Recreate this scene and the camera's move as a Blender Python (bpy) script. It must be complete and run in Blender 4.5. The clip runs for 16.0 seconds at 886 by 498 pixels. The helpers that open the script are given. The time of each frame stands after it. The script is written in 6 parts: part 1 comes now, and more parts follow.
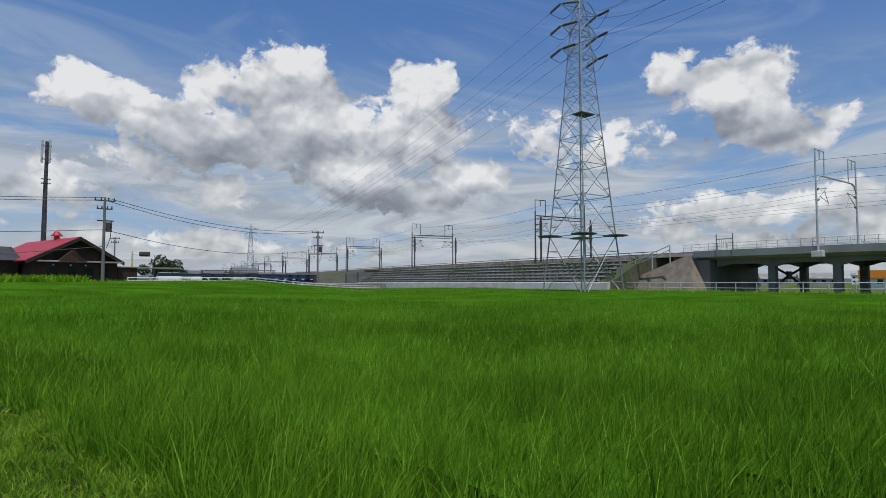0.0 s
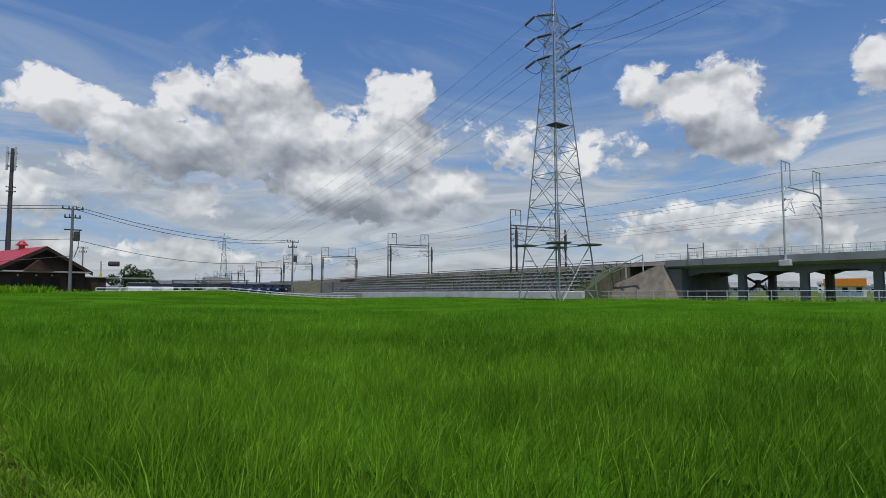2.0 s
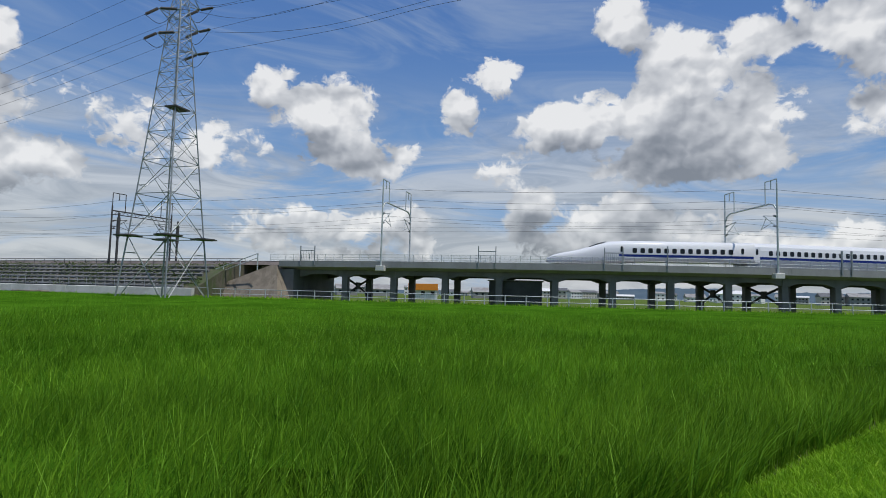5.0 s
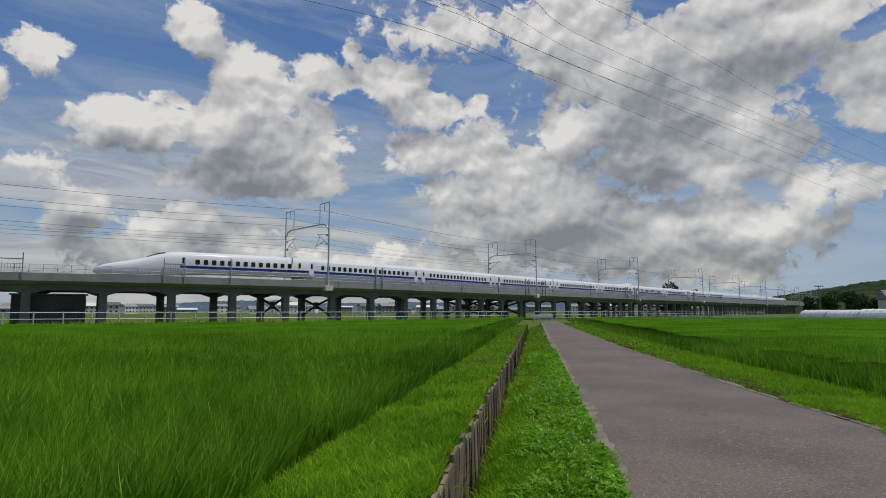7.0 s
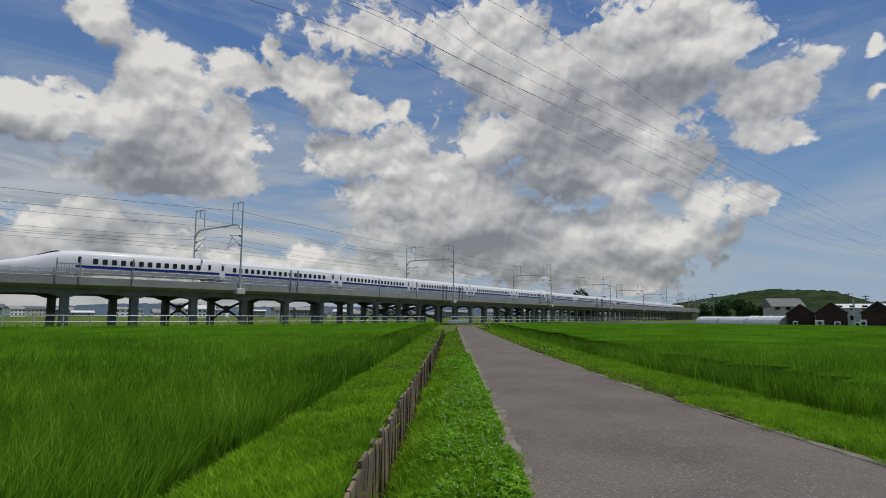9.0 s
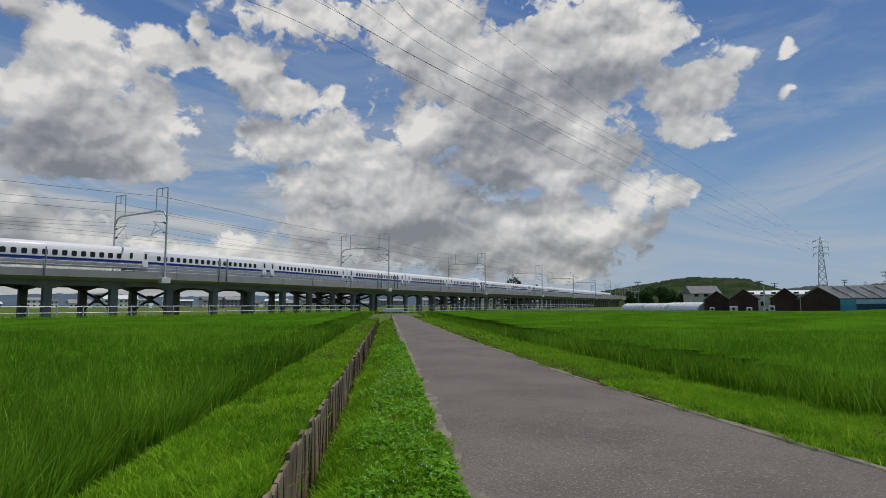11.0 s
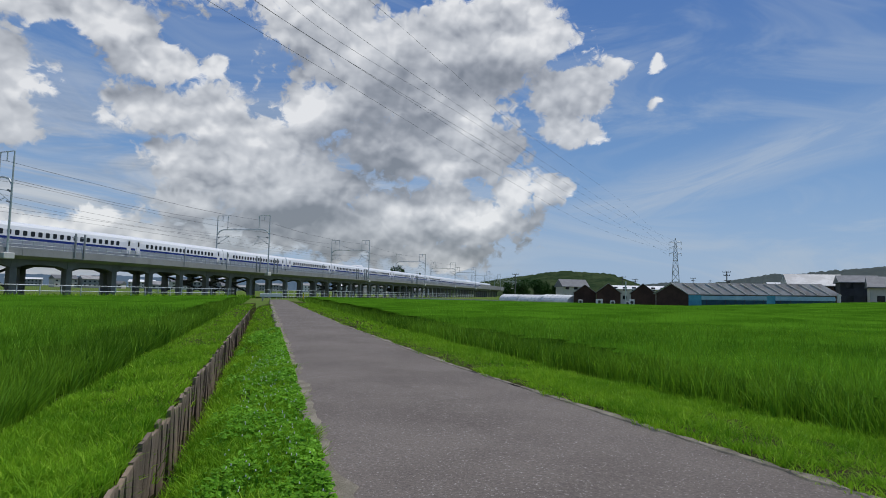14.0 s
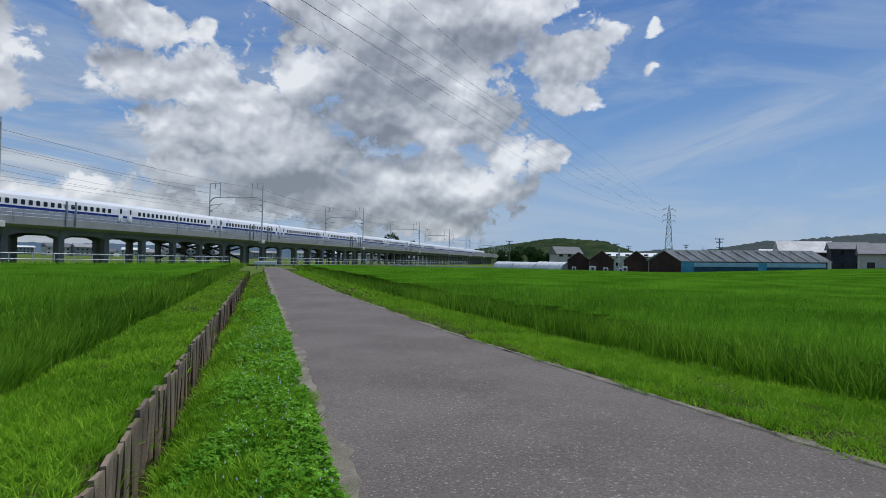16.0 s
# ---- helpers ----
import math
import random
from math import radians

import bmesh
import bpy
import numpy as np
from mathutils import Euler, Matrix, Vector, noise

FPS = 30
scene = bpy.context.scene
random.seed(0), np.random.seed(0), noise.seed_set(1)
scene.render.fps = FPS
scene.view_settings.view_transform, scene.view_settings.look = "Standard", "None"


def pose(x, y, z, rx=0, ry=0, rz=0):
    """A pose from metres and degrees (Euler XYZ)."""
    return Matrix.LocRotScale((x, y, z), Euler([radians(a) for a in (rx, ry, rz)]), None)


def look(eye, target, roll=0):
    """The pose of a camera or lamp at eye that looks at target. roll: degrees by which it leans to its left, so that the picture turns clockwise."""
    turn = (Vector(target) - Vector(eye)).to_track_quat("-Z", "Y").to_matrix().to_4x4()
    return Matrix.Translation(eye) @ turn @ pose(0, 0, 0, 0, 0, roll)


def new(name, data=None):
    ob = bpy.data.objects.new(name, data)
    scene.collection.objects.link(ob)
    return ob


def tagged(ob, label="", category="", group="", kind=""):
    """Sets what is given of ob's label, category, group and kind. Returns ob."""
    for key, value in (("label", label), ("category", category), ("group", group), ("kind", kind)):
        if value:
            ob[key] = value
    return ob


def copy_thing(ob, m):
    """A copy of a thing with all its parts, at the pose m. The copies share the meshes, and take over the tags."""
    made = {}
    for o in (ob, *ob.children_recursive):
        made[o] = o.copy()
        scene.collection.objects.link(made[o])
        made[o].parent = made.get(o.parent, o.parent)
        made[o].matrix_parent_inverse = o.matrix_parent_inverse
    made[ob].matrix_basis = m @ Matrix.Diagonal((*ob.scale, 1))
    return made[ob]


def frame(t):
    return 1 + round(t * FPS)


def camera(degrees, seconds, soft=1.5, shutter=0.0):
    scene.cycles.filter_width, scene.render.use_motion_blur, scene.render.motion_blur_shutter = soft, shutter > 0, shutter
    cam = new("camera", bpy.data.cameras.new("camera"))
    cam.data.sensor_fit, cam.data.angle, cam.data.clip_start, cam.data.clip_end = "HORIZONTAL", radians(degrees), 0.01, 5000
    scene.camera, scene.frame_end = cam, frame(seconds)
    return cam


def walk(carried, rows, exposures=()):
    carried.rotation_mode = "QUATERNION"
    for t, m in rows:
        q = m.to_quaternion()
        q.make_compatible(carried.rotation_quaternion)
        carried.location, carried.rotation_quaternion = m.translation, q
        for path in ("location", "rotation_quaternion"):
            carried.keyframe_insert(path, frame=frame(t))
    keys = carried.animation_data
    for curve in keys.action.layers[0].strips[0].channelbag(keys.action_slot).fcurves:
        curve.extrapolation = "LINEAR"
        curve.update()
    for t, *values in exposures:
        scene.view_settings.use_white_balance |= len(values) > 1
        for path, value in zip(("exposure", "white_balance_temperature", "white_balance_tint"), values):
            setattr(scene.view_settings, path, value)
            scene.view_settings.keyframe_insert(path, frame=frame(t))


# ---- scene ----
cam = camera(73.5, 16.0, soft=0.9)
EYE = (0.0, 0.0, 1.5)
BODY, REACH = (-0.36, -0.18), 0.40     # held at arm's length, turned about the body


def facing(yaw, pitch, roll):
    # yaw to the left from +y, pitch up, roll clockwise in the picture
    a, b = radians(yaw), radians(pitch)
    way = Vector((-math.sin(a) * math.cos(b), math.cos(a) * math.cos(b), math.sin(b)))
    eye = Vector((BODY[0] - math.sin(a) * REACH, BODY[1] + math.cos(a) * REACH, EYE[2]))
    return look(eye, eye + way, roll)


PATH = [
    (0.0, 44.37, 3.17, -0.03),
    (0.5, 44.06, 2.87, -0.07),
    (1.0, 43.27, 3.09, -0.32),
    (1.5, 43.26, 3.50, -0.23),
    (2.0, 42.06, 4.07, -0.21),
    (2.5, 41.64, 4.19, 0.22),
    (3.0, 40.92, 4.28, 0.41),
    (3.5, 38.72, 4.85, 0.80),
    (4.0, 33.01, 4.81, 1.28),
    (4.5, 22.87, 4.54, 1.05),
    (5.0, 6.26, 4.29, 1.41),
    (5.2, -1.53, 4.90, 1.17),
    (5.8, -23.50, 5.20, 1.00),
    (6.5, -33.50, 5.80, 0.10),
    (7.3, -34.61, 6.20, -0.20),
    (7.5, -36.09, 6.69, 0.20),
    (8.0, -36.42, 6.60, 0.27),
    (9.2, -42.30, 6.45, 0.25),
    (10.3, -41.30, 6.16, 0.14),
    (10.5, -43.27, 6.06, 0.27),
    (11.0, -48.17, 5.36, -0.15),
    (11.5, -54.49, 4.52, 0.75),
    (12.0, -58.67, 4.71, 1.07),
    (12.5, -59.24, 4.73, 1.41),
    (13.0, -59.25, 4.53, 1.34),
    (13.5, -59.04, 4.24, 1.57),
    (14.0, -59.30, 4.28, 1.33),
    (14.5, -59.03, 3.88, 1.70),
    (15.0, -59.01, 3.10, 1.12),
    (15.5, -59.55, 2.24, 0.74),
    (16.0, -59.93, 1.15, 1.22),
]
walk(cam, [(t, facing(yaw, pitch, roll)) for t, yaw, pitch, roll in PATH],
     exposures=((0.0, -0.12, 6500, 10), (4.0, -0.12, 6500, 10), (5.0, -0.06, 6500, 10), (7.3, -0.28, 6950, 10), (11.0, -0.25, 6900, 10), (13.0, -0.17, 6600, 10), (16.0, -0.1, 6200, 10)))

# ---- light ----
SUN_EL, SUN_AZ = radians(66), radians(122)   # azimuth clockwise from +y
sun = new("sun", bpy.data.lights.new("sun", "SUN"))
sun.data.energy, sun.data.angle, sun.data.color = 3.2, radians(0.6), (1.0, 0.96, 0.9)
sun_dir = Vector((math.sin(SUN_AZ) * math.cos(SUN_EL), math.cos(SUN_AZ) * math.cos(SUN_EL), math.sin(SUN_EL)))
sun.matrix_world = look(sun_dir * 200, (0, 0, 0))
scene.view_settings.exposure = 0.0


class Nodes:
    """Short hand for building node trees."""

    def __init__(self, tree):
        self.t = tree

    def put(self, socket, v):
        if isinstance(v, (int, float)):
            socket.default_value = v
        elif isinstance(v, (tuple, list)):
            socket.default_value = v if len(socket.default_value) == len(v) else (*v, 1)
        else:
            self.t.links.new(v, socket)

    def m(self, op, *a):
        n = self.t.nodes.new("ShaderNodeMath")
        n.operation = op
        for i, v in enumerate(a):
            self.put(n.inputs[i], v)
        return n.outputs[0]

    def v(self, op, *a):
        n = self.t.nodes.new("ShaderNodeVectorMath")
        n.operation = op
        for i, v in enumerate(a):
            self.put(n.inputs[i], v)
        return n.outputs["Value"] if op in ("LENGTH", "DOT_PRODUCT") else n.outputs[0]

    def noise(self, vec, scale, detail=3.0, rough=0.55, dist=0.0, dims="3D"):
        n = self.t.nodes.new("ShaderNodeTexNoise")
        n.noise_dimensions = dims
        self.put(n.inputs["Vector"], vec)
        n.inputs["Scale"].default_value, n.inputs["Detail"].default_value = scale, detail
        n.inputs["Roughness"].default_value, n.inputs["Distortion"].default_value = rough, dist
        return n.outputs[0]

    def ramp(self, fac, *stops):
        n = self.t.nodes.new("ShaderNodeValToRGB")
        el = n.color_ramp.elements
        while len(el) < len(stops):
            el.new(0.5)
        for e, (p, c) in zip(el, stops):
            e.position = p
            e.color = (c, c, c, 1) if isinstance(c, (int, float)) else (*c, 1)
        self.put(n.inputs[0], fac)
        return n.outputs[0]

    def mix(self, fac, a, b):
        n = self.t.nodes.new("ShaderNodeMix")
        n.data_type = "RGBA"
        self.put(n.inputs[0], fac)
        self.put(n.inputs[6], a)
        self.put(n.inputs[7], b)
        return n.outputs[2]

    def smooth(self, x, lo, hi):
        n = self.t.nodes.new("ShaderNodeMapRange")
        n.interpolation_type = "SMOOTHSTEP"
        self.put(n.inputs[0], x)
        self.put(n.inputs[1], lo)
        self.put(n.inputs[2], hi)
        return n.outputs[0]


# ---- sky: blue overhead, cumulus heaps as soft ellipses broken up by noise ----
# each: azimuth to the left in degrees, elevation, half width, half height, weight
# the long bank over the embankment
WEST_BANK = [
    (75.9, 15.4, 3.2, 2.0, 1),
    (71.2, 14.9, 3.5, 1.9, 1),
    (66.5, 16.9, 2.4, 2.1, 1),
    (61.3, 17.4, 4.1, 2.7, 1),
    (57.4, 18.2, 3.7, 2.7, 1.1),
    (56.6, 14.2, 6.8, 3.1, 1.1),
    (65.7, 13.3, 7.2, 2.7, 1.1),
    (46.8, 17.9, 2.5, 2.3, 1),
    (43.8, 18.7, 1.7, 1.8, 1),
    (47.9, 14.0, 5.5, 3.2, 1.1),
    (52.2, 10.2, 5.9, 2.4, 1),
    (42.4, 10.3, 4.4, 2.1, 0.9),
    (72.4, 10.5, 3.0, 1.7, 0.8),
    (64.6, 8.6, 2.9, 1.5, 0.6),
    (47.9, 8.4, 6.5, 1.4, 0.8),
    (66.9, 3.5, 10.2, 1.1, 0.5),
    (79.2, 7.6, 4.5, 1.8, 0.3),
]
# loose scraps about the pylon
SCRAPS = [
    (34.7, 13.8, 3.8, 1.8, 0.45),
    (28.0, 12.4, 3.0, 1.5, 0.45),
    (22.9, 18.4, 2.2, 1.9, 1),
    (18.3, 16.4, 4.2, 3.0, 1.1),
    (15.7, 13.3, 4.7, 2.3, 1),
    (10.5, 13.3, 1.7, 1.1, 0.9),
    (12.9, 12.0, 3.2, 1.1, 0.8),
    (22.7, 5.0, 2.8, 1.3, 0.6),
    (8.8, 5.5, 2.2, 1.8, 0.7),
    (16.8, 3.4, 5.2, 0.9, 0.5),
    (4.7, 17.5, 1.7, 2.3, 0.9),
    (1.3, 20.2, 1.7, 1.5, 0.8),
]
# the heap over the viaduct and the low row beneath it
NORTH_HEAP = [
    (-10.7, 24.5, 2.3, 2.3, 1),
    (-13.7, 21.8, 3.0, 2.3, 1),
    (-16.0, 19.2, 4.3, 3.3, 1.1),
    (-20.5, 15.7, 4.0, 3.5, 1.1),
    (-13.5, 16.6, 5.9, 2.9, 1.2),
    (-5.2, 16.0, 4.5, 2.3, 1.1),
    (-14.8, 12.5, 6.7, 2.5, 1.1),
    (-21.7, 13.2, 2.6, 2.6, 1),
    (-2.3, 8.0, 3.0, 2.7, 1),
    (-11.2, 7.9, 2.0, 1.6, 0.9),
    (-9.6, 5.6, 7.6, 2.4, 1),
    (1.4, 11.8, 1.9, 1.1, 0.5),
    (-16.9, 5.8, 3.7, 2.0, 0.7),
    (-28.2, 5.7, 1.5, 1.1, 0.8),
    (-26.2, 4.3, 5.8, 1.4, 0.7),
    (9.7, 6.0, 3.3, 1.4, 0.6),
    (18.3, 5.9, 6.3, 1.1, 0.5),
]
# the bank slanting down to the end of the road
SLANTED_BANK = [
    (-25.0, 24.0, 1.5, 1.2, 0.8),
    (-22.5, 21.8, 3.0, 1.7, 1),
    (-28.7, 22.0, 3.7, 2.2, 1.1),
    (-32.0, 19.7, 3.8, 2.5, 1.1),
    (-33.1, 15.7, 4.1, 2.6, 1.1),
    (-37.5, 15.3, 3.9, 3.2, 1),
    (-38.1, 11.5, 4.9, 3.2, 1.1),
    (-42.0, 13.2, 5.0, 3.2, 1.1),
    (-47.0, 16.8, 3.9, 2.4, 1.1),
    (-49.8, 18.6, 2.2, 1.3, 0.9),
    (-45.3, 9.4, 7.1, 2.7, 1.1),
    (-37.2, 19.9, 1.4, 1.0, 0.7),
    (-35.4, 7.2, 3.2, 1.5, 0.8),
    (-28.6, 6.0, 2.1, 1.1, 0.7),
    (-31.2, 4.4, 7.8, 1.6, 0.7),
    (-47.4, 6.1, 8.1, 2.2, 1),
    (-54.9, 3.8, 10.4, 1.6, 0.8),
]
# the great cloud over the road
TOWER = [
    (-47.1, 25.5, 6.2, 3.9, 1.1),
    (-53.2, 21.2, 8.2, 5.5, 1.2),
    (-61.8, 23.3, 8.6, 5.2, 1.2),
    (-67.3, 23.9, 4.3, 3.6, 1.1),
    (-71.6, 19.0, 3.9, 2.3, 1.1),
    (-58.5, 17.3, 7.8, 4.0, 1.1),
    (-55.2, 13.4, 6.4, 3.7, 1.1),
    (-62.9, 13.9, 4.0, 2.5, 0.9),
    (-71.4, 15.3, 3.3, 1.6, 0.9),
    (-75.0, 20.7, 1.7, 1.1, 0.8),
    (-78.6, 20.7, 0.6, 0.8, 0.6),
    (-79.0, 17.7, 0.5, 0.6, 0.5),
    (-34.1, 25.8, 5.0, 2.1, 0.4),
    (-59.2, 7.9, 4.6, 2.4, 1.1),
    (-62.1, 6.7, 5.4, 2.3, 1),
    (-53.9, 6.5, 6.3, 2.4, 1),
    (-66.1, 10.1, 2.8, 3.0, 0.8),
    (-69.8, 10.2, 2.2, 1.1, 0.8),
]
CLOUDS = WEST_BANK + SCRAPS + NORTH_HEAP + SLANTED_BANK + TOWER
# grey undersides
GREY_BASES = [
    (62.7, 12.3, 6.4, 1.8, 0.5),
    (49.0, 8.1, 6.0, 1.2, 0.6),
    (70.2, 9.7, 4.0, 1.9, 0.35),
    (14.9, 12.8, 3.8, 1.2, 0.3),
    (-14.7, 11.7, 6.7, 2.5, 0.85),
    (-17.2, 13.7, 4.2, 2.2, 0.35),
    (-2.3, 6.9, 2.7, 1.3, 0.7),
    (-11.6, 6.0, 2.5, 1.6, 0.8),
    (-5.4, 3.6, 8.3, 1.3, 0.6),
    (-53.0, 13.5, 4.9, 4.0, 0.9),
    (-55.8, 16.5, 4.3, 3.1, 0.6),
    (-51.3, 9.8, 5.9, 2.4, 0.8),
    (-45.8, 6.6, 8.2, 2.1, 0.9),
    (-55.9, 22.0, 4.8, 3.4, 0.4),
    (-35.4, 6.1, 2.2, 1.0, 0.6),
    (-66.7, 12.5, 2.8, 2.0, 0.3),
    (-63.2, 19.8, 5.0, 2.9, 0.3),
]
world = bpy.data.worlds.new("sky")
scene.world = world
world.use_nodes = True
W = Nodes(world.node_tree)
for n in list(W.t.nodes):
    W.t.nodes.remove(n)
sky = W.t.nodes.new("ShaderNodeTexSky")
sky.sky_type, sky.sun_disc = "NISHITA", False
sky.sun_elevation, sky.sun_rotation = SUN_EL, SUN_AZ
sky.air_density, sky.dust_density, sky.ozone_density = 1.0, 0.6, 2.0
tc = W.t.nodes.new("ShaderNodeTexCoord")
dirv = tc.outputs["Generated"]


def sky_angles():
    sep = W.t.nodes.new("ShaderNodeSeparateXYZ")
    W.put(sep.inputs[0], dirv)
    x, y, z = sep.outputs
    az = W.m("MULTIPLY", W.m("ARCTAN2", W.m("MULTIPLY", x, -1.0), y), 57.2958)
    el = W.m("MULTIPLY", W.m("ARCSINE", z), 57.2958)
    return az, el


AZ, EL = sky_angles()


def plane(da, de, stretch=1.25):
    comb = W.t.nodes.new("ShaderNodeCombineXYZ")
    W.put(comb.inputs[0], W.m("ADD", AZ, da))
    W.put(comb.inputs[1], W.m("MULTIPLY", W.m("ADD", EL, de), stretch))
    return comb.outputs[0]


def puffs(p, scale):
    cell = W.t.nodes.new("ShaderNodeTexVoronoi")
    cell.voronoi_dimensions = "2D"
    cell.inputs["Scale"].default_value = scale
    W.put(cell.inputs["Vector"], p)
    return W.m("SUBTRACT", 0.42, cell.outputs["Distance"])


def billow(da, de):
    """Cauliflower noise at several sizes: rounded puffs on rounded puffs, frayed by fine noise."""
    p = plane(da, de)
    fray = W.t.nodes.new("ShaderNodeTexNoise")
    fray.noise_dimensions = "2D"
    fray.inputs["Scale"].default_value, fray.inputs["Detail"].default_value = 0.5, 4.0
    W.put(fray.inputs["Vector"], p)
    bent = W.v("ADD", p, W.v("MULTIPLY", W.v("SUBTRACT", fray.outputs["Color"], (0.5, 0.5, 0.5)), (2.2, 2.2, 0.0)))
    mid = W.m("SUBTRACT", W.noise(p, 0.16, 4.0, 0.56, 0.0, "2D"), 0.5)
    fine = W.m("SUBTRACT", W.noise(bent, 0.75, 5.0, 0.62, 0.0, "2D"), 0.5)
    out = W.m("ADD", W.m("MULTIPLY", mid, 1.25), W.m("MULTIPLY", fine, 0.75))
    out = W.m("ADD", out, W.m("MULTIPLY", puffs(bent, 0.30), 0.45))
    out = W.m("ADD", out, W.m("MULTIPLY", puffs(bent, 0.75), 0.26))
    return W.m("ADD", out, W.m("MULTIPLY", puffs(bent, 1.9), 0.12))


warp_n = W.t.nodes.new("ShaderNodeTexNoise")
warp_n.inputs["Scale"].default_value, warp_n.inputs["Detail"].default_value = 0.13, 3.0
W.put(warp_n.inputs["Vector"], plane(0, 0))
wsep = W.t.nodes.new("ShaderNodeSeparateXYZ")
W.put(wsep.inputs[0], warp_n.outputs["Color"])
AZW = W.m("ADD", AZ, W.m("MULTIPLY", W.m("SUBTRACT", wsep.outputs[0], 0.5), 4.5))
ELW = W.m("ADD", EL, W.m("MULTIPLY", W.m("SUBTRACT", wsep.outputs[1], 0.5), 3.2))


def heaps(rows, de=0.0):
    """Soft union of the heaps, looked up de degrees higher."""
    field = None
    for a, e, ra, re, wt in rows:
        ra, re = ra * 1.13, re * 1.13
        x = W.m("MULTIPLY_ADD", AZW, 1 / ra, -a / ra)
        y = W.m("MULTIPLY_ADD", ELW, 1 / re, (de - e) / re)
        d = W.m("MULTIPLY_ADD", W.m("SQRT", W.m("MULTIPLY_ADD", x, x, W.m("MULTIPLY", y, y))), -wt, wt)
        field = d if field is None else W.m("SMOOTH_MAX", field, d, 0.3)
    return field


def lumps(da, de):
    """The rounded lumps alone, for the light on them."""
    p = plane(da, de)
    soft = W.t.nodes.new("ShaderNodeTexNoise")
    soft.noise_dimensions = "2D"
    soft.inputs["Scale"].default_value, soft.inputs["Detail"].default_value = 0.45, 2.0
    W.put(soft.inputs["Vector"], p)
    bent = W.v("ADD", p, W.v("MULTIPLY", W.v("SUBTRACT", soft.outputs["Color"], (0.5, 0.5, 0.5)), (3.0, 3.0, 0.0)))
    mid = W.m("MULTIPLY", W.noise(p, 0.17, 3.0, 0.5, 0.0, "2D"), 1.5)
    return W.m("ADD", W.m("ADD", mid, W.m("MULTIPLY", puffs(bent, 0.26), 0.5)), W.m("MULTIPLY", puffs(bent, 0.62), 0.22))


B0, B1 = heaps(CLOUDS), heaps(CLOUDS, 2.6)
N0 = billow(0, 0)
L0, L1, L2 = lumps(0, 0), lumps(0.25, 0.7), lumps(0.9, 2.2)
shade = W.smooth(W.m("ADD", heaps(GREY_BASES), W.m("MULTIPLY", W.m("SUBTRACT", L0, 0.75), 0.55)), -0.25, 0.75)
f0 = W.m("ADD", W.m("ADD", B0, W.m("MULTIPLY", N0, 0.95)), 0.07)
mask = W.smooth(f0, 0.0, 0.30)
relief = W.m("ADD", W.m("MULTIPLY", W.m("SUBTRACT", L0, L1), 0.75), W.m("MULTIPLY", W.m("SUBTRACT", L0, L2), 0.30))
relief = W.m("ADD", relief, W.m("MULTIPLY", N0, 0.13))
lit = W.m("ADD", W.m("ADD", 0.63, relief), W.m("MULTIPLY", W.m("SUBTRACT", B0, B1), 0.36))
lit = W.m("SUBTRACT", lit, W.m("ADD", W.m("MULTIPLY", shade, 0.52), W.m("MULTIPLY", W.smooth(EL, 11.0, 3.0), 0.16)))
cloud_col = W.ramp(lit, (0.0, (0.235, 0.255, 0.29)), (0.25, (0.35, 0.37, 0.41)), (0.50, (0.53, 0.55, 0.585)), (0.75, (0.71, 0.725, 0.75)), (1.0, (0.95, 0.95, 0.95)))
# thin high veils, grey layers and the hazy band low down


def streaks(sx, sy, turn, scale, lo, hi):
    """Noise drawn out along a direction turned from the level by turn radians."""
    c, s = math.cos(turn), math.sin(turn)
    u = W.m("ADD", W.m("MULTIPLY", AZ, c * sx), W.m("MULTIPLY", EL, s * sx))
    v = W.m("ADD", W.m("MULTIPLY", AZ, -s * sy), W.m("MULTIPLY", EL, c * sy))
    comb = W.t.nodes.new("ShaderNodeCombineXYZ")
    W.put(comb.inputs[0], u)
    W.put(comb.inputs[1], v)
    return W.smooth(W.noise(comb.outputs[0], scale, 5.0, 0.62, 0.8, "2D"), lo, hi)


veil = W.m("MULTIPLY", streaks(0.025, 0.10, 0.12, 1.7, 0.40, 0.72), 0.42)
# a long streak of cirrus climbing to the right of the great cloud
across = W.m("ABSOLUTE", W.m("SUBTRACT", W.m("ADD", EL, W.m("MULTIPLY", W.m("ADD", AZ, 75.0), 0.26)), 8.6))
cirrus = W.m("MULTIPLY", W.m("MULTIPLY", W.smooth(across, 3.6, 0.2), W.smooth(AZ, -66.0, -76.0)), W.m("ADD", 0.30, W.m("MULTIPLY", streaks(0.05, 0.30, -0.26, 1.3, 0.32, 0.68), 0.45)))
haze = W.m("MULTIPLY", W.m("MULTIPLY", streaks(0.03, 0.16, -0.15, 1.5, 0.35, 0.7), W.smooth(EL, 14.0, 3.0)), W.m("MULTIPLY", W.smooth(AZ, -64.0, -76.0), 0.5))
layer = W.m("MULTIPLY", W.m("MULTIPLY", streaks(0.035, 0.16, 0.02, 1.3, 0.28, 0.56), W.smooth(EL, 22.0, 7.0)), W.smooth(AZ, -75.0, -40.0))
low = W.m("MULTIPLY", W.smooth(EL, 13.0, 0.5), 0.50)
blue = W.mix(W.smooth(EL, 0.0, 30.0), (0.23, 0.42, 0.70), (0.080, 0.195, 0.50))
thin = W.m("MAXIMUM", W.m("ADD", veil, low), W.m("ADD", cirrus, haze))
base = W.mix(W.m("MINIMUM", thin, 0.88), blue, (0.45, 0.54, 0.67))
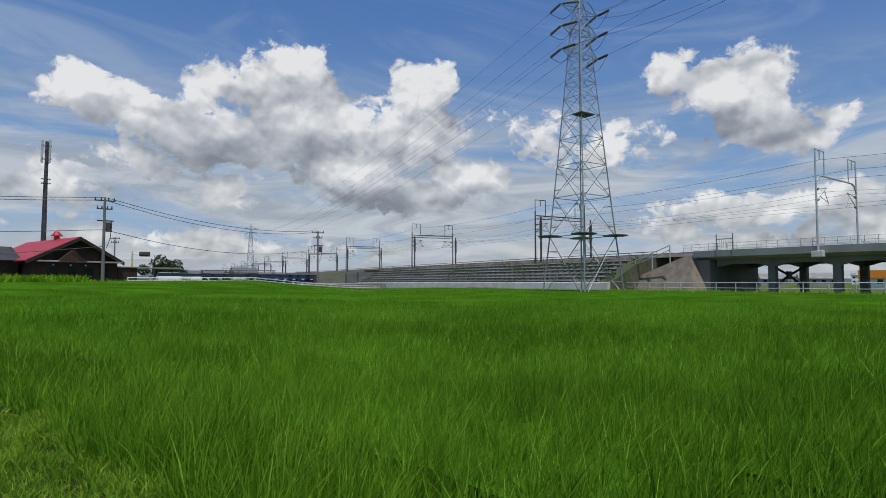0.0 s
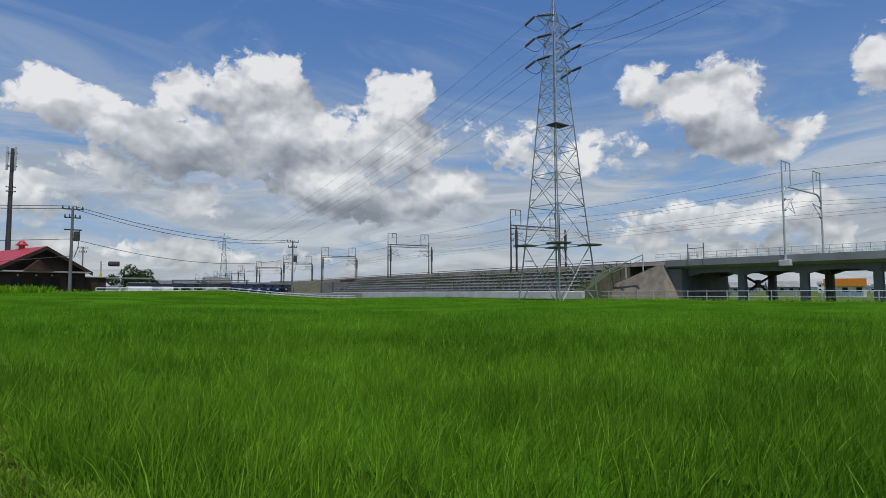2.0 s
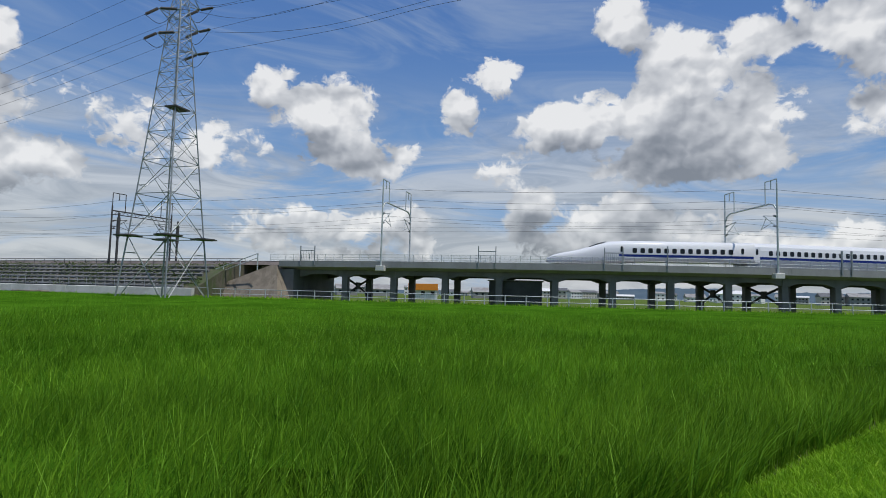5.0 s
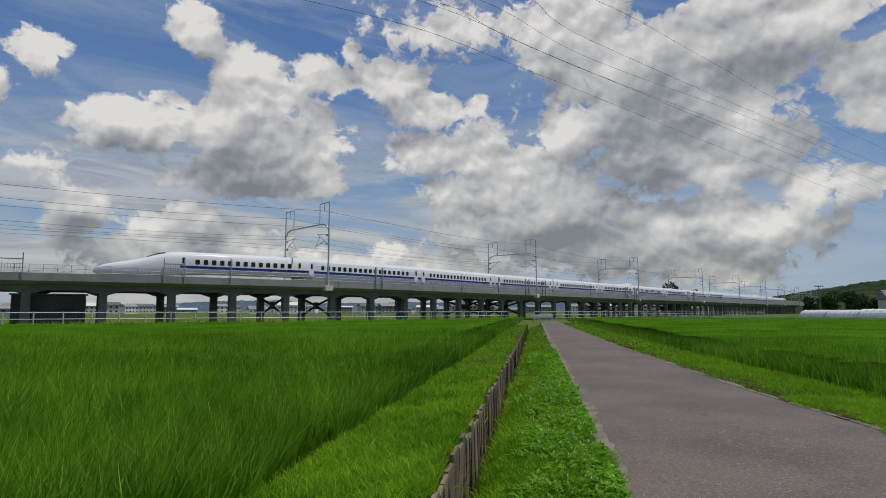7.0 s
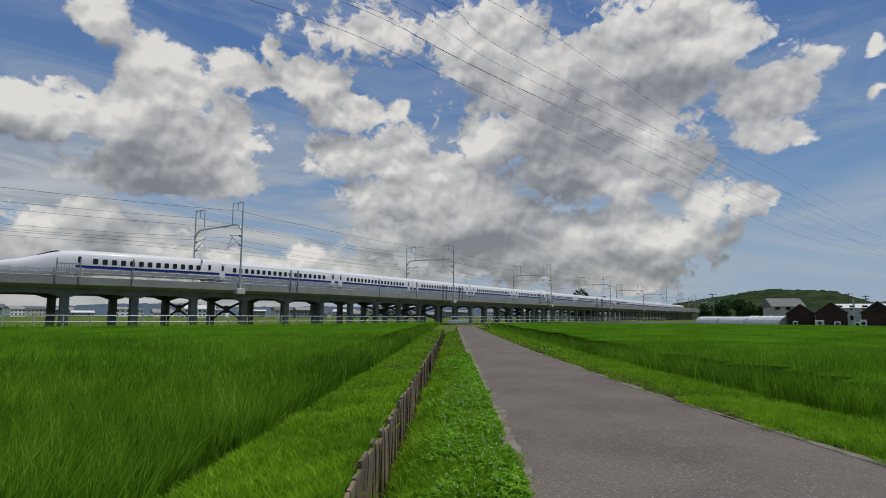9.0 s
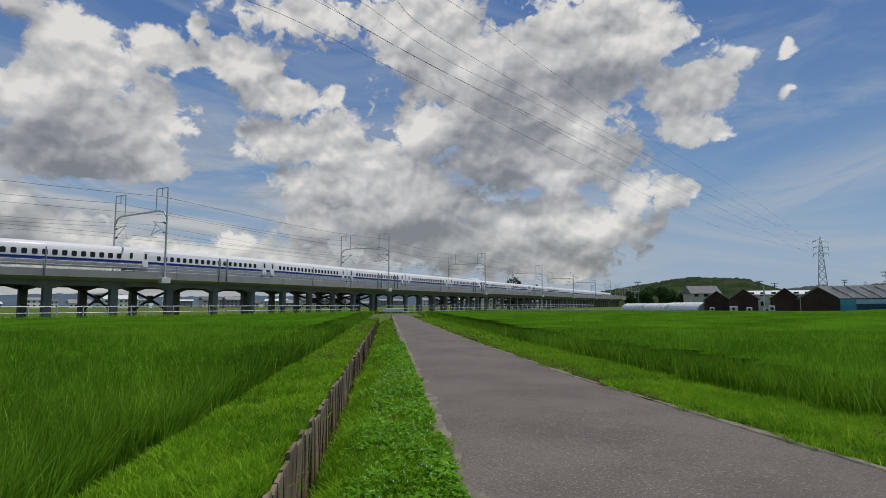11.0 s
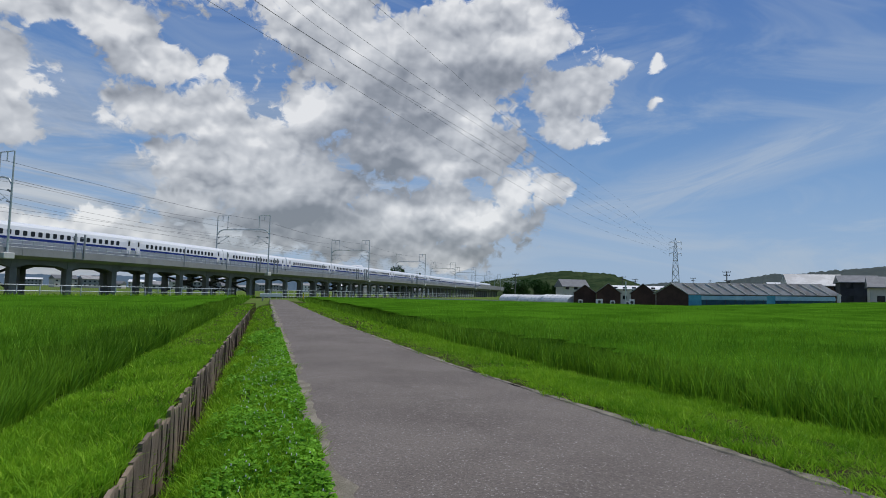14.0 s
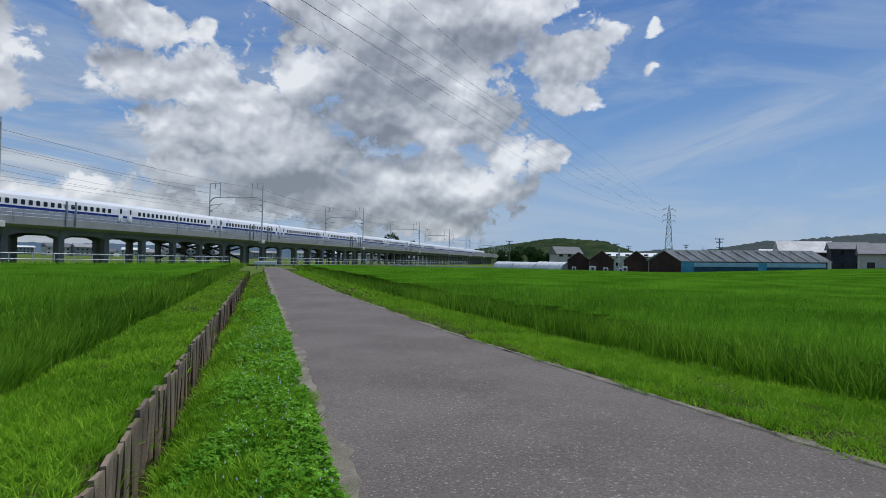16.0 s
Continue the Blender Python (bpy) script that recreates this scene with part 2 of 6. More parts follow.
base = W.mix(W.m("MULTIPLY", layer, 0.85), base, W.mix(streaks(0.05, 0.3, 0.0, 1.7, 0.3, 0.7), (0.40, 0.43, 0.47), (0.66, 0.68, 0.70)))
seen_sky = W.mix(mask, base, cloud_col)
bg1 = W.t.nodes.new("ShaderNodeBackground")
W.put(bg1.inputs[0], seen_sky)
bg1.inputs[1].default_value = 0.85
bg2 = W.t.nodes.new("ShaderNodeBackground")
W.put(bg2.inputs[0], sky.outputs[0])
bg2.inputs[1].default_value = 0.012
addw = W.t.nodes.new("ShaderNodeAddShader")
W.t.links.new(bg1.outputs[0], addw.inputs[0])
W.t.links.new(bg2.outputs[0], addw.inputs[1])
outw = W.t.nodes.new("ShaderNodeOutputWorld")
W.t.links.new(addw.outputs[0], outw.inputs[0])


# ---- materials ----
def material(name, c1, c2=None, rough=0.8, metal=0.0, scale=3.0, grain=40.0, bump=0.2, spread=0.25, stains=None, island=0.0, world_pos=False, spec=0.25):
    """A two-scale procedural surface: patches between c1 and c2, fine grain, bump, optional stains."""
    mat = bpy.data.materials.new(name)
    mat.use_nodes = True
    N = Nodes(mat.node_tree)
    bsdf = N.t.nodes["Principled BSDF"]
    tcn = N.t.nodes.new("ShaderNodeTexCoord")
    if world_pos:
        pos = N.t.nodes.new("ShaderNodeNewGeometry").outputs["Position"]
    else:
        pos = tcn.outputs["Object"]
    c2 = c2 or tuple(c * 0.7 for c in c1)
    patch = N.smooth(N.noise(pos, scale, 4.0, 0.6), 0.35, 0.65)
    col = N.mix(patch, c1, c2)
    g = N.noise(pos, grain, 3.0, 0.6)
    shade = N.m("ADD", 1.0 - spread, N.m("MULTIPLY", g, 2 * spread))
    mul = N.t.nodes.new("ShaderNodeVectorMath")
    mul.operation = "SCALE"
    N.put(mul.inputs[0], col)
    N.put(mul.inputs["Scale"], shade)
    col = mul.outputs[0]
    if stains:
        s_col, s_scale, s_lo, s_hi = stains
        mp = N.t.nodes.new("ShaderNodeMapping")
        mp.inputs["Scale"].default_value = (1.0, 1.0, 0.25)
        N.put(mp.inputs[0], pos)
        col = N.mix(N.smooth(N.noise(mp.outputs[0], s_scale, 5.0, 0.65), s_lo, s_hi), col, s_col)
    if island:
        geo = N.t.nodes.new("ShaderNodeNewGeometry")
        oi = N.t.nodes.new("ShaderNodeObjectInfo")
        rnd = N.m("FRACT", N.m("ADD", geo.outputs["Random Per Island"], oi.outputs["Random"]))
        mul2 = N.t.nodes.new("ShaderNodeVectorMath")
        mul2.operation = "SCALE"
        N.put(mul2.inputs[0], col)
        N.put(mul2.inputs["Scale"], N.m("ADD", 1.0 - island, N.m("MULTIPLY", rnd, 2 * island)))
        col = mul2.outputs[0]
    N.put(bsdf.inputs["Base Color"], col)
    bsdf.inputs["Roughness"].default_value = rough
    bsdf.inputs["Metallic"].default_value = metal
    bsdf.inputs["Specular IOR Level"].default_value = spec
    if bump:
        b = N.t.nodes.new("ShaderNodeBump")
        b.inputs["Strength"].default_value = bump
        b.inputs["Distance"].default_value = 0.02
        N.put(b.inputs["Height"], g)
        N.put(bsdf.inputs["Normal"], b.outputs[0])
    return mat


def leaf_material(name, dark, light, trans=0.35, big=0.12):
    """Thin green leaves: hue by island and by patches of the field, light shining through."""
    mat = bpy.data.materials.new(name)
    mat.use_nodes = True
    N = Nodes(mat.node_tree)
    bsdf = N.t.nodes["Principled BSDF"]
    geo = N.t.nodes.new("ShaderNodeNewGeometry")
    pos = geo.outputs["Position"]
    patches = N.m("ADD", N.m("MULTIPLY", N.smooth(N.noise(pos, big, 4.0, 0.6), 0.36, 0.66), 0.34), N.m("MULTIPLY", N.smooth(N.noise(pos, big * 14, 3.0, 0.6), 0.35, 0.65), 0.22))
    fac = N.m("ADD", N.m("MULTIPLY", geo.outputs["Random Per Island"], 0.44), patches)
    col = N.mix(fac, dark, light)
    pale = N.smooth(geo.outputs["Random Per Island"], 0.90, 0.99)
    col = N.mix(N.m("MULTIPLY", pale, 0.6), col, tuple(min(0.75, c * 1.35 + 0.04) for c in light))
    N.put(bsdf.inputs["Base Color"], col)
    bsdf.inputs["Roughness"].default_value = 0.55
    bsdf.inputs["Specular IOR Level"].default_value = 0.06
    tr = N.t.nodes.new("ShaderNodeBsdfTranslucent")
    N.put(tr.inputs[0], col)
    mx = N.t.nodes.new("ShaderNodeMixShader")
    mx.inputs[0].default_value = trans
    N.t.links.new(bsdf.outputs[0], mx.inputs[1])
    N.t.links.new(tr.outputs[0], mx.inputs[2])
    N.t.links.new(mx.outputs[0], N.t.nodes["Material Output"].inputs[0])
    return mat


M_RICE = leaf_material("rice leaf", (0.022, 0.095, 0.003), (0.27, 0.50, 0.032), 0.42)
M_RICE_LOW = material("rice canopy", (0.034, 0.10, 0.005), (0.065, 0.17, 0.010), 0.9, scale=0.25, grain=9, bump=0.6, spread=0.35, world_pos=True, spec=0.0)
M_GRASS = leaf_material("verge grass", (0.055, 0.21, 0.006), (0.37, 0.62, 0.035), 0.42, big=0.6)
M_BANK = leaf_material("bank grass", (0.07, 0.19, 0.008), (0.34, 0.52, 0.05), 0.40, 0.9)
M_SCRUB = leaf_material("dull scrub", (0.045, 0.075, 0.02), (0.11, 0.15, 0.05), 0.25, 0.3)
M_CLOVER = leaf_material("clover leaf", (0.05, 0.19, 0.008), (0.24, 0.50, 0.035), 0.35, 0.9)
M_SOIL = material("verge soil", (0.045, 0.045, 0.02), (0.06, 0.07, 0.022), 0.95, scale=1.2, grain=25, bump=0.6, world_pos=True, spec=0.0)
M_GROUND = material("field ground", (0.09, 0.15, 0.03), (0.13, 0.16, 0.05), 0.95, scale=0.05, grain=2, bump=0.2, world_pos=True, spec=0.0)
M_ASPHALT = material("worn asphalt", (0.124, 0.103, 0.086), (0.162, 0.137, 0.115), 0.85, scale=0.45, grain=34, bump=0.6, spread=0.55, stains=((0.36, 0.335, 0.30), 42.0, 0.57, 0.68), world_pos=True)
M_GRIT = material("pale grit", (0.27, 0.24, 0.18), (0.17, 0.15, 0.11), 0.95, scale=3, grain=60, bump=0.7, spread=0.35, world_pos=True)
# grey concrete is lowered in tone to carry shade under the viaduct deck
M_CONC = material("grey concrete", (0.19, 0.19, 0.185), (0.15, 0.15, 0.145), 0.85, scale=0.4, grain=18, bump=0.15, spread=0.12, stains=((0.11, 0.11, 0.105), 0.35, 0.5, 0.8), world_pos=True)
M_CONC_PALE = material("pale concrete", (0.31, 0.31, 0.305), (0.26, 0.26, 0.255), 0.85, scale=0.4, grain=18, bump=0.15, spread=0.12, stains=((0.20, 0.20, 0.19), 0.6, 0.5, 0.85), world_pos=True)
M_CONC_WHITE = material("white concrete kerb", (0.62, 0.61, 0.57), (0.5, 0.49, 0.45), 0.85, scale=0.5, grain=12, bump=0.2, spread=0.15, world_pos=True)
M_STAINED = material("stained abutment concrete", (0.27, 0.23, 0.18), (0.19, 0.16, 0.125), 0.9, scale=0.5, grain=10, bump=0.3, spread=0.2, stains=((0.10, 0.085, 0.065), 0.8, 0.5, 0.75), world_pos=True)
M_GALV = material("galvanised steel", (0.34, 0.36, 0.365), (0.27, 0.285, 0.29), 0.5, 0.55, scale=1.5, grain=30, bump=0.05, spread=0.1)
M_STEEL_PALE = material("pale painted steel", (0.52, 0.56, 0.56), (0.45, 0.49, 0.49), 0.55, 0.25, scale=1.5, grain=30, bump=0.05, spread=0.1)
M_STEEL_DARK = material("dark weathered steel", (0.07, 0.07, 0.075), (0.10, 0.095, 0.09), 0.65, 0.4, scale=1.5, grain=20, bump=0.1)
M_CABLE = material("dark cable", (0.06, 0.065, 0.07), (0.09, 0.09, 0.1), 0.6, 0.3, bump=0)
M_TIMBER = material("weathered timber", (0.27, 0.205, 0.145), (0.155, 0.118, 0.085), 0.9, scale=2.5, grain=45, bump=0.6, spread=0.3, stains=((0.08, 0.062, 0.045), 2.0, 0.5, 0.8), island=0.3)
M_TRAIN = material("white train paint", (0.80, 0.81, 0.82), (0.77, 0.78, 0.79), 0.25, scale=0.2, grain=2, bump=0, spread=0.02)
M_TRAIN_BLUE = material("deep blue train stripe", (0.012, 0.03, 0.17), (0.015, 0.035, 0.2), 0.25, bump=0, spread=0.03)
M_TRAIN_GREY = material("grey train skirt", (0.30, 0.32, 0.34), (0.26, 0.28, 0.3), 0.5, bump=0, spread=0.08)
M_GLASS_DARK = material("dark window glass", (0.015, 0.018, 0.02), (0.02, 0.024, 0.028), 0.08, bump=0, spread=0.05)
M_RED = material("red roof sheet", (0.50, 0.05, 0.06), (0.40, 0.04, 0.05), 0.45, scale=0.8, grain=12, bump=0.1, spread=0.12, world_pos=True)
M_DARKWOOD = material("dark stained boards", (0.035, 0.024, 0.018), (0.055, 0.036, 0.026), 0.85, scale=0.8, grain=14, bump=0.3, world_pos=True)
M_BROWNWALL = material("brown shed boards", (0.075, 0.042, 0.032), (0.05, 0.028, 0.022), 0.85, scale=0.7, grain=10, bump=0.3, spread=0.25, world_pos=True)
M_SHEETROOF = material("weathered grey sheet roof", (0.36, 0.36, 0.35), (0.26, 0.25, 0.24), 0.7, scale=0.3, grain=6, bump=0.2, spread=0.2, stains=((0.20, 0.15, 0.12), 0.5, 0.5, 0.8), world_pos=True)
M_BLUE_SHEET = material("blue plastic sheeting", (0.05, 0.25, 0.36), (0.09, 0.36, 0.48), 0.4, scale=0.4, grain=4, bump=0.2, spread=0.2, world_pos=True)
M_BLUE_NET = material("dark blue netting", (0.02, 0.06, 0.09), (0.03, 0.09, 0.13), 0.8, scale=0.5, grain=8, bump=0.2, spread=0.3, world_pos=True)
M_WHITE = material("white paint", (0.78, 0.78, 0.76), (0.68, 0.68, 0.66), 0.6, scale=0.8, grain=10, bump=0.05, spread=0.08, world_pos=True)
M_HILL = material("wooded hillside", (0.022, 0.040, 0.018), (0.05, 0.068, 0.03), 0.95, scale=0.03, grain=0.16, bump=0.0, spread=0.55, world_pos=True, spec=0.0)
# the blue of distance haze is put into this hillside's colour
M_HILL_FAR = material("far hillside tinted with haze", (0.085, 0.125, 0.16), (0.10, 0.14, 0.17), 0.95, scale=0.004, grain=0.03, bump=0.0, spread=0.12, world_pos=True, spec=0.0)
M_RUST = material("rusty girder", (0.16, 0.08, 0.055), (0.10, 0.055, 0.04), 0.85, scale=1.0, grain=12, bump=0.2, spread=0.3, world_pos=True)
M_TREE = leaf_material("tree leaf", (0.018, 0.05, 0.012), (0.04, 0.09, 0.02), 0.2)
M_BARK = material("bark", (0.10, 0.075, 0.055), None, 0.95, scale=4, grain=20, bump=0.6)
M_BLACK = material("black rubber", (0.02, 0.02, 0.022), None, 0.7, bump=0)
M_YELLOW = material("yellow paint", (0.75, 0.55, 0.04), (0.65, 0.47, 0.04), 0.6, bump=0, spread=0.1)
M_ORANGE = material("orange sign panel", (0.72, 0.26, 0.03), (0.65, 0.22, 0.03), 0.5, bump=0, spread=0.06)


# ---- mesh helpers ----
def empty(name, label="", category="", group="", kind="", m=None):
    ob = new(name)
    ob.empty_display_size = 0.2
    if m is not None:
        ob.matrix_world = m
    return tagged(ob, label, category, group, kind)


def mesh_of(name, bm, mat, smooth=False):
    me = bpy.data.meshes.new(name)
    bmesh.ops.recalc_face_normals(bm, faces=bm.faces)
    if smooth:
        for f in bm.faces:
            f.smooth = True
    bm.to_mesh(me)
    bm.free()
    me.materials.append(mat)
    return me


def part(name, bm, mat, parent=None, label="", smooth=False):
    """One bmesh as one object, under a thing or a part."""
    ob = new(name, bm if isinstance(bm, bpy.types.Mesh) else mesh_of(name, bm, mat, smooth))
    ob.parent = parent
    return tagged(ob, label)


def thing(name, bm, mat, label, category, group="", kind="", smooth=False, m=None):
    ob = new(name, bm if isinstance(bm, bpy.types.Mesh) else mesh_of(name, bm, mat, smooth))
    if m is not None:
        ob.matrix_world = m
    return tagged(ob, label, category, group, kind)


def box(bm, lo, hi, m=None, bevel=0.0):
    x0, y0, z0 = lo
    x1, y1, z1 = hi
    vs = [bm.verts.new(p) for p in ((x0, y0, z0), (x1, y0, z0), (x1, y1, z0), (x0, y1, z0), (x0, y0, z1), (x1, y0, z1), (x1, y1, z1), (x0, y1, z1))]
    if m is not None:
        for v in vs:
            v.co = m @ v.co
    fs = [bm.faces.new([vs[i] for i in q]) for q in ((3, 2, 1, 0), (4, 5, 6, 7), (0, 1, 5, 4), (1, 2, 6, 5), (2, 3, 7, 6), (3, 0, 4, 7))]
    if bevel:
        es = list({e for f in fs for e in f.edges})
        bmesh.ops.bevel(bm, geom=es, offset=bevel, segments=1, affect="EDGES")
    return bm


def rod(bm, a, b, r, r2=None, sides=6):
    """A straight round bar from a to b."""
    a, b = Vector(a), Vector(b)
    r2 = r if r2 is None else r2
    d = b - a
    if d.length < 1e-6:
        return bm
    q = d.to_track_quat("Z", "Y")
    rings = []
    for c, rr in ((a, r), (b, r2)):
        rings.append([bm.verts.new(c + q @ Vector((rr * math.cos(2 * math.pi * i / sides), rr * math.sin(2 * math.pi * i / sides), 0))) for i in range(sides)])
    for i in range(sides):
        j = (i + 1) % sides
        bm.faces.new((rings[0][i], rings[0][j], rings[1][j], rings[1][i]))
    bm.faces.new(rings[0][::-1])
    bm.faces.new(rings[1])
    return bm


def loft(bm, rings, closed=True, caps=True):
    """Skin a row of point rings of equal length."""
    vr = [[bm.verts.new(p) for p in ring] for ring in rings]
    n = len(vr[0])
    for a, b in zip(vr, vr[1:]):
        for i in range(n if closed else n - 1):
            j = (i + 1) % n
            bm.faces.new((a[i], a[j], b[j], b[i]))
    if caps and closed:
        bm.faces.new(vr[0][::-1])
        bm.faces.new(vr[-1])
    return bm


def fresh(fn, *a, **k):
    bm = bmesh.new()
    fn(bm, *a, **k)
    return bm


def ray_place(az, el, d):
    """The place at azimuth az (to the left), elevation el and level distance d from the eye."""
    a = radians(az)
    return Vector((-math.sin(a) * d, math.cos(a) * d, EYE[2] + d * math.tan(radians(el))))


# ---- the railway line: near mast line, chainage 0 at the first mast on the viaduct ----
KNOTS = np.array([(-560, 255), (-410, 207), (-315, 174), (-265, 156), (-215, 139), (-165, 121.5), (-113, 104), (-64, 89.5), (-17, 77.2), (32.0, 75.9), (85, 92), (138, 107.5), (195, 124), (247, 140), (298, 155.5), (400, 187), (600, 249), (800, 311)], float)


def _line():
    pts = []
    k = np.vstack([2 * KNOTS[0] - KNOTS[1], KNOTS, 2 * KNOTS[-1] - KNOTS[-2]])
    for i in range(1, len(k) - 2):
        for u in np.linspace(0, 1, 24, endpoint=False):
            p0, p1, p2, p3 = k[i - 1], k[i], k[i + 1], k[i + 2]
            pts.append(0.5 * (2 * p1 + (p2 - p0) * u + (2 * p0 - 5 * p1 + 4 * p2 - p3) * u ** 2 + (3 * p1 - p0 - 3 * p2 + p3) * u ** 3))
    pts.append(k[-2])
    pts = np.array(pts)
    for _ in range(30):                      # ease the bends
        pts[1:-1] = 0.25 * pts[:-2] + 0.5 * pts[1:-1] + 0.25 * pts[2:]
    s = np.concatenate([[0], np.cumsum(np.linalg.norm(np.diff(pts, axis=0), axis=1))])
    at = np.argmin(np.linalg.norm(pts - KNOTS[8], axis=1))
    return pts, s - s[at]


LINE, CHAIN = _line()


def rail(s, off=0.0, z=0.0):
    """A point of the line at chainage s, off metres to its far side, at height z."""
    x, y = np.interp(s, CHAIN, LINE[:, 0]), np.interp(s, CHAIN, LINE[:, 1])
    e = 2.0
    tx, ty = np.interp(s + e, CHAIN, LINE[:, 0]) - np.interp(s - e, CHAIN, LINE[:, 0]), np.interp(s + e, CHAIN, LINE[:, 1]) - np.interp(s - e, CHAIN, LINE[:, 1])
    n = math.hypot(tx, ty)
    return Vector((x - ty / n * off, y + tx / n * off, z))


def rail_pose(s, off=0.0, z=0.0):
    """A pose on the line: x along it, y to its far side."""
    p, q = rail(s, off, z), rail(s + 1, off, z)
    return Matrix.Translation(p) @ Matrix.Rotation(math.atan2(q.y - p.y, q.x - p.x), 4, "Z")


def chainage_of(az, off=0.0):
    """The chainage at which the line is seen at this azimuth."""
    best = min(np.arange(-550, 780, 0.25), key=lambda s: abs(((math.degrees(math.atan2(-rail(s, off).x, rail(s, off).y)) - az) + 180) % 360 - 180))
    return float(best)


def sweep(bm, profile, s0, s1, step=5.0, closed=True):
    """A profile of (off, z) pairs swept along the line."""
    n = max(1, int(round(abs(s1 - s0) / step)))
    loft(bm, [[rail(s0 + (s1 - s0) * i / n, o, z) for o, z in profile] for i in range(n + 1)], closed, closed)
    return bm

# ---- ground, road and verges ----
U, NV = Vector((0.68, 0.733, 0)).normalized(), Vector((0.733, -0.68, 0)).normalized()   # along the farm road, and to its right


def road(s, n, z=0.0):
    p = U * s + NV * n
    return Vector((p.x, p.y, z))


def right_edge(s):
    return float(np.interp(s, [-30, -2, 4, 12, 27, 57, 90], [5.0, 4.9, 4.45, 3.75, 3.25, 3.0, 3.0]))


def grid_sheet(bm, rows):
    loft(bm, rows, closed=False, caps=False)
    return bm


def big_ground(bm):
    # one sheet out to the horizon, a little lower under the paddies
    rr = [0.0, 6, 12, 25, 50, 90, 160, 320, 700, 1500, 4500]
    rings = []
    for r in rr[1:]:
        rings.append([(r * math.cos(a), r * math.sin(a), -0.30 if r > 60 else -0.75) for a in np.linspace(0, 2 * math.pi, 48, endpoint=False)])
    loft(bm, rings, closed=True, caps=False)
    bm.faces.new([bm.verts.new(p) for p in rings[0]])


thing("ground", fresh(big_ground), M_GROUND, "flat green farmland reaching to the hills", "ground", kind="structure")


def road_sheet(bm):
    rows = []
    for s in np.arange(-30, 92, 1.0):
        le = 0.5 + 0.06 * noise.noise((s * 0.5, 0, 3)) + 0.04 * noise.noise((s * 2.1, 0, 8))
        re = right_edge(s) + 0.08 * noise.noise((s * 0.4, 5, 3))
        row = []
        for k in range(7):
            n = le + (re - le) * k / 6
            row.append(road(s, n, 0.05 - 0.045 * abs(k - 3) / 3))
        rows.append([Vector((row[0].x, row[0].y, -0.28))] + row + [Vector((row[-1].x, row[-1].y, -0.28))])
    grid_sheet(bm, rows)


thing("road", fresh(road_sheet), M_ASPHALT, "narrow worn grey asphalt farm road", "road", kind="structure")


def grit_strip(bm, side):
    rows = []
    for s in np.arange(-8, 75, 0.16):
        w = 0.17 + 0.20 * noise.noise((s * 0.8, side * 9.0, 1)) + 0.13 * noise.noise((s * 3.1, side * 4.0, 2)) + 0.08 * noise.noise((s * 7.3, side * 4.0, 5))
        w = max(w, 0.03) * (1.0 if side < 0 else 0.7)
        if side < 0:
            a, b = 0.5 - w * 0.55, 0.5 + w * 0.9
        else:
            a, b = right_edge(s) - w * 0.5, right_edge(s) + w * 0.8
        rows.append([road(s, a, -0.02), road(s, a + 0.04, 0.022), road(s, b - 0.04, 0.024), road(s, b, -0.02)])
    grid_sheet(bm, rows)


for side in (-1, 1):
    thing("road_edge_grit", fresh(grit_strip, side), M_GRIT, "pale grit washed along the edge of the asphalt", "grit", kind="structure")


def verge_height(s, n):
    """Ground height across the verges."""
    base = float(np.interp(n, [-2.75, -2.45, -1.16, -1.06, -0.99, -0.95, -0.90, -0.5, 0.3, 0.55], [-0.26, -0.05, 0.06, 0.06, -0.6, -0.6, -0.45, -0.21, -0.04, -0.01]))
    return base + 0.025 * noise.noise((s * 1.3, n * 1.3, 0))


def left_verge(bm):
    ns = [-2.9, -2.6, -2.3, -1.9, -1.5, -1.2, -1.07, -0.99, -0.95, -0.90, -0.62, -0.4, 0.0, 0.3, 0.55]
    grid_sheet(bm, [[road(s, n, verge_height(s, n)) for n in ns] for s in np.arange(-3.0, 66, 0.8)])


def right_verge(bm):
    grid_sheet(bm, [[road(s, right_edge(s) + d, h + 0.03 * noise.noise((s, d * 2, 4))) for d, h in ((-0.15, -0.02), (0.3, 0.02), (0.9, -0.02), (1.9, -0.1), (2.7, -0.28), (3.1, -0.34))] for s in np.arange(-12, 80, 0.8)])


def near_verge(bm):
    # grassy bank at the field's near end, where the two tracks meet
    rows = []
    for x in np.arange(-45, -0.4, 0.8):
        rows.append([Vector((x, y, h + 0.03 * noise.noise((x, y, 0)))) for y, h in ((-3.0, 0.0), (0.2, 0.0), (0.6, -0.02), (1.2, -0.04), (1.7, -0.1), (2.0, -0.3))])
    grid_sheet(bm, rows)


thing("verge_with_ditch", fresh(left_verge), M_SOIL, "grassy verge with a narrow ditch beside the road", "verge", kind="structure")
thing("verge", fresh(right_verge), M_SOIL, "grassy verge between road and paddy", "verge", kind="structure")
thing("field_bank", fresh(near_verge), M_SOIL, "grassy bank along the near end of the paddy", "verge", kind="structure")


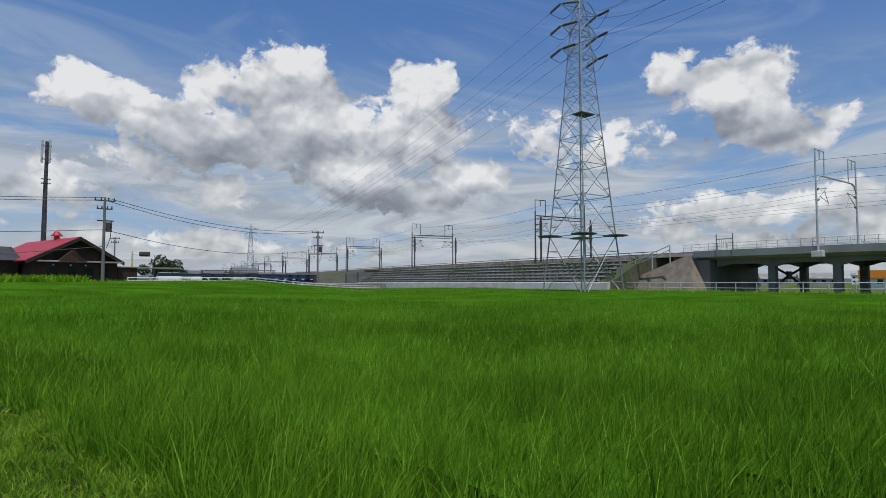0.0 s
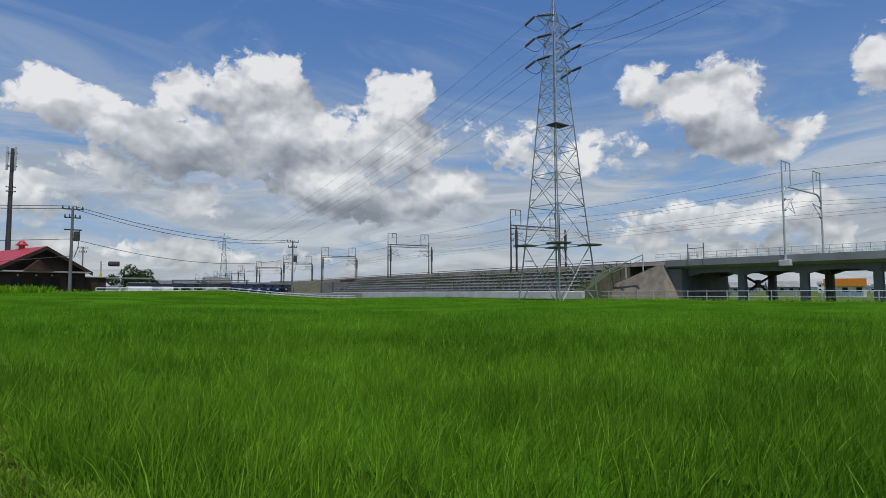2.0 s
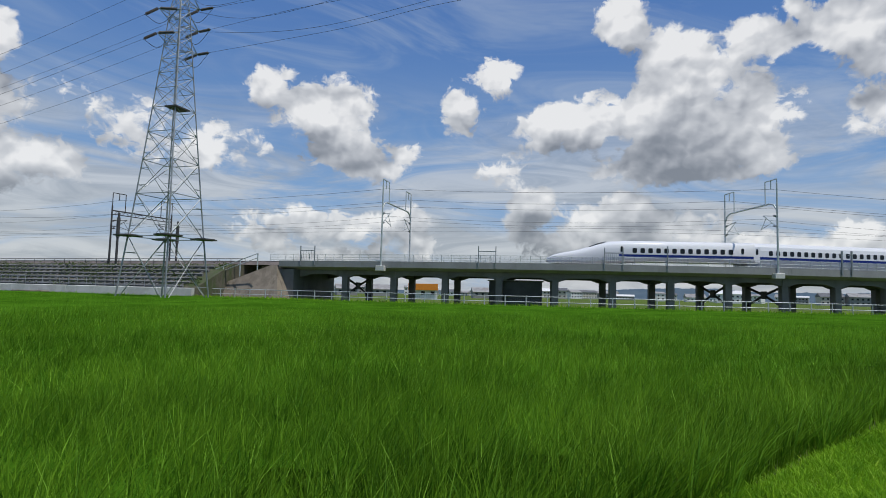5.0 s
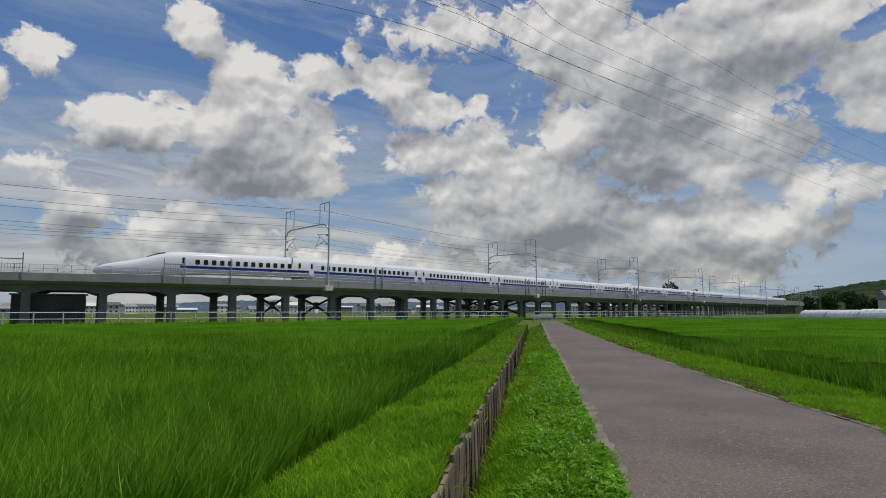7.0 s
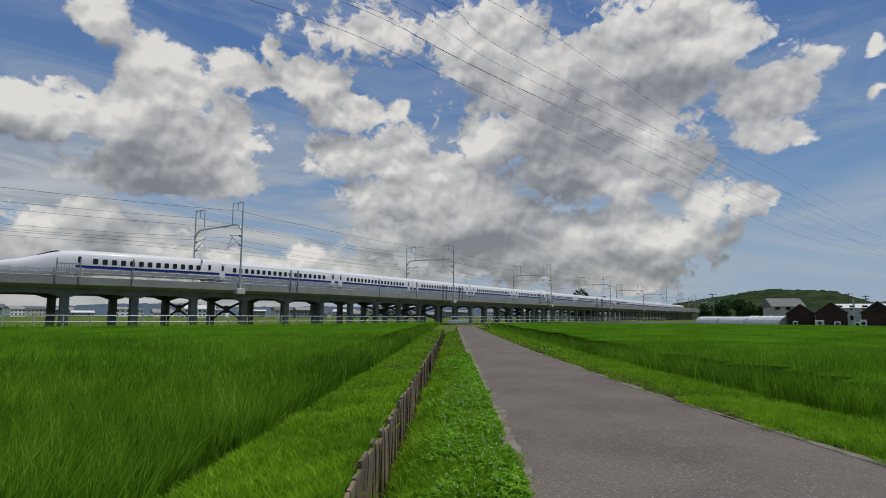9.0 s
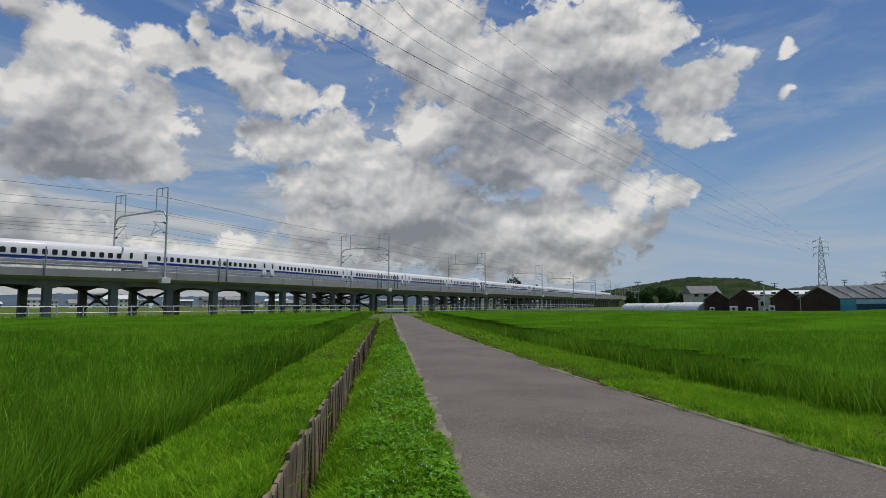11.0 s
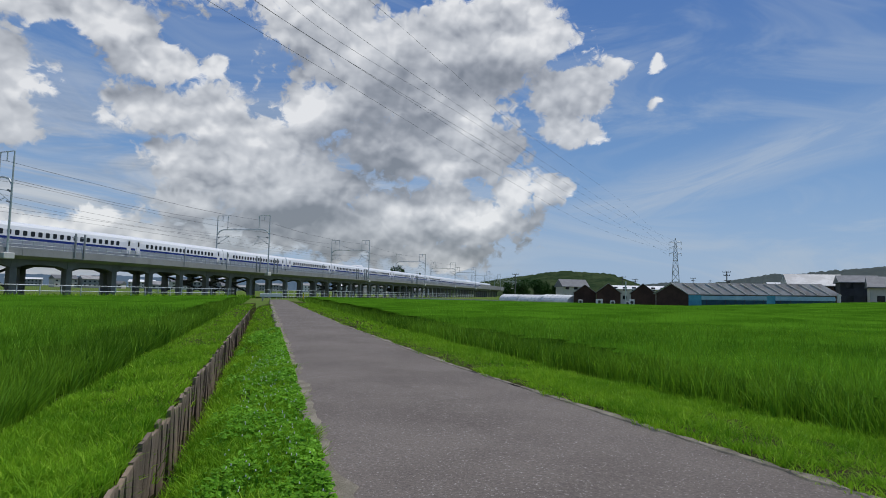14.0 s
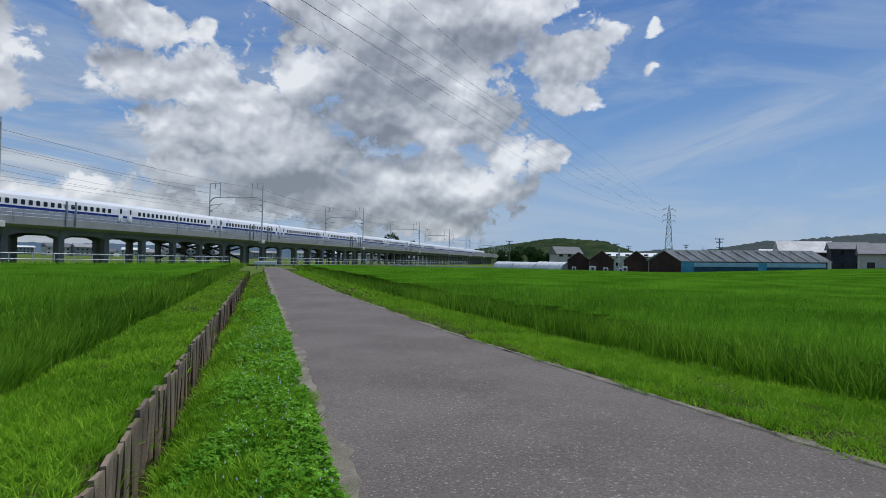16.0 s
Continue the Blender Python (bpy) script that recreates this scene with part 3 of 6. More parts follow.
# ---- grass and rice, as blades ----
def blade_mesh(name, mat, xy, z0, height, width, lean, bend, seed, segs=2, fan=None):
    """Many tapering blades in one mesh. xy: N x 2 feet; fan: the way each leans out of its tuft; the others scalars or N values."""
    rng = np.random.default_rng(seed)
    n = len(xy)
    h = height * rng.uniform(0.72, 1.15, n)
    w = width * rng.uniform(0.7, 1.3, n)
    az = rng.uniform(0, 2 * np.pi, n)
    ln = lean * rng.uniform(0.1, 1.0, n)
    wind = np.array([0.55, 0.25]) * np.broadcast_to(bend, n)[:, None]
    d = np.stack([np.cos(az), np.sin(az)], 1) * ln[:, None] + wind * rng.uniform(0.3, 1.0, (n, 1))
    if fan is not None:
        d = d + fan * 0.5 * lean
    side_az = rng.uniform(0, 2 * np.pi, n)
    sd = np.stack([np.cos(side_az), np.sin(side_az)], 1) * (w / 2)[:, None]
    rows = []
    for k in range(segs + 1):
        u = k / segs
        c = xy + d * (h * u ** 1.8)[:, None]
        zz = z0 + h * (u - 0.28 * u ** 3 * np.minimum(1, np.linalg.norm(d, axis=1)) ** 1)
        if k < segs:
            taper = 1 - 0.45 * u
            rows += [np.column_stack([c - sd * taper, zz]), np.column_stack([c + sd * taper, zz])]
        else:
            rows += [np.column_stack([c, zz])]
    per = 2 * segs + 1
    co = np.stack(rows, 1).reshape(-1, 3)
    base = (np.arange(n) * per)[:, None]
    quads = np.concatenate([base + np.array([2 * k, 2 * k + 1, 2 * k + 3, 2 * k + 2]) for k in range(segs - 1)], 0) if segs > 1 else np.zeros((0, 4), int)
    tris = base + np.array([2 * segs - 2, 2 * segs - 1, 2 * segs])
    me = bpy.data.meshes.new(name)
    me.vertices.add(len(co))
    me.vertices.foreach_set("co", co.astype(np.float32).ravel())
    loops = np.concatenate([quads.ravel(), tris.ravel()]).astype(np.int32)
    starts = np.concatenate([np.arange(len(quads)) * 4, len(quads) * 4 + np.arange(len(tris)) * 3]).astype(np.int32)
    me.loops.add(len(loops))
    me.loops.foreach_set("vertex_index", loops)
    me.polygons.add(len(starts))
    me.polygons.foreach_set("loop_start", starts)
    me.update(calc_edges=True)
    me.validate()
    me.materials.append(mat)
    return me


U2, N2 = np.array(U[:2]), np.array(NV[:2])
FIELD_FAR = 9.0     # metres from the field's end to the railway's mast line


def line_y(x):
    return np.interp(x, LINE[:, 0], LINE[:, 1])


def scatter(rng, r0, r1, density, keep):
    """Random points on the ground between two distances from the origin, where keep holds."""
    n = int(math.pi * (r1 ** 2 - r0 ** 2) * density)
    r = np.sqrt(rng.uniform(r0 ** 2, r1 ** 2, n))
    a = rng.uniform(0, 2 * np.pi, n)
    p = np.column_stack([r * np.cos(a), r * np.sin(a)])
    return p[keep(p)]


def tufts(rng, r0, r1, density, keep, per, spread):
    """Feet of blades gathered into tufts; also how far and which way each foot lies from its tuft's middle."""
    c = scatter(rng, r0, r1, density / per, keep)
    p = np.repeat(c, per, axis=0)
    o = rng.normal(0, spread, p.shape)
    tall = np.repeat(rng.uniform(0.82, 1.14, len(c)), per)
    return p + o, o / spread, tall


def in_left_field(p):
    s, n = p @ U2, p @ N2
    wob = 0.12 * np.sin(s * 1.7) + 0.08 * np.sin(s * 4.3 + 1)
    return (n < -2.72 + wob) & (p[:, 1] > 1.75 + 0.12 * np.sin(p[:, 0] * 2.1)) & (p[:, 1] < line_y(p[:, 0]) - FIELD_FAR) & (p[:, 0] > -62 - 0.3 * p[:, 1])


def right_field_edge(s):
    return np.interp(s, [-30, -2, 4, 12, 27, 57, 90], [7.8, 7.7, 7.3, 6.35, 5.55, 5.2, 5.2])


def in_right_field(p):
    s, n = p @ U2, p @ N2
    wob = 0.12 * np.sin(s * 1.3) + 0.08 * np.sin(s * 3.9 + 1)
    return (n > right_field_edge(s) + wob) & (p[:, 1] < line_y(p[:, 0]) - 14) & (np.hypot(p[:, 0], p[:, 1]) < 113) & (p[:, 1] > -60) & (p[:, 0] > 0)


def rise(x, y):
    """How the land climbs gently at the far ends of both paddies."""
    return 0.026 * np.maximum(0, -20 - x) * np.clip((-x / np.maximum(y, 1.0) - 1.3) / 0.6, 0, 1) + 0.05 * np.maximum(0, 16 - y) * np.clip((x - 40) / 60, 0, 1)


def paddy(keep, seed, label, views):
    rng = np.random.default_rng(seed)
    rice = tagged(new("rice_paddy"), label, "rice", kind="stuff")
    for r0, r1, dens, h, w, segs in views:
        p, fan, tall = tufts(rng, r0, r1, dens, keep, {3: 12, 2: 6}.get(segs, 4), 0.045 if segs > 1 else 0.10)
        if not len(p):
            continue
        swell = np.sin(p[:, 0] * 0.31 + np.sin(p[:, 1] * 0.23)) * np.sin(p[:, 1] * 0.27 + 1.3 * np.sin(p[:, 0] * 0.17))
        me = blade_mesh("rice_blades", M_RICE, p, RICE_Z + rise(p[:, 0], p[:, 1]), h * tall * (1 + 0.05 * swell), w, 0.36, 0.30 + 0.16 * swell, seed + int(r0), segs, fan)
        part("rice_blades", me, M_RICE, rice)
    return rice


RICE_Z = -0.25
left_rice = paddy(in_left_field, 11, "tall young rice plants filling the flooded paddy", ((0, 9, 900, 0.68, 0.012, 3), (9, 18, 420, 0.69, 0.017, 3), (18, 36, 120, 0.74, 0.028, 2), (36, 80, 26, 0.72, 0.05, 1), (80, 150, 6, 0.72, 0.09, 1)))
right_rice = paddy(in_right_field, 23, "bright green rice plants filling the paddy across the road", ((0, 14, 460, 0.67, 0.016, 3), (14, 30, 260, 0.67, 0.018, 2), (30, 70, 28, 0.72, 0.045, 1), (70, 118, 7, 0.72, 0.09, 1)))


def canopy(name, keep, x0, x1, y0, y1, step, parent):
    """The closed lower leaf layer of a paddy, as a rough sheet."""
    bm = bmesh.new()
    xs, ys = np.arange(x0, x1, step), np.arange(y0, y1, step)
    P = np.array([(x, y) for x in xs for y in ys])
    m = step * 0.9
    ok = keep(P)
    for dx, dy in ((m, 0), (-m, 0), (0, m), (0, -m), (m, m), (m, -m), (-m, m), (-m, -m)):
        ok &= keep(P + np.array((dx, dy)))
    ok = ok.reshape(len(xs), len(ys))
    vs = {}
    for i, x in enumerate(xs):
        for j, y in enumerate(ys):
            if ok[i, j]:
                d = math.hypot(x, y)
                top = 0.08 + 0.28 * min(1.0, d / 45)
                vs[i, j] = bm.verts.new((x, y, float(rise(x, y)) + top + 0.05 * noise.noise((x * 0.9, y * 0.9, 0)) + 0.05 * noise.noise((x * 0.16, y * 0.16, 0))))
    for (i, j), v in list(vs.items()):
        q = [vs.get(k) for k in ((i, j), (i + 1, j), (i + 1, j + 1), (i, j + 1))]
        if all(q):
            bm.faces.new(q)
    return part(name, bm, M_RICE_LOW, parent)


canopy("leaf_layer", in_left_field, -95, 75, 1.6, 110, 0.8, left_rice)
canopy("leaf_layer", in_right_field, 0, 113, -60, 100, 0.9, right_rice)


def on_left_verge(p):
    s, n = p @ U2, p @ N2
    return (((n > -2.65) & (n < -1.04)) | ((n > -0.80) & (n < 0.42 + 0.1 * np.sin(s * 2.3) + 0.06 * np.sin(s * 7.1)))) & (s > 0.5) & (s < 60)


def on_right_verge(p):
    s, n = p @ U2, p @ N2
    e = np.interp(s, [-30, -2, 4, 12, 27, 57, 90], [5.0, 4.9, 4.45, 3.75, 3.25, 3.0, 3.0])
    return (n > e + 0.08 + 0.08 * np.sin(s * 2.9)) & (n < right_field_edge(s) + 0.15) & (s > -10) & (s < 70)


def on_near_bank(p):
    return (p[:, 1] > 0.75 + 0.15 * np.sin(p[:, 0] * 1.7)) & (p[:, 1] < 1.85) & (p[:, 0] < -2.5) & (p[:, 0] > -40)


def verge_grass(keep, seed, label, views):
    rng = np.random.default_rng(seed)
    g = tagged(new("verge_grass"), label, "grass", kind="stuff")
    for r0, r1, dens, h, w, segs in views:
        p, fan, tall = tufts(rng, r0, r1, dens, keep, 16 if segs > 1 else 5, 0.035)
        if not len(p):
            continue
        s, n = p @ U2, p @ N2
        clump = np.sin(s * 3.1 + 2 * np.sin(n * 2.7)) * np.sin(n * 4.3 + 1.7 * np.sin(s * 1.9))
        tall = (tall - 0.97) * 2.4 + 0.95 + 0.28 * clump
        z = np.interp(n, [-2.75, -2.45, -1.16, -1.05, -0.95, -0.90, -0.5, 0.3, 0.55, 4.0, 4.9, 6.5], [-0.26, -0.07, 0.04, 0.05, -0.55, -0.46, -0.22, -0.05, -0.03, -0.03, -0.03, -0.2]) if seed != 47 else np.full(len(p), -0.05)
        mat = M_BANK if seed == 47 else M_GRASS
        part("grass_blades", blade_mesh("grass_blades", mat, p, z, h * tall, w, 0.75, 0.1, seed + int(r0), segs, fan), mat, g)
    return g


verge_grass(on_left_verge, 41, "short bright grass on the verge either side of the ditch", ((0, 8, 3600, 0.13, 0.012, 2), (8, 16, 1300, 0.13, 0.017, 2), (16, 32, 240, 0.12, 0.03, 1), (32, 62, 50, 0.14, 0.06, 1)))
verge_grass(on_right_verge, 43, "short bright grass along the far edge of the road", ((0, 12, 2400, 0.13, 0.012, 2), (12, 24, 500, 0.12, 0.02, 1), (24, 72, 55, 0.14, 0.06, 1)))
verge_grass(on_near_bank, 47, "rough grass on the bank at the paddy's near end", ((0, 9, 2600, 0.13, 0.009, 2), (9, 40, 300, 0.13, 0.02, 2)))


def clover(seed, count):
    """Low round-leaved weeds on the strip between ditch and road."""
    rng = np.random.default_rng(seed)
    vs, fs = [], []
    for _ in range(count):
        s = 1.5 + 22 * rng.uniform() ** 1.8
        n = rng.uniform(-0.7, 0.5)
        if noise.noise((s * 0.9, n * 2.0, 7)) + 0.6 * n + rng.uniform(-0.35, 0.35) < 0.05:
            continue
        c = road(s, n, verge_height(s, n) + rng.uniform(0.03, 0.11))
        tilt = Euler((rng.uniform(-0.6, 0.6), rng.uniform(-0.6, 0.6), rng.uniform(0, 6.3)))
        for k in range(3):
            r = rng.uniform(0.009, 0.016) * (1 + s * 0.05)
            o = Vector((r * 1.05 * math.cos(k * 2.094), r * 1.05 * math.sin(k * 2.094), 0))
            i = len(vs)
            for q in range(5):
                p = o + Vector((r * math.cos(q * 1.2566), r * math.sin(q * 1.2566), 0.3 * r * (q % 2)))
                p.rotate(tilt)
                vs.append(c + p)
            fs.append(tuple(range(i, i + 5)))
    me = bpy.data.meshes.new("clover_leaves")
    me.from_pydata(vs, [], fs)
    me.materials.append(M_CLOVER)
    return me


tagged(new("clover", clover(5, 40000)), "low clover and weeds spreading at the asphalt's edge", "clover", kind="stuff")


def clover_flowers(seed, count):
    rng = np.random.default_rng(seed)
    bm = bmesh.new()
    for _ in range(count):
        s, n = 2.5 + 12 * rng.uniform(), rng.uniform(-0.35, 0.45)
        c = road(s, n, verge_height(s, n) + rng.uniform(0.10, 0.15))
        rod(bm, c, c + Vector((0, 0, 0.016)), 0.006, 0.003, 5)
    return bm


thing("clover_flower", clover_flowers(9, 240), M_WHITE, "small white clover flowers among the weeds", "flower", kind="stuff")

# ---- the timber edging of the ditch ----
timber_wall = empty("timber_wall", "row of weathered upright timber boards edging the ditch", "retaining wall", kind="structure")
rng_t = random.Random(4)
plank_meshes = []
for k in range(6):
    bm = bmesh.new()
    w, h = 0.205 + 0.026 * (k % 3), 0.46 + 0.03 * (k % 3)
    tilt = (k - 2.5) * 0.006
    loft(bm, [[(-w / 2, -0.022, -0.70), (w / 2, -0.022, -0.70), (w / 2, 0.022, -0.70), (-w / 2, 0.022, -0.70)],
              [(-w / 2 + 0.003, -0.024, -0.1), (w / 2 - 0.004, -0.02, -0.1), (w / 2, 0.022, -0.1), (-w / 2, 0.024, -0.1)],
              [(-w / 2 + 0.006, -0.018, 0.03 + tilt), (w / 2 - 0.008, -0.02, 0.03 - tilt), (w / 2 - 0.008, 0.018, 0.025 - tilt), (-w / 2 + 0.006, 0.02, 0.028 + tilt)]])
    plank_meshes.append(mesh_of("board", bm, M_TIMBER))
s = 1.2
yaw_road = math.atan2(U.y, U.x)
while s < 40 and len(timber_wall.children) < 290:
    ob = part("board", rng_t.choice(plank_meshes), M_TIMBER, timber_wall)
    p = road(s, -1.0 + 0.02 * noise.noise((s * 0.7, 0, 0)) + rng_t.uniform(-0.012, 0.012), 0.09 + 0.03 * noise.noise((s * 0.6, 3, 0)) + rng_t.uniform(-0.065, 0.035))
    ob.matrix_world = Matrix.Translation(p) @ Euler((rng_t.uniform(-0.03, 0.07), rng_t.uniform(-0.03, 0.03), yaw_road + rng_t.uniform(-0.06, 0.06))).to_matrix().to_4x4()
    s += 0.212 + rng_t.uniform(-0.02, 0.035)

# ---- viaduct ----
BAY, COL0 = 7.14, 1.2
S_ABUT = -17.0
DECK = 11.4
viaduct = empty("viaduct", "long grey concrete railway viaduct on paired columns", "viaduct", kind="structure")


def deck_profile():
    # parapet and cantilever on the near side, walkway, track bed, far parapet
    return [(-0.25, 4.72), (-0.25, 5.55), (-0.05, 5.55), (-0.05, 5.02), (DECK + 0.05, 5.02), (DECK + 0.05, 5.55), (DECK + 0.25, 5.55), (DECK + 0.25, 4.72), (DECK - 1.2, 4.38), (1.0, 4.38)]


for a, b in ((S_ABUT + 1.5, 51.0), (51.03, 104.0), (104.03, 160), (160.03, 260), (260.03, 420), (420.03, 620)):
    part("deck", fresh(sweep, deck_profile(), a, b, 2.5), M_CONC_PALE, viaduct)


def beam(bm, off, s0, s1):
    """A longitudinal beam with haunches at the columns."""
    L = s1 - s0
    rings = []
    for u, drop in ((0, 1.0), (0.09, 0.95), (0.24, 0.62), (0.5, 0.60), (0.76, 0.62), (0.91, 0.95), (1.0, 1.0)):
        s = s0 + L * u
        rings.append([rail(s, off - 0.35, 4.39 - drop), rail(s, off + 0.35, 4.39 - drop), rail(s, off + 0.35, 4.385), rail(s, off - 0.35, 4.385)])
    loft(bm, rings)


def column(bm, s, off):
    m = rail_pose(s, off, 0)
    box(bm, (-0.43, -0.40, -0.6), (0.43, 0.40, 3.46), m, 0.05)


def cross_beam(bm, s):
    rings = []
    for off, drop in ((1.3, 1.0), (2.4, 0.98), (3.6, 0.7), (7.8, 0.7), (9.0, 0.98), (10.1, 1.0)):
        rings.append([rail(s - 0.33, off, 4.39 - drop), rail(s + 0.33, off, 4.39 - drop), rail(s + 0.33, off, 4.386), rail(s - 0.33, off, 4.386)])
    loft(bm, rings)


def x_brace(bm, s):
    a, b = 1.7, 9.7
    mid = rail(s, 5.7, 2.3)
    for off, z in ((2.0, 3.3), (2.0, 0.9), (9.4, 3.3), (9.4, 0.9)):
        rod(bm, rail(s, off, z), mid + (rail(s, off, z) - mid) * 0.12, 0.17, sides=4)
    box(bm, (-0.12, -0.55, 1.8), (0.12, 0.55, 2.8), rail_pose(s, 5.7, 0), 0.02)


BRACED = {-1, 6, 7, 12, 13, 14, 20, 21, 27, 28}
# columns and beams: darker concrete than the deck, its shade put into their colour
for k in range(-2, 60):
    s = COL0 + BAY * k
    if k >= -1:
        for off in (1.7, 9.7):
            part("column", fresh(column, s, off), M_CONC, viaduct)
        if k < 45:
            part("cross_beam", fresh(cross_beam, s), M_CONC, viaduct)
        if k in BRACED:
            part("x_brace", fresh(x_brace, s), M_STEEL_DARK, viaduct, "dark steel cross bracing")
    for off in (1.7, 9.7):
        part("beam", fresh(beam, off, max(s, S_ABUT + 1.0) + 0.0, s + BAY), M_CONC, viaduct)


def railing_run(bm, off, s0, s1, z, h, step, r=0.03):
    n = int((s1 - s0) / step)
    for i in range(n + 1):
        s = s0 + (s1 - s0) * i / n
        rod(bm, rail(s, off, z), rail(s, off, z + h), r, sides=4)
    for zz in (h, h * 0.55, h * 0.15):
        for i in range(0, n):
            a, b = s0 + (s1 - s0) * i / n, s0 + (s1 - s0) * (i + 1) / n
            rod(bm, rail(a, off, z + zz), rail(b, off, z + zz), r * 0.8, sides=4)


for a, b in ((S_ABUT, 51), (51, 104), (104, 210), (210, 345)):
    for off in (-0.15, DECK + 0.15):
        part("railing", fresh(railing_run, off, a, b, 5.53, 0.92, 1.25), M_STEEL_PALE, viaduct, "pale grey steel walkway railing")


def mesh_panels(bm, s0, s1, z0, z1, off, step, r):
    s = s0
    while s < s1:
        rod(bm, rail(s, off, z0), rail(s, off, z1), r, sides=4)
        s += step


part("railing_mesh", fresh(mesh_panels, S_ABUT, 160, 5.55, 6.42, -0.15, 0.16, 0.006), M_STEEL_PALE, viaduct, "fine upright bars in the railing")


def noise_wall(bm, s0, s1):
    sweep(bm, [(-0.3, 4.9), (-0.3, 7.4), (-0.15, 7.4), (-0.15, 4.9)], s0, s1, 5)


wall_far = empty("noise_barrier", "plain grey noise barrier panels on the far viaduct", "noise barrier", kind="structure")
sp = 345.0
while sp < 600:
    part("panel", fresh(noise_wall, sp, sp + 4.96), M_CONC_PALE, wall_far)
    sp += 5.0


def track(bm, off):
    for d in (-0.72, 0.72):
        sweep(bm, [(off + d - 0.035, 5.5), (off + d - 0.035, 5.66), (off + d + 0.035, 5.66), (off + d + 0.035, 5.5)], -540, 600, 6)


def ballast(bm, off):
    sweep(bm, [(off - 2.05, 5.0), (off - 1.4, 5.54), (off + 1.4, 5.54), (off + 2.05, 5.0)], -540, 600, 8)


M_BALLAST = material("track ballast", (0.20, 0.17, 0.15), (0.15, 0.13, 0.12), 0.95, scale=0.8, grain=9, bump=0.7, spread=0.35, world_pos=True)
for off in (3.6, 7.9):
    tr = thing("railway_track", fresh(ballast, off), M_BALLAST, "ballasted railway track with steel rails", "track", "tracks", "structure")
    part("rails", fresh(track, off), M_STEEL_DARK, tr, "worn steel rails")


# ---- overhead line gantries ----
def post(bm, off, z0, z1, r0, r1):
    rod(bm, (0, off, z0), (0, off, z1), r0, r1, 8)


def gantry(dark=False):
    """A portal of two posts, a bent beam, box frames on top and bracket arms; x along the line, y across."""
    mat = M_STEEL_DARK if dark else M_STEEL_PALE
    g = new("catenary_gantry")
    g.empty_display_size = 0.3
    z0, far = (4.55, DECK + 0.25)
    zb = 13.6
    for off, sgn in ((-0.35, 1), (far, -1)):
        part("post", fresh(post, off, z0, 16.0 if not dark else 14.4, 0.135 if not dark else 0.17, 0.09 if not dark else 0.12), mat, g)
        bm = bmesh.new()
        w = 2.4 * sgn
        for y0, zz0, y1, zz1 in ((off, 16.5, off + w, 16.5), (off, zb - 0.3, off, 16.5), (off + w, zb + 0.1, off + w, 16.5), (off + 0.5 * w, 15.4, off + 0.5 * w, 16.5)):
            rod(bm, (0, y0, zz0), (0, y1, zz1), 0.07, sides=5)
        part("top_frame", bm, mat, g)
        bm = bmesh.new()
        y1 = off + 2.9 * sgn
        rod(bm, (0, off, 11.9), (0, y1, 12.3), 0.05, sides=5)
        rod(bm, (0, off, 10.6), (0, y1, 12.3), 0.05, sides=5)
        rod(bm, (0, y1 - 0.7 * sgn, 12.0), (0, y1 + 0.5 * sgn, 10.5), 0.04, sides=5)
        rod(bm, (0, off + 1.0 * sgn, 11.2), (0, y1 + 0.5 * sgn, 10.6), 0.04, sides=5)
        part("bracket_arm", bm, mat, g)
        for zz in (10.6, 11.9):
            bm = bmesh.new()
            rod(bm, (0, off + 0.2 * sgn, zz + 0.06), (0, off + 0.72 * sgn, zz + 0.14), 0.05, sides=6)
            for q in range(5):
                rod(bm, (0, off + (0.25 + 0.09 * q) * sgn, zz + (0.0 if zz > 11 else 0.09) + 0.03 * q), (0, off + (0.29 + 0.09 * q) * sgn, zz + 0.03 * q + 0.01), 0.13, sides=7)
            part("insulator", bm, M_GALV if not dark else M_STEEL_DARK, g)
        if not dark:
            bm = bmesh.new()
            for z in np.arange(z0 + 1.5, 13.0, 0.42):
                rod(bm, (0, off - 0.22, z), (0, off + 0.22, z), 0.025, sides=4)
            tagged(part("step_irons", bm, mat, g), kind="stuff")
        else:
            bm = bmesh.new()
            rod(bm, (1.6, off, z0), (1.6, off, 13.2), 0.20, 0.16, 8)
            rod(bm, (1.6, off, 11.0), (0, off, 11.0), 0.05, sides=4)
            rod(bm, (1.6, off, 9.2), (1.6, off, 12.4), 0.27, 0.27, 8)
            part("weight_post", bm, M_STEEL_DARK, g)
    bm = bmesh.new()
    pts = [(-0.35, zb - 1.0), (0.3, zb - 0.25), (1.2, zb), (far - 1.5, zb), (far - 0.6, zb - 0.3), (far, zb - 1.1)] if not dark else [(-0.35, zb), (far, zb)]
    for (a, b), (c, d) in zip(pts, pts[1:]):
        rod(bm, (0, a, b), (0, c, d), 0.11, sides=7)
        if dark:
            rod(bm, (0, a, b - 0.6), (0, c, d - 0.6), 0.08, sides=6)
    if dark:
        for q in range(8):
            y = far * (q + 0.5) / 8
            rod(bm, (0, y - 0.7, zb - 0.6), (0, y, zb), 0.04, sides=4)
            rod(bm, (0, y, zb), (0, y + 0.7, zb - 0.6), 0.04, sides=4)
    part("crossbeam", bm, mat, g)
    if not dark:
        for off in (-0.35, far):
            part("pedestal", fresh(box, (-0.62, off - 0.42, 4.25), (0.62, off + 0.42, 4.95), None, 0.06), M_CONC_WHITE, g, "pale concrete bracket")
    return g


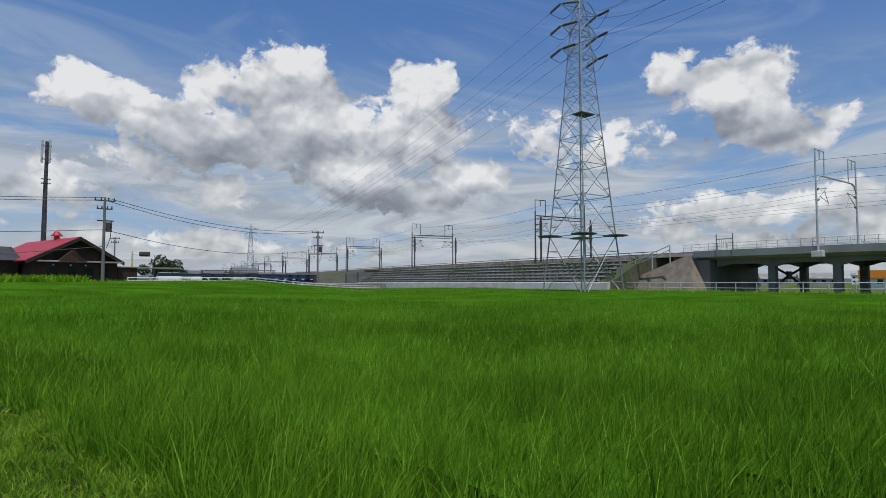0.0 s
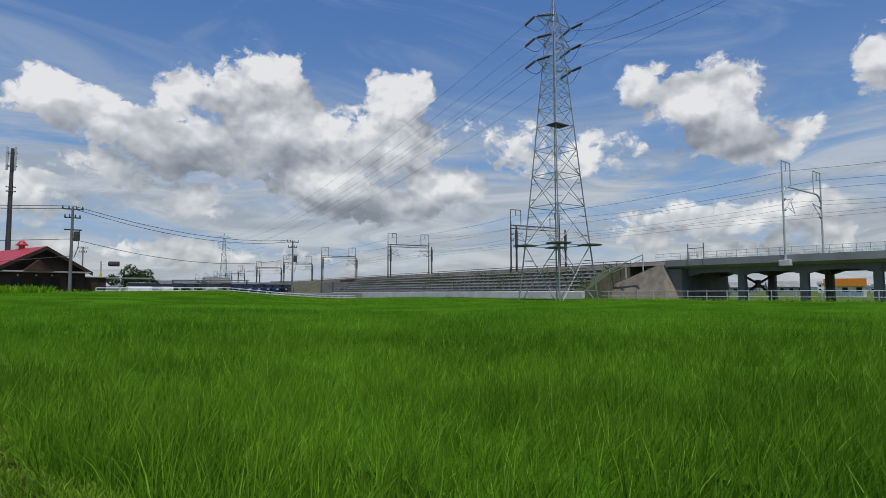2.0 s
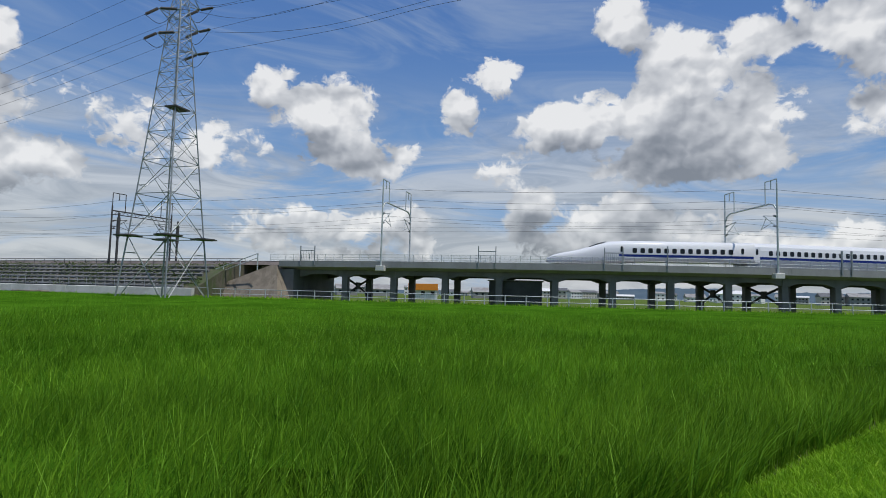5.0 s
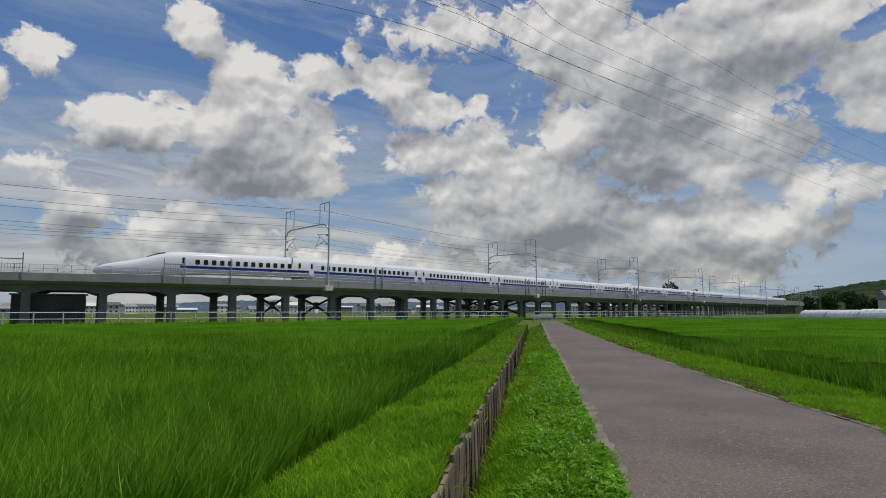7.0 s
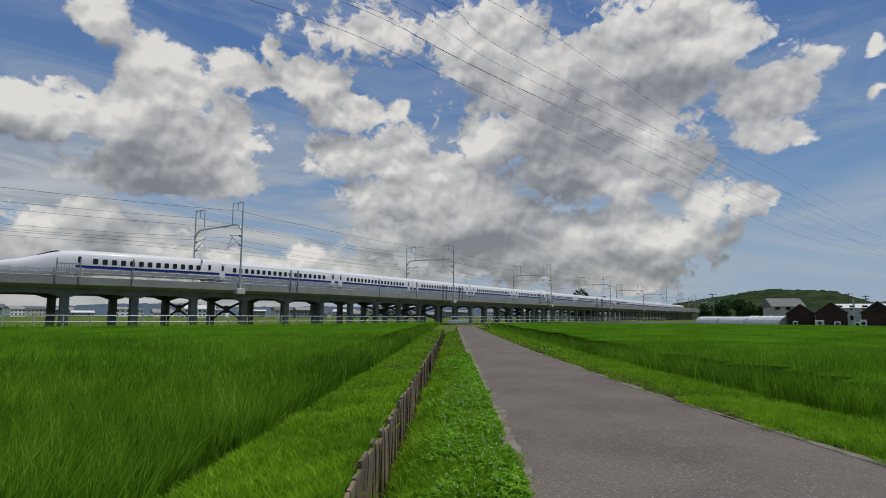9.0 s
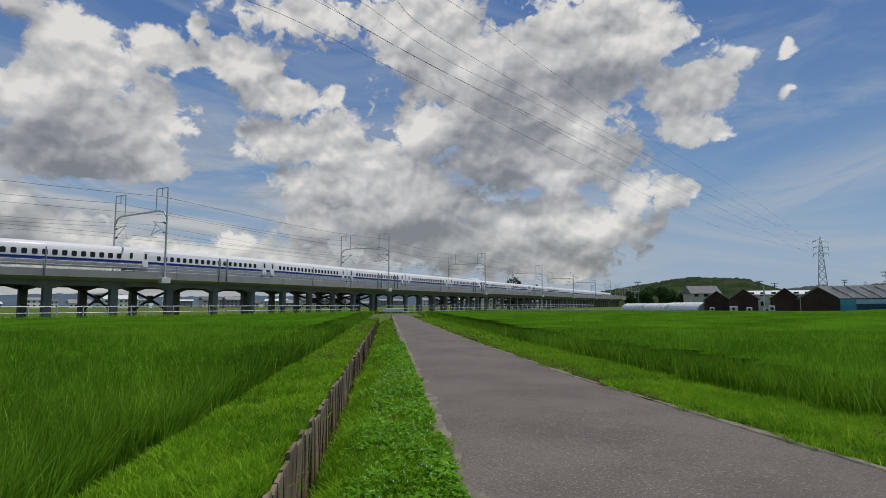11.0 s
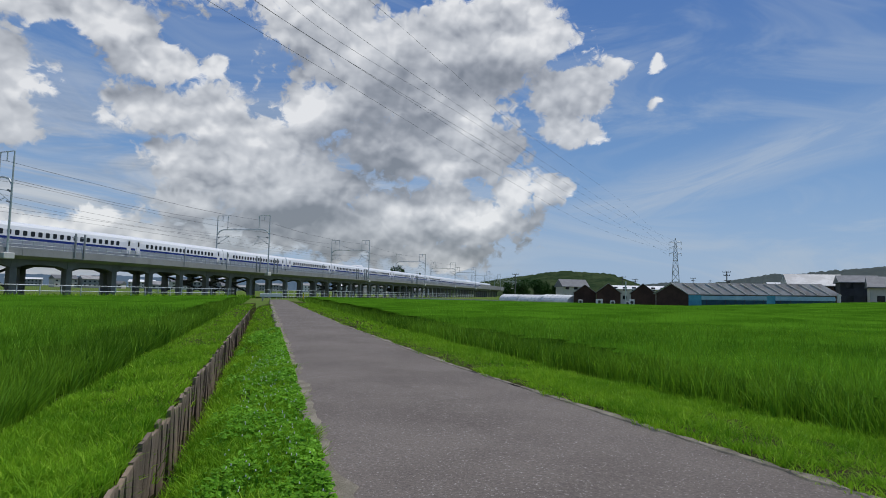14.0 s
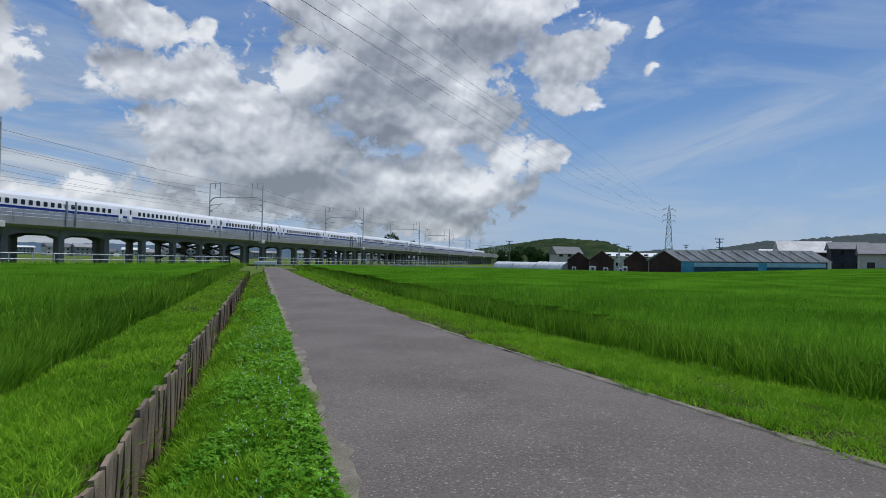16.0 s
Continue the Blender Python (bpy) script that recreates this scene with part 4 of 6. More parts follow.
g_pale = tagged(gantry(False), "pale steel overhead line portal on the viaduct", "catenary gantry", "overhead line gantries")
g_dark = tagged(gantry(True), "dark weathered steel overhead line portal on the embankment", "catenary gantry", "embankment gantries")
knot_s = [float(CHAIN[np.argmin(np.linalg.norm(LINE - k, axis=1))]) for k in KNOTS]
pale_s = knot_s[8:15] + [knot_s[14] + 51 * i for i in range(1, 6)]
dark_s = knot_s[2:8][::-1] + [knot_s[2] - 48 * i for i in range(1, 5)]
g_pale.matrix_world = rail_pose(pale_s[0])
g_dark.matrix_world = rail_pose(dark_s[0])
for s in pale_s[1:]:
    copy_thing(g_pale, rail_pose(s))
for s in dark_s[1:]:
    copy_thing(g_dark, rail_pose(s))


def line_wire(bm, off, z, sag, r):
    stops = sorted(dark_s + pale_s)
    for a, b in zip(stops, stops[1:]):
        n = 8
        ps = [rail(a + (b - a) * i / n, off, z - sag * 4 * (i / n) * (1 - i / n)) for i in range(n + 1)]
        for p, q in zip(ps, ps[1:]):
            rod(bm, p, q, r, sides=3)


for off, z, sag, r, what in ((3.6, 10.4, 0.0, 0.016, "contact wire"), (3.6, 12.0, 0.9, 0.016, "messenger wire"), (7.9, 10.4, 0.0, 0.016, "contact wire"), (7.9, 12.0, 0.9, 0.016, "messenger wire"), (0.85, 15.4, 0.8, 0.022, "feeder wire"), (10.4, 15.4, 0.8, 0.022, "feeder wire"), (-0.3, 12.9, 0.7, 0.018, "protective wire")):
    thing("overhead_wire", fresh(line_wire, off, z, sag, r), M_CABLE, "thin dark " + what + " strung above the tracks", "wire", "overhead wires")

# ---- short posts, cabinets and lamp stubs on the parapet ----
def parapet_posts(bm, s):
    m = rail_pose(s, -0.3, 0)
    for x in (0, 1.3):
        box(bm, (x - 0.07, -0.1, 4.9), (x + 0.07, 0.1, 7.9), m)
        box(bm, (x - 0.5, -0.03, 7.35), (x, 0.03, 7.45), m)


def parapet_screen(bm, s):
    m = rail_pose(s, -0.3, 0)
    for x in (0, 2.2):
        box(bm, (x - 0.05, -0.06, 4.9), (x + 0.05, 0.06, 7.6), m)
    box(bm, (0, -0.03, 6.9), (2.2, 0.03, 7.0), m)
    for x in np.arange(0.2, 2.2, 0.25):
        box(bm, (x - 0.012, -0.01, 5.8), (x + 0.012, 0.01, 6.95), m)


for s in (57.5, 100.2, 107.0, 151, 157, 202, 208):
    thing("signal_post", fresh(parapet_posts, s), M_GALV, "pair of slim steel posts clamped to the parapet", "post", "parapet posts")
for s in (13.0, 28.5, -12):
    thing("parapet_screen", fresh(parapet_screen, s), M_GALV, "small steel frame with a panel on the parapet", "screen", "parapet screens")
for s in (36, 78, 90, 130):
    thing("parapet_pole", fresh(lambda bm, s=s: rod(bm, rail(s, -0.3, 4.9), rail(s, -0.3, 7.9), 0.07, sides=6)), M_GALV, "slim grey pole on the parapet", "pole", "parapet poles")

# ---- fence along the foot of the viaduct ----
fence = empty("fence", "low grey steel fence along the railway land", "fence", kind="structure")


def fence_post(bm):
    rod(bm, (0, 0, -0.4), (0, 0, 1.5), 0.06, sides=6)


fp = mesh_of("post", fresh(fence_post), M_STEEL_PALE)
fs = -24.0
FENCE_OFF = -4.5
while fs < 300:
    if not 86 < fs < 96:
        ob = part("post", fp, M_GALV, fence)
        ob.matrix_world = Matrix.Translation(rail(fs, FENCE_OFF, 0))
    fs += 2.4 if fs < 140 else 5.0


def fence_rail(bm, s0, s1, z, r):
    n = int((s1 - s0) / 4)
    for i in range(n):
        rod(bm, rail(s0 + (s1 - s0) * i / n, FENCE_OFF, z), rail(s0 + (s1 - s0) * (i + 1) / n, FENCE_OFF, z), r, sides=4)


for a, b in ((-24, 86), (96, 300)):
    for z in (1.4, 0.75, 0.1):
        part("rail", fresh(fence_rail, a, b, z, 0.042), M_STEEL_PALE, fence)


def fence_wires(bm, s0, s1):
    s = s0
    while s < s1:
        rod(bm, rail(s, FENCE_OFF, -0.05), rail(s, FENCE_OFF, 1.38), 0.006, sides=3)
        s += 0.22


part("wire_mesh", fresh(fence_wires, -24, 86), M_GALV, fence, "fine wire mesh")


# ---- embankment ----
S_UNDER = chainage_of(51.5, -3.0)
emb = empty("embankment", "railway embankment with a concrete lattice slope and scrub", "embankment", kind="structure")
M_SLOPE = material("scrubby slope", (0.085, 0.085, 0.05), (0.14, 0.125, 0.095), 0.95, scale=0.35, grain=3.0, bump=0.5, spread=0.35, stains=((0.07, 0.10, 0.035), 0.5, 0.45, 0.65), world_pos=True)
EMB = [(-8.2, -0.4), (-8.2, 1.1), (-1.2, 4.75), (-0.4, 5.0), (12, 5.0), (20, -0.4)]
part("bank", fresh(sweep, EMB, S_UNDER + 5, S_ABUT - 6, 4), M_SLOPE, emb)
part("bank", fresh(sweep, EMB, -540, S_UNDER - 6, 6), M_SLOPE, emb)


def slope_bar(bm, o0, z0, s0, s1, w):
    sweep(bm, [(o0 - w, z0 - 0.05), (o0 - w - 0.12, z0 + 0.22), (o0 + w - 0.1, z0 + 0.34), (o0 + w, z0 + 0.1)], s0, s1, 4)


for k in range(6):
    u = 0.08 + 0.16 * k
    part("slope_beam", fresh(slope_bar, -8.2 + 7.0 * u, 1.1 + 3.65 * u, S_UNDER + 5, S_ABUT - 8, 0.14), M_CONC, emb, "weathered concrete lattice beam")


def slope_rib(bm, s):
    a, b = rail(s - 0.13, -8.2, 1.25), rail(s + 0.13, -8.2, 1.25)
    c, d = rail(s + 0.13, -1.4, 4.85), rail(s - 0.13, -1.4, 4.85)
    up = Vector((0, 0, 0.18))
    loft(bm, [[a - up, b - up, b, a], [d - up, c - up, c, d]])


s = S_UNDER + 6
while s < S_ABUT - 8:
    part("slope_rib", fresh(slope_rib, s), M_CONC, emb)
    s += 1.5


def kerb_wall(bm, s0, s1):
    sweep(bm, [(-8.95, -0.5), (-8.72, 1.35), (-8.25, 1.42), (-8.21, -0.5)], s0, s1, 3)


s = S_UNDER + 5
while s < S_ABUT - 10:
    part("kerb_block", fresh(kerb_wall, s, s + 5.95), M_CONC_WHITE, emb, "pale concrete toe wall")
    s += 6.0


def top_fence(bm, s0, s1):
    n = int((s1 - s0) / 2.5)
    for i in range(n + 1):
        s = s0 + (s1 - s0) * i / n
        rod(bm, rail(s, -0.6, 4.9), rail(s, -0.6, 5.75), 0.04, sides=4)
    for z in (5.75, 5.4):
        for i in range(n):
            rod(bm, rail(s0 + (s1 - s0) * i / n, -0.6, z), rail(s0 + (s1 - s0) * (i + 1) / n, -0.6, z), 0.05, sides=4)


part("track_fence", fresh(top_fence, -300, S_ABUT - 4), M_STEEL_DARK, emb, "low dark fence beside the track")


def toe_fence(bm, s0, s1):
    n = int((s1 - s0) / 1.9)
    for i in range(n + 1):
        s = s0 + (s1 - s0) * i / n
        rod(bm, rail(s, -7.9, 0.7), rail(s, -7.9, 2.7), 0.045, sides=4)
    for z in (2.65, 1.8, 0.95):
        for i in range(n):
            rod(bm, rail(s0 + (s1 - s0) * i / n, -7.9, z), rail(s0 + (s1 - s0) * (i + 1) / n, -7.9, z), 0.03, sides=4)


part("toe_fence", fresh(toe_fence, S_UNDER + 5, S_ABUT - 9), M_GALV, emb, "grey mesh fence posts at the slope's foot")


def scrub(seed, s0, s1, count, o0=-8.0, o1=-0.8):
    rng = np.random.default_rng(seed)
    vs, fs_ = [], []
    for _ in range(count):
        s, u = rng.uniform(s0, s1), rng.uniform(0, 1)
        c = rail(s, o0 + (o1 - o0) * u, 1.1 + 3.7 * u)
        if noise.noise((s * 0.12, u * 2.2, 3)) < -0.02:
            continue
        for _ in range(7):
            p = c + Vector((rng.normal(0, 0.35), rng.normal(0, 0.35), abs(rng.normal(0, 0.28))))
            q = Vector((rng.normal(), rng.normal(), rng.normal())).normalized() * 0.16
            r = Vector((rng.normal(), rng.normal(), rng.normal())).normalized() * 0.16
            i = len(vs)
            vs += [p, p + q, p + q + r, p + r]
            fs_.append((i, i + 1, i + 2, i + 3))
    me = bpy.data.meshes.new("scrub")
    me.from_pydata(vs, [], fs_)
    me.materials.append(M_SCRUB)
    return me


tagged(new("scrub", scrub(3, S_UNDER + 5, S_ABUT - 6, 2600)), "patches of green scrub and weeds on the embankment", "scrub", kind="stuff")

# abutment with its sloping wing wall
abut = empty("abutment", "stained concrete abutment with a sloping wing wall", "abutment", kind="structure")


def wing_wall(bm):
    A, B, C = S_ABUT, S_ABUT - 11.5, S_ABUT + 3.6
    prof = [(A + 0.2, 4.9), (B, 0.3), (B, -0.5), (C, -0.5), (A + 1.2, 4.9)]
    loft(bm, [[rail(s, -0.3 - (4.9 - z) * 0.55, z) for s, z in prof], [rail(s, 1.0, z) for s, z in prof]])


part("wing_wall", fresh(wing_wall), M_STAINED, abut, "brown-stained sloping wing wall")
part("end_wall", fresh(lambda bm: box(bm, (0, 0.2, -0.5), (3.2, DECK - 0.2, 4.40), rail_pose(S_ABUT + 0.5, 0, 0))), M_CONC, abut)


def stair_rail(bm):
    prev = None
    for i in range(5):
        s = S_ABUT - 0.5 - 2.9 * i
        z = 5.0 - 0.92 * i
        p = rail(s, -2.3 + 0.0 * i, z)
        rod(bm, p - Vector((0, 0, 0.9)), p + Vector((0, 0, 1.4)), 0.09, sides=6)
        top = p + Vector((0, 0, 1.4))
        if prev is not None:
            rod(bm, prev, top, 0.06, sides=6)
            rod(bm, prev - Vector((0, 0, 0.6)), top - Vector((0, 0, 0.6)), 0.045, sides=6)
        prev = top


thing("stair_railing", fresh(stair_rail), M_STEEL_PALE, "grey tubular railing climbing the embankment", "railing")

# underpass through the embankment
under = empty("underpass", "low railway underpass with a rusty girder and grey side walls", "underpass", kind="structure")
for a, b in ((S_UNDER - 6.5, S_UNDER - 5.0), (S_UNDER + 4.0, S_UNDER + 5.4)):
    part("side_wall", fresh(sweep, [(-8.3, -0.5), (-8.3, 4.2), (13, 4.2), (13, -0.5)], a, b, 1.5), M_CONC, under)
part("girder", fresh(sweep, [(-2.2, 3.9), (-2.2, 5.0), (12.5, 5.0), (12.5, 3.9)], S_UNDER - 7, S_UNDER + 5.6, 3), M_RUST, under, "rusty steel girder")

# dark relay hut under the viaduct
hut = thing("equipment_hut", fresh(box, (-3.4, -1.6, -0.4), (3.4, 1.6, 3.3), rail_pose(17.5, 4.2), 0.05), material("dark grey hut wall", (0.055, 0.06, 0.06), (0.075, 0.08, 0.08), 0.8, scale=0.6, grain=10, bump=0.2, world_pos=True), "dark grey equipment hut under the viaduct", "hut")
part("hut_roof", fresh(box, (-3.6, -1.8, 3.3), (3.6, 1.8, 3.45), rail_pose(17.5, 4.2), 0.03), M_CONC, hut)

# ---- the train ----
TRAIN_S, TRAIN_OFF, RAIL_TOP, CAR = 21.5, 7.9, 5.66, 25.0


def section(w, zb, zt, round_top=1.0):
    """Half-rounded body outline, across and up."""
    pts = []
    hw = w / 2
    for y, z in ((-0.86, 0.0), (-1.0, 0.22), (-1.0, 0.62), (-0.94, 0.80), (-0.78, 0.93), (-0.4, 0.995), (0.4, 0.995), (0.78, 0.93), (0.94, 0.80), (1.0, 0.62), (1.0, 0.22), (0.86, 0.0)):
        pts.append((y * hw, zb + (zt - zb) * z))
    return pts


def car_body(bm, L):
    loft(bm, [[(x, y, z) for y, z in section(3.36, 0.75, 3.60)] for x in (0.12, L - 0.12)])


def car_strip(bm, L, z0, z1, x0=0.3):
    for side in (-1, 1):
        y = side * 1.682
        box(bm, (x0, min(y, y - side * 0.02), z0), (L - 0.3, max(y, y - side * 0.02), z1))


def car_skirt(bm, L):
    loft(bm, [[(x, y, z) for y, z in ((-1.5, 0.25), (-1.52, 0.76), (1.52, 0.76), (1.5, 0.25))] for x in (0.3, L - 0.3)])


def window_mesh():
    bm = bmesh.new()
    w, h = 0.29, 0.33
    pts = [(-w, -h + 0.1), (-w + 0.1, -h), (w - 0.1, -h), (w, -h + 0.1), (w, h - 0.1), (w - 0.1, h), (-w + 0.1, h), (-w, h - 0.1)]
    loft(bm, [[(x, 0.0, z) for x, z in pts], [(x, -0.012, z) for x, z in pts]])
    return mesh_of("window", bm, M_GLASS_DARK)


def door_mesh():
    bm = bmesh.new()
    box(bm, (-0.40, -0.012, 0.95), (0.40, 0.0, 2.95), None, 0.005)
    return mesh_of("door", bm, M_TRAIN)


def nose_body(bm):
    # the sloping end: from the tip at x = 0 to the full section at x = 13, then straight
    rings = []
    for x, w, zb, zt in ((0.05, 0.8, 0.62, 0.95), (0.35, 1.7, 0.45, 1.25), (1.0, 2.45, 0.35, 1.55), (2.2, 2.95, 0.3, 1.85), (4.0, 3.2, 0.3, 2.2), (5.6, 3.3, 0.3, 2.65), (7.0, 3.34, 0.35, 3.15), (8.4, 3.36, 0.45, 3.45), (10.5, 3.36, 0.6, 3.58), (13.0, 3.36, 0.75, 3.60), (27.2, 3.36, 0.75, 3.60)):
        rings.append([(x, y, z) for y, z in section(w, zb, zt)])
    loft(bm, rings)


def windscreen(bm):
    loft(bm, [[(5.7, -0.85, 2.62), (5.7, 0.85, 2.62), (5.72, 0.85, 2.72), (5.72, -0.85, 2.72)], [(7.0, -1.05, 3.10), (7.0, 1.05, 3.10), (7.0, 0.95, 3.2), (7.0, -0.95, 3.2)], [(7.9, -1.0, 3.36), (7.9, 1.0, 3.36), (7.9, 0.8, 3.42), (7.9, -0.8, 3.42)]])


train = empty("express_train", "long white express train with a deep blue waist stripe", "train", m=rail_pose(TRAIN_S, TRAIN_OFF, RAIL_TOP))
body_me = mesh_of("car_body", fresh(car_body, CAR), M_TRAIN)
stripe_me = mesh_of("stripe", fresh(car_strip, CAR, 1.40, 1.70), M_TRAIN_BLUE)
line_me = mesh_of("stripe_line", fresh(car_strip, CAR, 1.33, 1.385), M_TRAIN_BLUE)
skirt_me = mesh_of("skirt", fresh(car_skirt, CAR), M_TRAIN_GREY)
win_me, door_me = window_mesh(), door_mesh()


def shrouds(bm):
    loft(bm, [[(17.5, y, 3.58) for y in (-0.9, 0.9)] + [(17.5, y, 3.60) for y in (0.8, -0.8)], [(20.5, -0.9, 3.58), (20.5, 0.9, 3.58), (20.5, 0.7, 4.05), (20.5, -0.7, 4.05)], [(24.2, -0.9, 3.58), (24.2, 0.9, 3.58), (24.2, 0.7, 4.15), (24.2, -0.7, 4.15)], [(24.6, -0.9, 3.58), (24.6, 0.9, 3.58), (24.6, 0.75, 3.9), (24.6, -0.75, 3.9)]])


shroud_me = mesh_of("roof_shroud", fresh(shrouds), M_TRAIN)


def place_car(s, index):
    a, b = rail(s, TRAIN_OFF, RAIL_TOP), rail(s + CAR, TRAIN_OFF, RAIL_TOP)
    m = Matrix.Translation(a) @ Matrix.Rotation(math.atan2(b.y - a.y, b.x - a.x), 4, "Z")
    car = part("car", body_me, M_TRAIN, train)
    car.matrix_world = m
    for me in (stripe_me, line_me, skirt_me) + ((shroud_me,) if index in (4, 11) else ()):
        part(me.name, me, M_TRAIN, car)
    if index < 9:
        x = 3.6
        while x < 21.6:
            w = part("window", win_me, M_GLASS_DARK, car)
            w.location = (x, -1.681, 2.22)
            x += 1.04
        for x in (1.6, 23.4):
            d = part("door", door_me, M_TRAIN, car)
            d.location = (x, -1.681, 0)
            w = part("door_window", win_me, M_GLASS_DARK, car)
            w.location, w.scale = (x, -1.694, 2.35), (0.6, 1.0, 1.15)
    return car


front = part("lead_car", mesh_of("lead_car", fresh(nose_body), M_TRAIN, True), M_TRAIN, train)
a, b = rail(TRAIN_S, TRAIN_OFF, RAIL_TOP), rail(TRAIN_S + 27.3, TRAIN_OFF, RAIL_TOP)
front.matrix_world = Matrix.Translation(a) @ Matrix.Rotation(math.atan2(b.y - a.y, b.x - a.x), 4, "Z")
part("windscreen", fresh(windscreen), M_GLASS_DARK, front)
part("stripe", fresh(car_strip, 27.3, 1.40, 1.70, 9.5), M_TRAIN_BLUE, front)
part("stripe_line", fresh(car_strip, 27.3, 1.33, 1.385, 10.5), M_TRAIN_BLUE, front)
for x in np.arange(11.6, 24.2, 1.04):
    w = part("window", win_me, M_GLASS_DARK, front)
    w.location = (x, -1.681, 2.22)
for x in (9.9, 25.6):
    w = part("door_window", win_me, M_GLASS_DARK, front)
    w.location, w.scale = (x, -1.69, 2.35), (0.6, 1.0, 1.15)
for k in range(15):
    place_car(TRAIN_S + 27.35 + CAR * k, k)

# ---- the great lattice pylon ----
def lattice_tower(legs, bars, pm, H, base, top, levels, r):
    """Legs and bracing of a square lattice tower, x and y half widths by height."""
    def hw(z):
        return base + (top - base) * (max(z, 0.0) / (H * 0.88)) ** 0.9 if z < H * 0.88 else top * max(0.06, (H - z) / (H * 0.12))
    def corner(i, z):
        sx, sy = ((-1, -1), (1, -1), (1, 1), (-1, 1))[i]
        return Vector((sx * hw(z), sy * hw(z), z))
    for i in range(4):
        for za, zb in zip(levels, levels[1:]):
            rod(legs[i], corner(i, za), corner(i, zb), r * (1.25 - 0.6 * za / H), sides=6)
    for za, zb in zip(levels, levels[1:]):
        for i in range(4):
            j = (i + 1) % 4
            rr = r * (0.62 - 0.25 * za / H)
            a0, a1, b0, b1 = corner(i, za), corner(j, za), corner(i, zb), corner(j, zb)
            rod(bars, a0, b1, rr, sides=4)
            rod(bars, a1, b0, rr, sides=4)
            rod(bars, b0, b1, rr, sides=4)
            if zb - za > 3.2:
                mid = (a0 + a1 + b0 + b1) / 4
                for p, q in ((a0, b0), (a1, b1)):
                    for u in (0.25, 0.75):
                        e = p + (q - p) * u
                        f = mid + ((p if u < 0.5 else q) - mid) * 0.5
                        rod(bars, e, f, rr * 0.7, sides=4)
    return hw


PYL = ray_place(31.5, 0, 73.0)
PYL_H = 37.6
pylon = empty("transmission_pylon", "tall galvanised lattice transmission pylon at the field's edge", "pylon", m=Matrix.Translation((PYL.x, PYL.y, 0.0)) @ Matrix.Rotation(radians(31.35 + 47), 4, "Z"))
legs, bars = [bmesh.new() for _ in range(4)], bmesh.new()
levels = [-0.3, 6.9, 11.6, 15.4, 18.6, 21.4, 23.6, 25.4, 27.0, 28.6, 30.1, 31.6, 33.1, 34.5, 36.0, 37.6]
hw = lattice_tower(legs, bars, None, PYL_H, 3.35, 0.72, levels, 0.078)
for bm in legs:
    part("leg", bm, M_GALV, pylon)
part("bracing", bars, M_GALV, pylon)


def plate(bm, i):
    sx, sy = ((-1, -1), (1, -1), (1, 1), (-1, 1))[i]
    c = hw(7.0)
    m = Matrix.Translation((sx * c, sy * c, 7.0))
    rings = [[m @ Vector((1.45 * k * math.cos(a), 1.45 * k * math.sin(a), z)) for a in np.linspace(0, 2 * math.pi, 8, endpoint=False)] for k, z in ((0.15, -0.02), (1.0, -0.12), (1.0, 0.0), (0.15, 0.14))]
    loft(bm, rings)


for i in range(4):
    part("climb_guard", fresh(plate, i), M_STEEL_DARK, pylon, "dark spiked climbing guard")
part("platform", fresh(box, (-1.9, -1.9, 21.2), (0.3, -0.4, 21.35)), M_STEEL_DARK, pylon)
part("pyramid_tip", fresh(rod, (0, 0, 36.2), (0, 0, 38.6), 0.09, 0.03), material("red oxide", (0.45, 0.09, 0.05), None, 0.7, bump=0), pylon, "red-painted tip")
ARM_Z = (34.3, 31.6, 28.8)
ARM_L = 3.1


def arm(bm, sgn, z):
    w = 0.72 if z > 30 else 0.8
    tip = Vector((sgn * ARM_L, 0, z + 0.3))
    for p in ((sgn * w, -w, z), (sgn * w, w, z), (sgn * w, -w, z + 1.2), (sgn * w, w, z + 1.2)):
        rod(bm, p, tip, 0.055, sides=4)
    rod(bm, (sgn * w, -w, z), (sgn * w * 2.2, w * 0.5, z + 0.1), 0.035, sides=4)
    rod(bm, (sgn * w, w, z), (sgn * w * 2.2, -w * 0.5, z + 0.1), 0.035, sides=4)


for z in ARM_Z:
    for sgn in (-1, 1):
        part("crossarm", fresh(arm, sgn, z), M_GALV, pylon)


def insulator_string(bm, a, b, n=11):
    a, b = Vector(a), Vector(b)
    rod(bm, a, b, 0.03, sides=5)
    for k in range(n):
        p = a + (b - a) * (0.14 + 0.76 * k / (n - 1))
        d = (b - a).normalized() * 0.05
        rod(bm, p - d, p + d, 0.17, 0.08, 8)


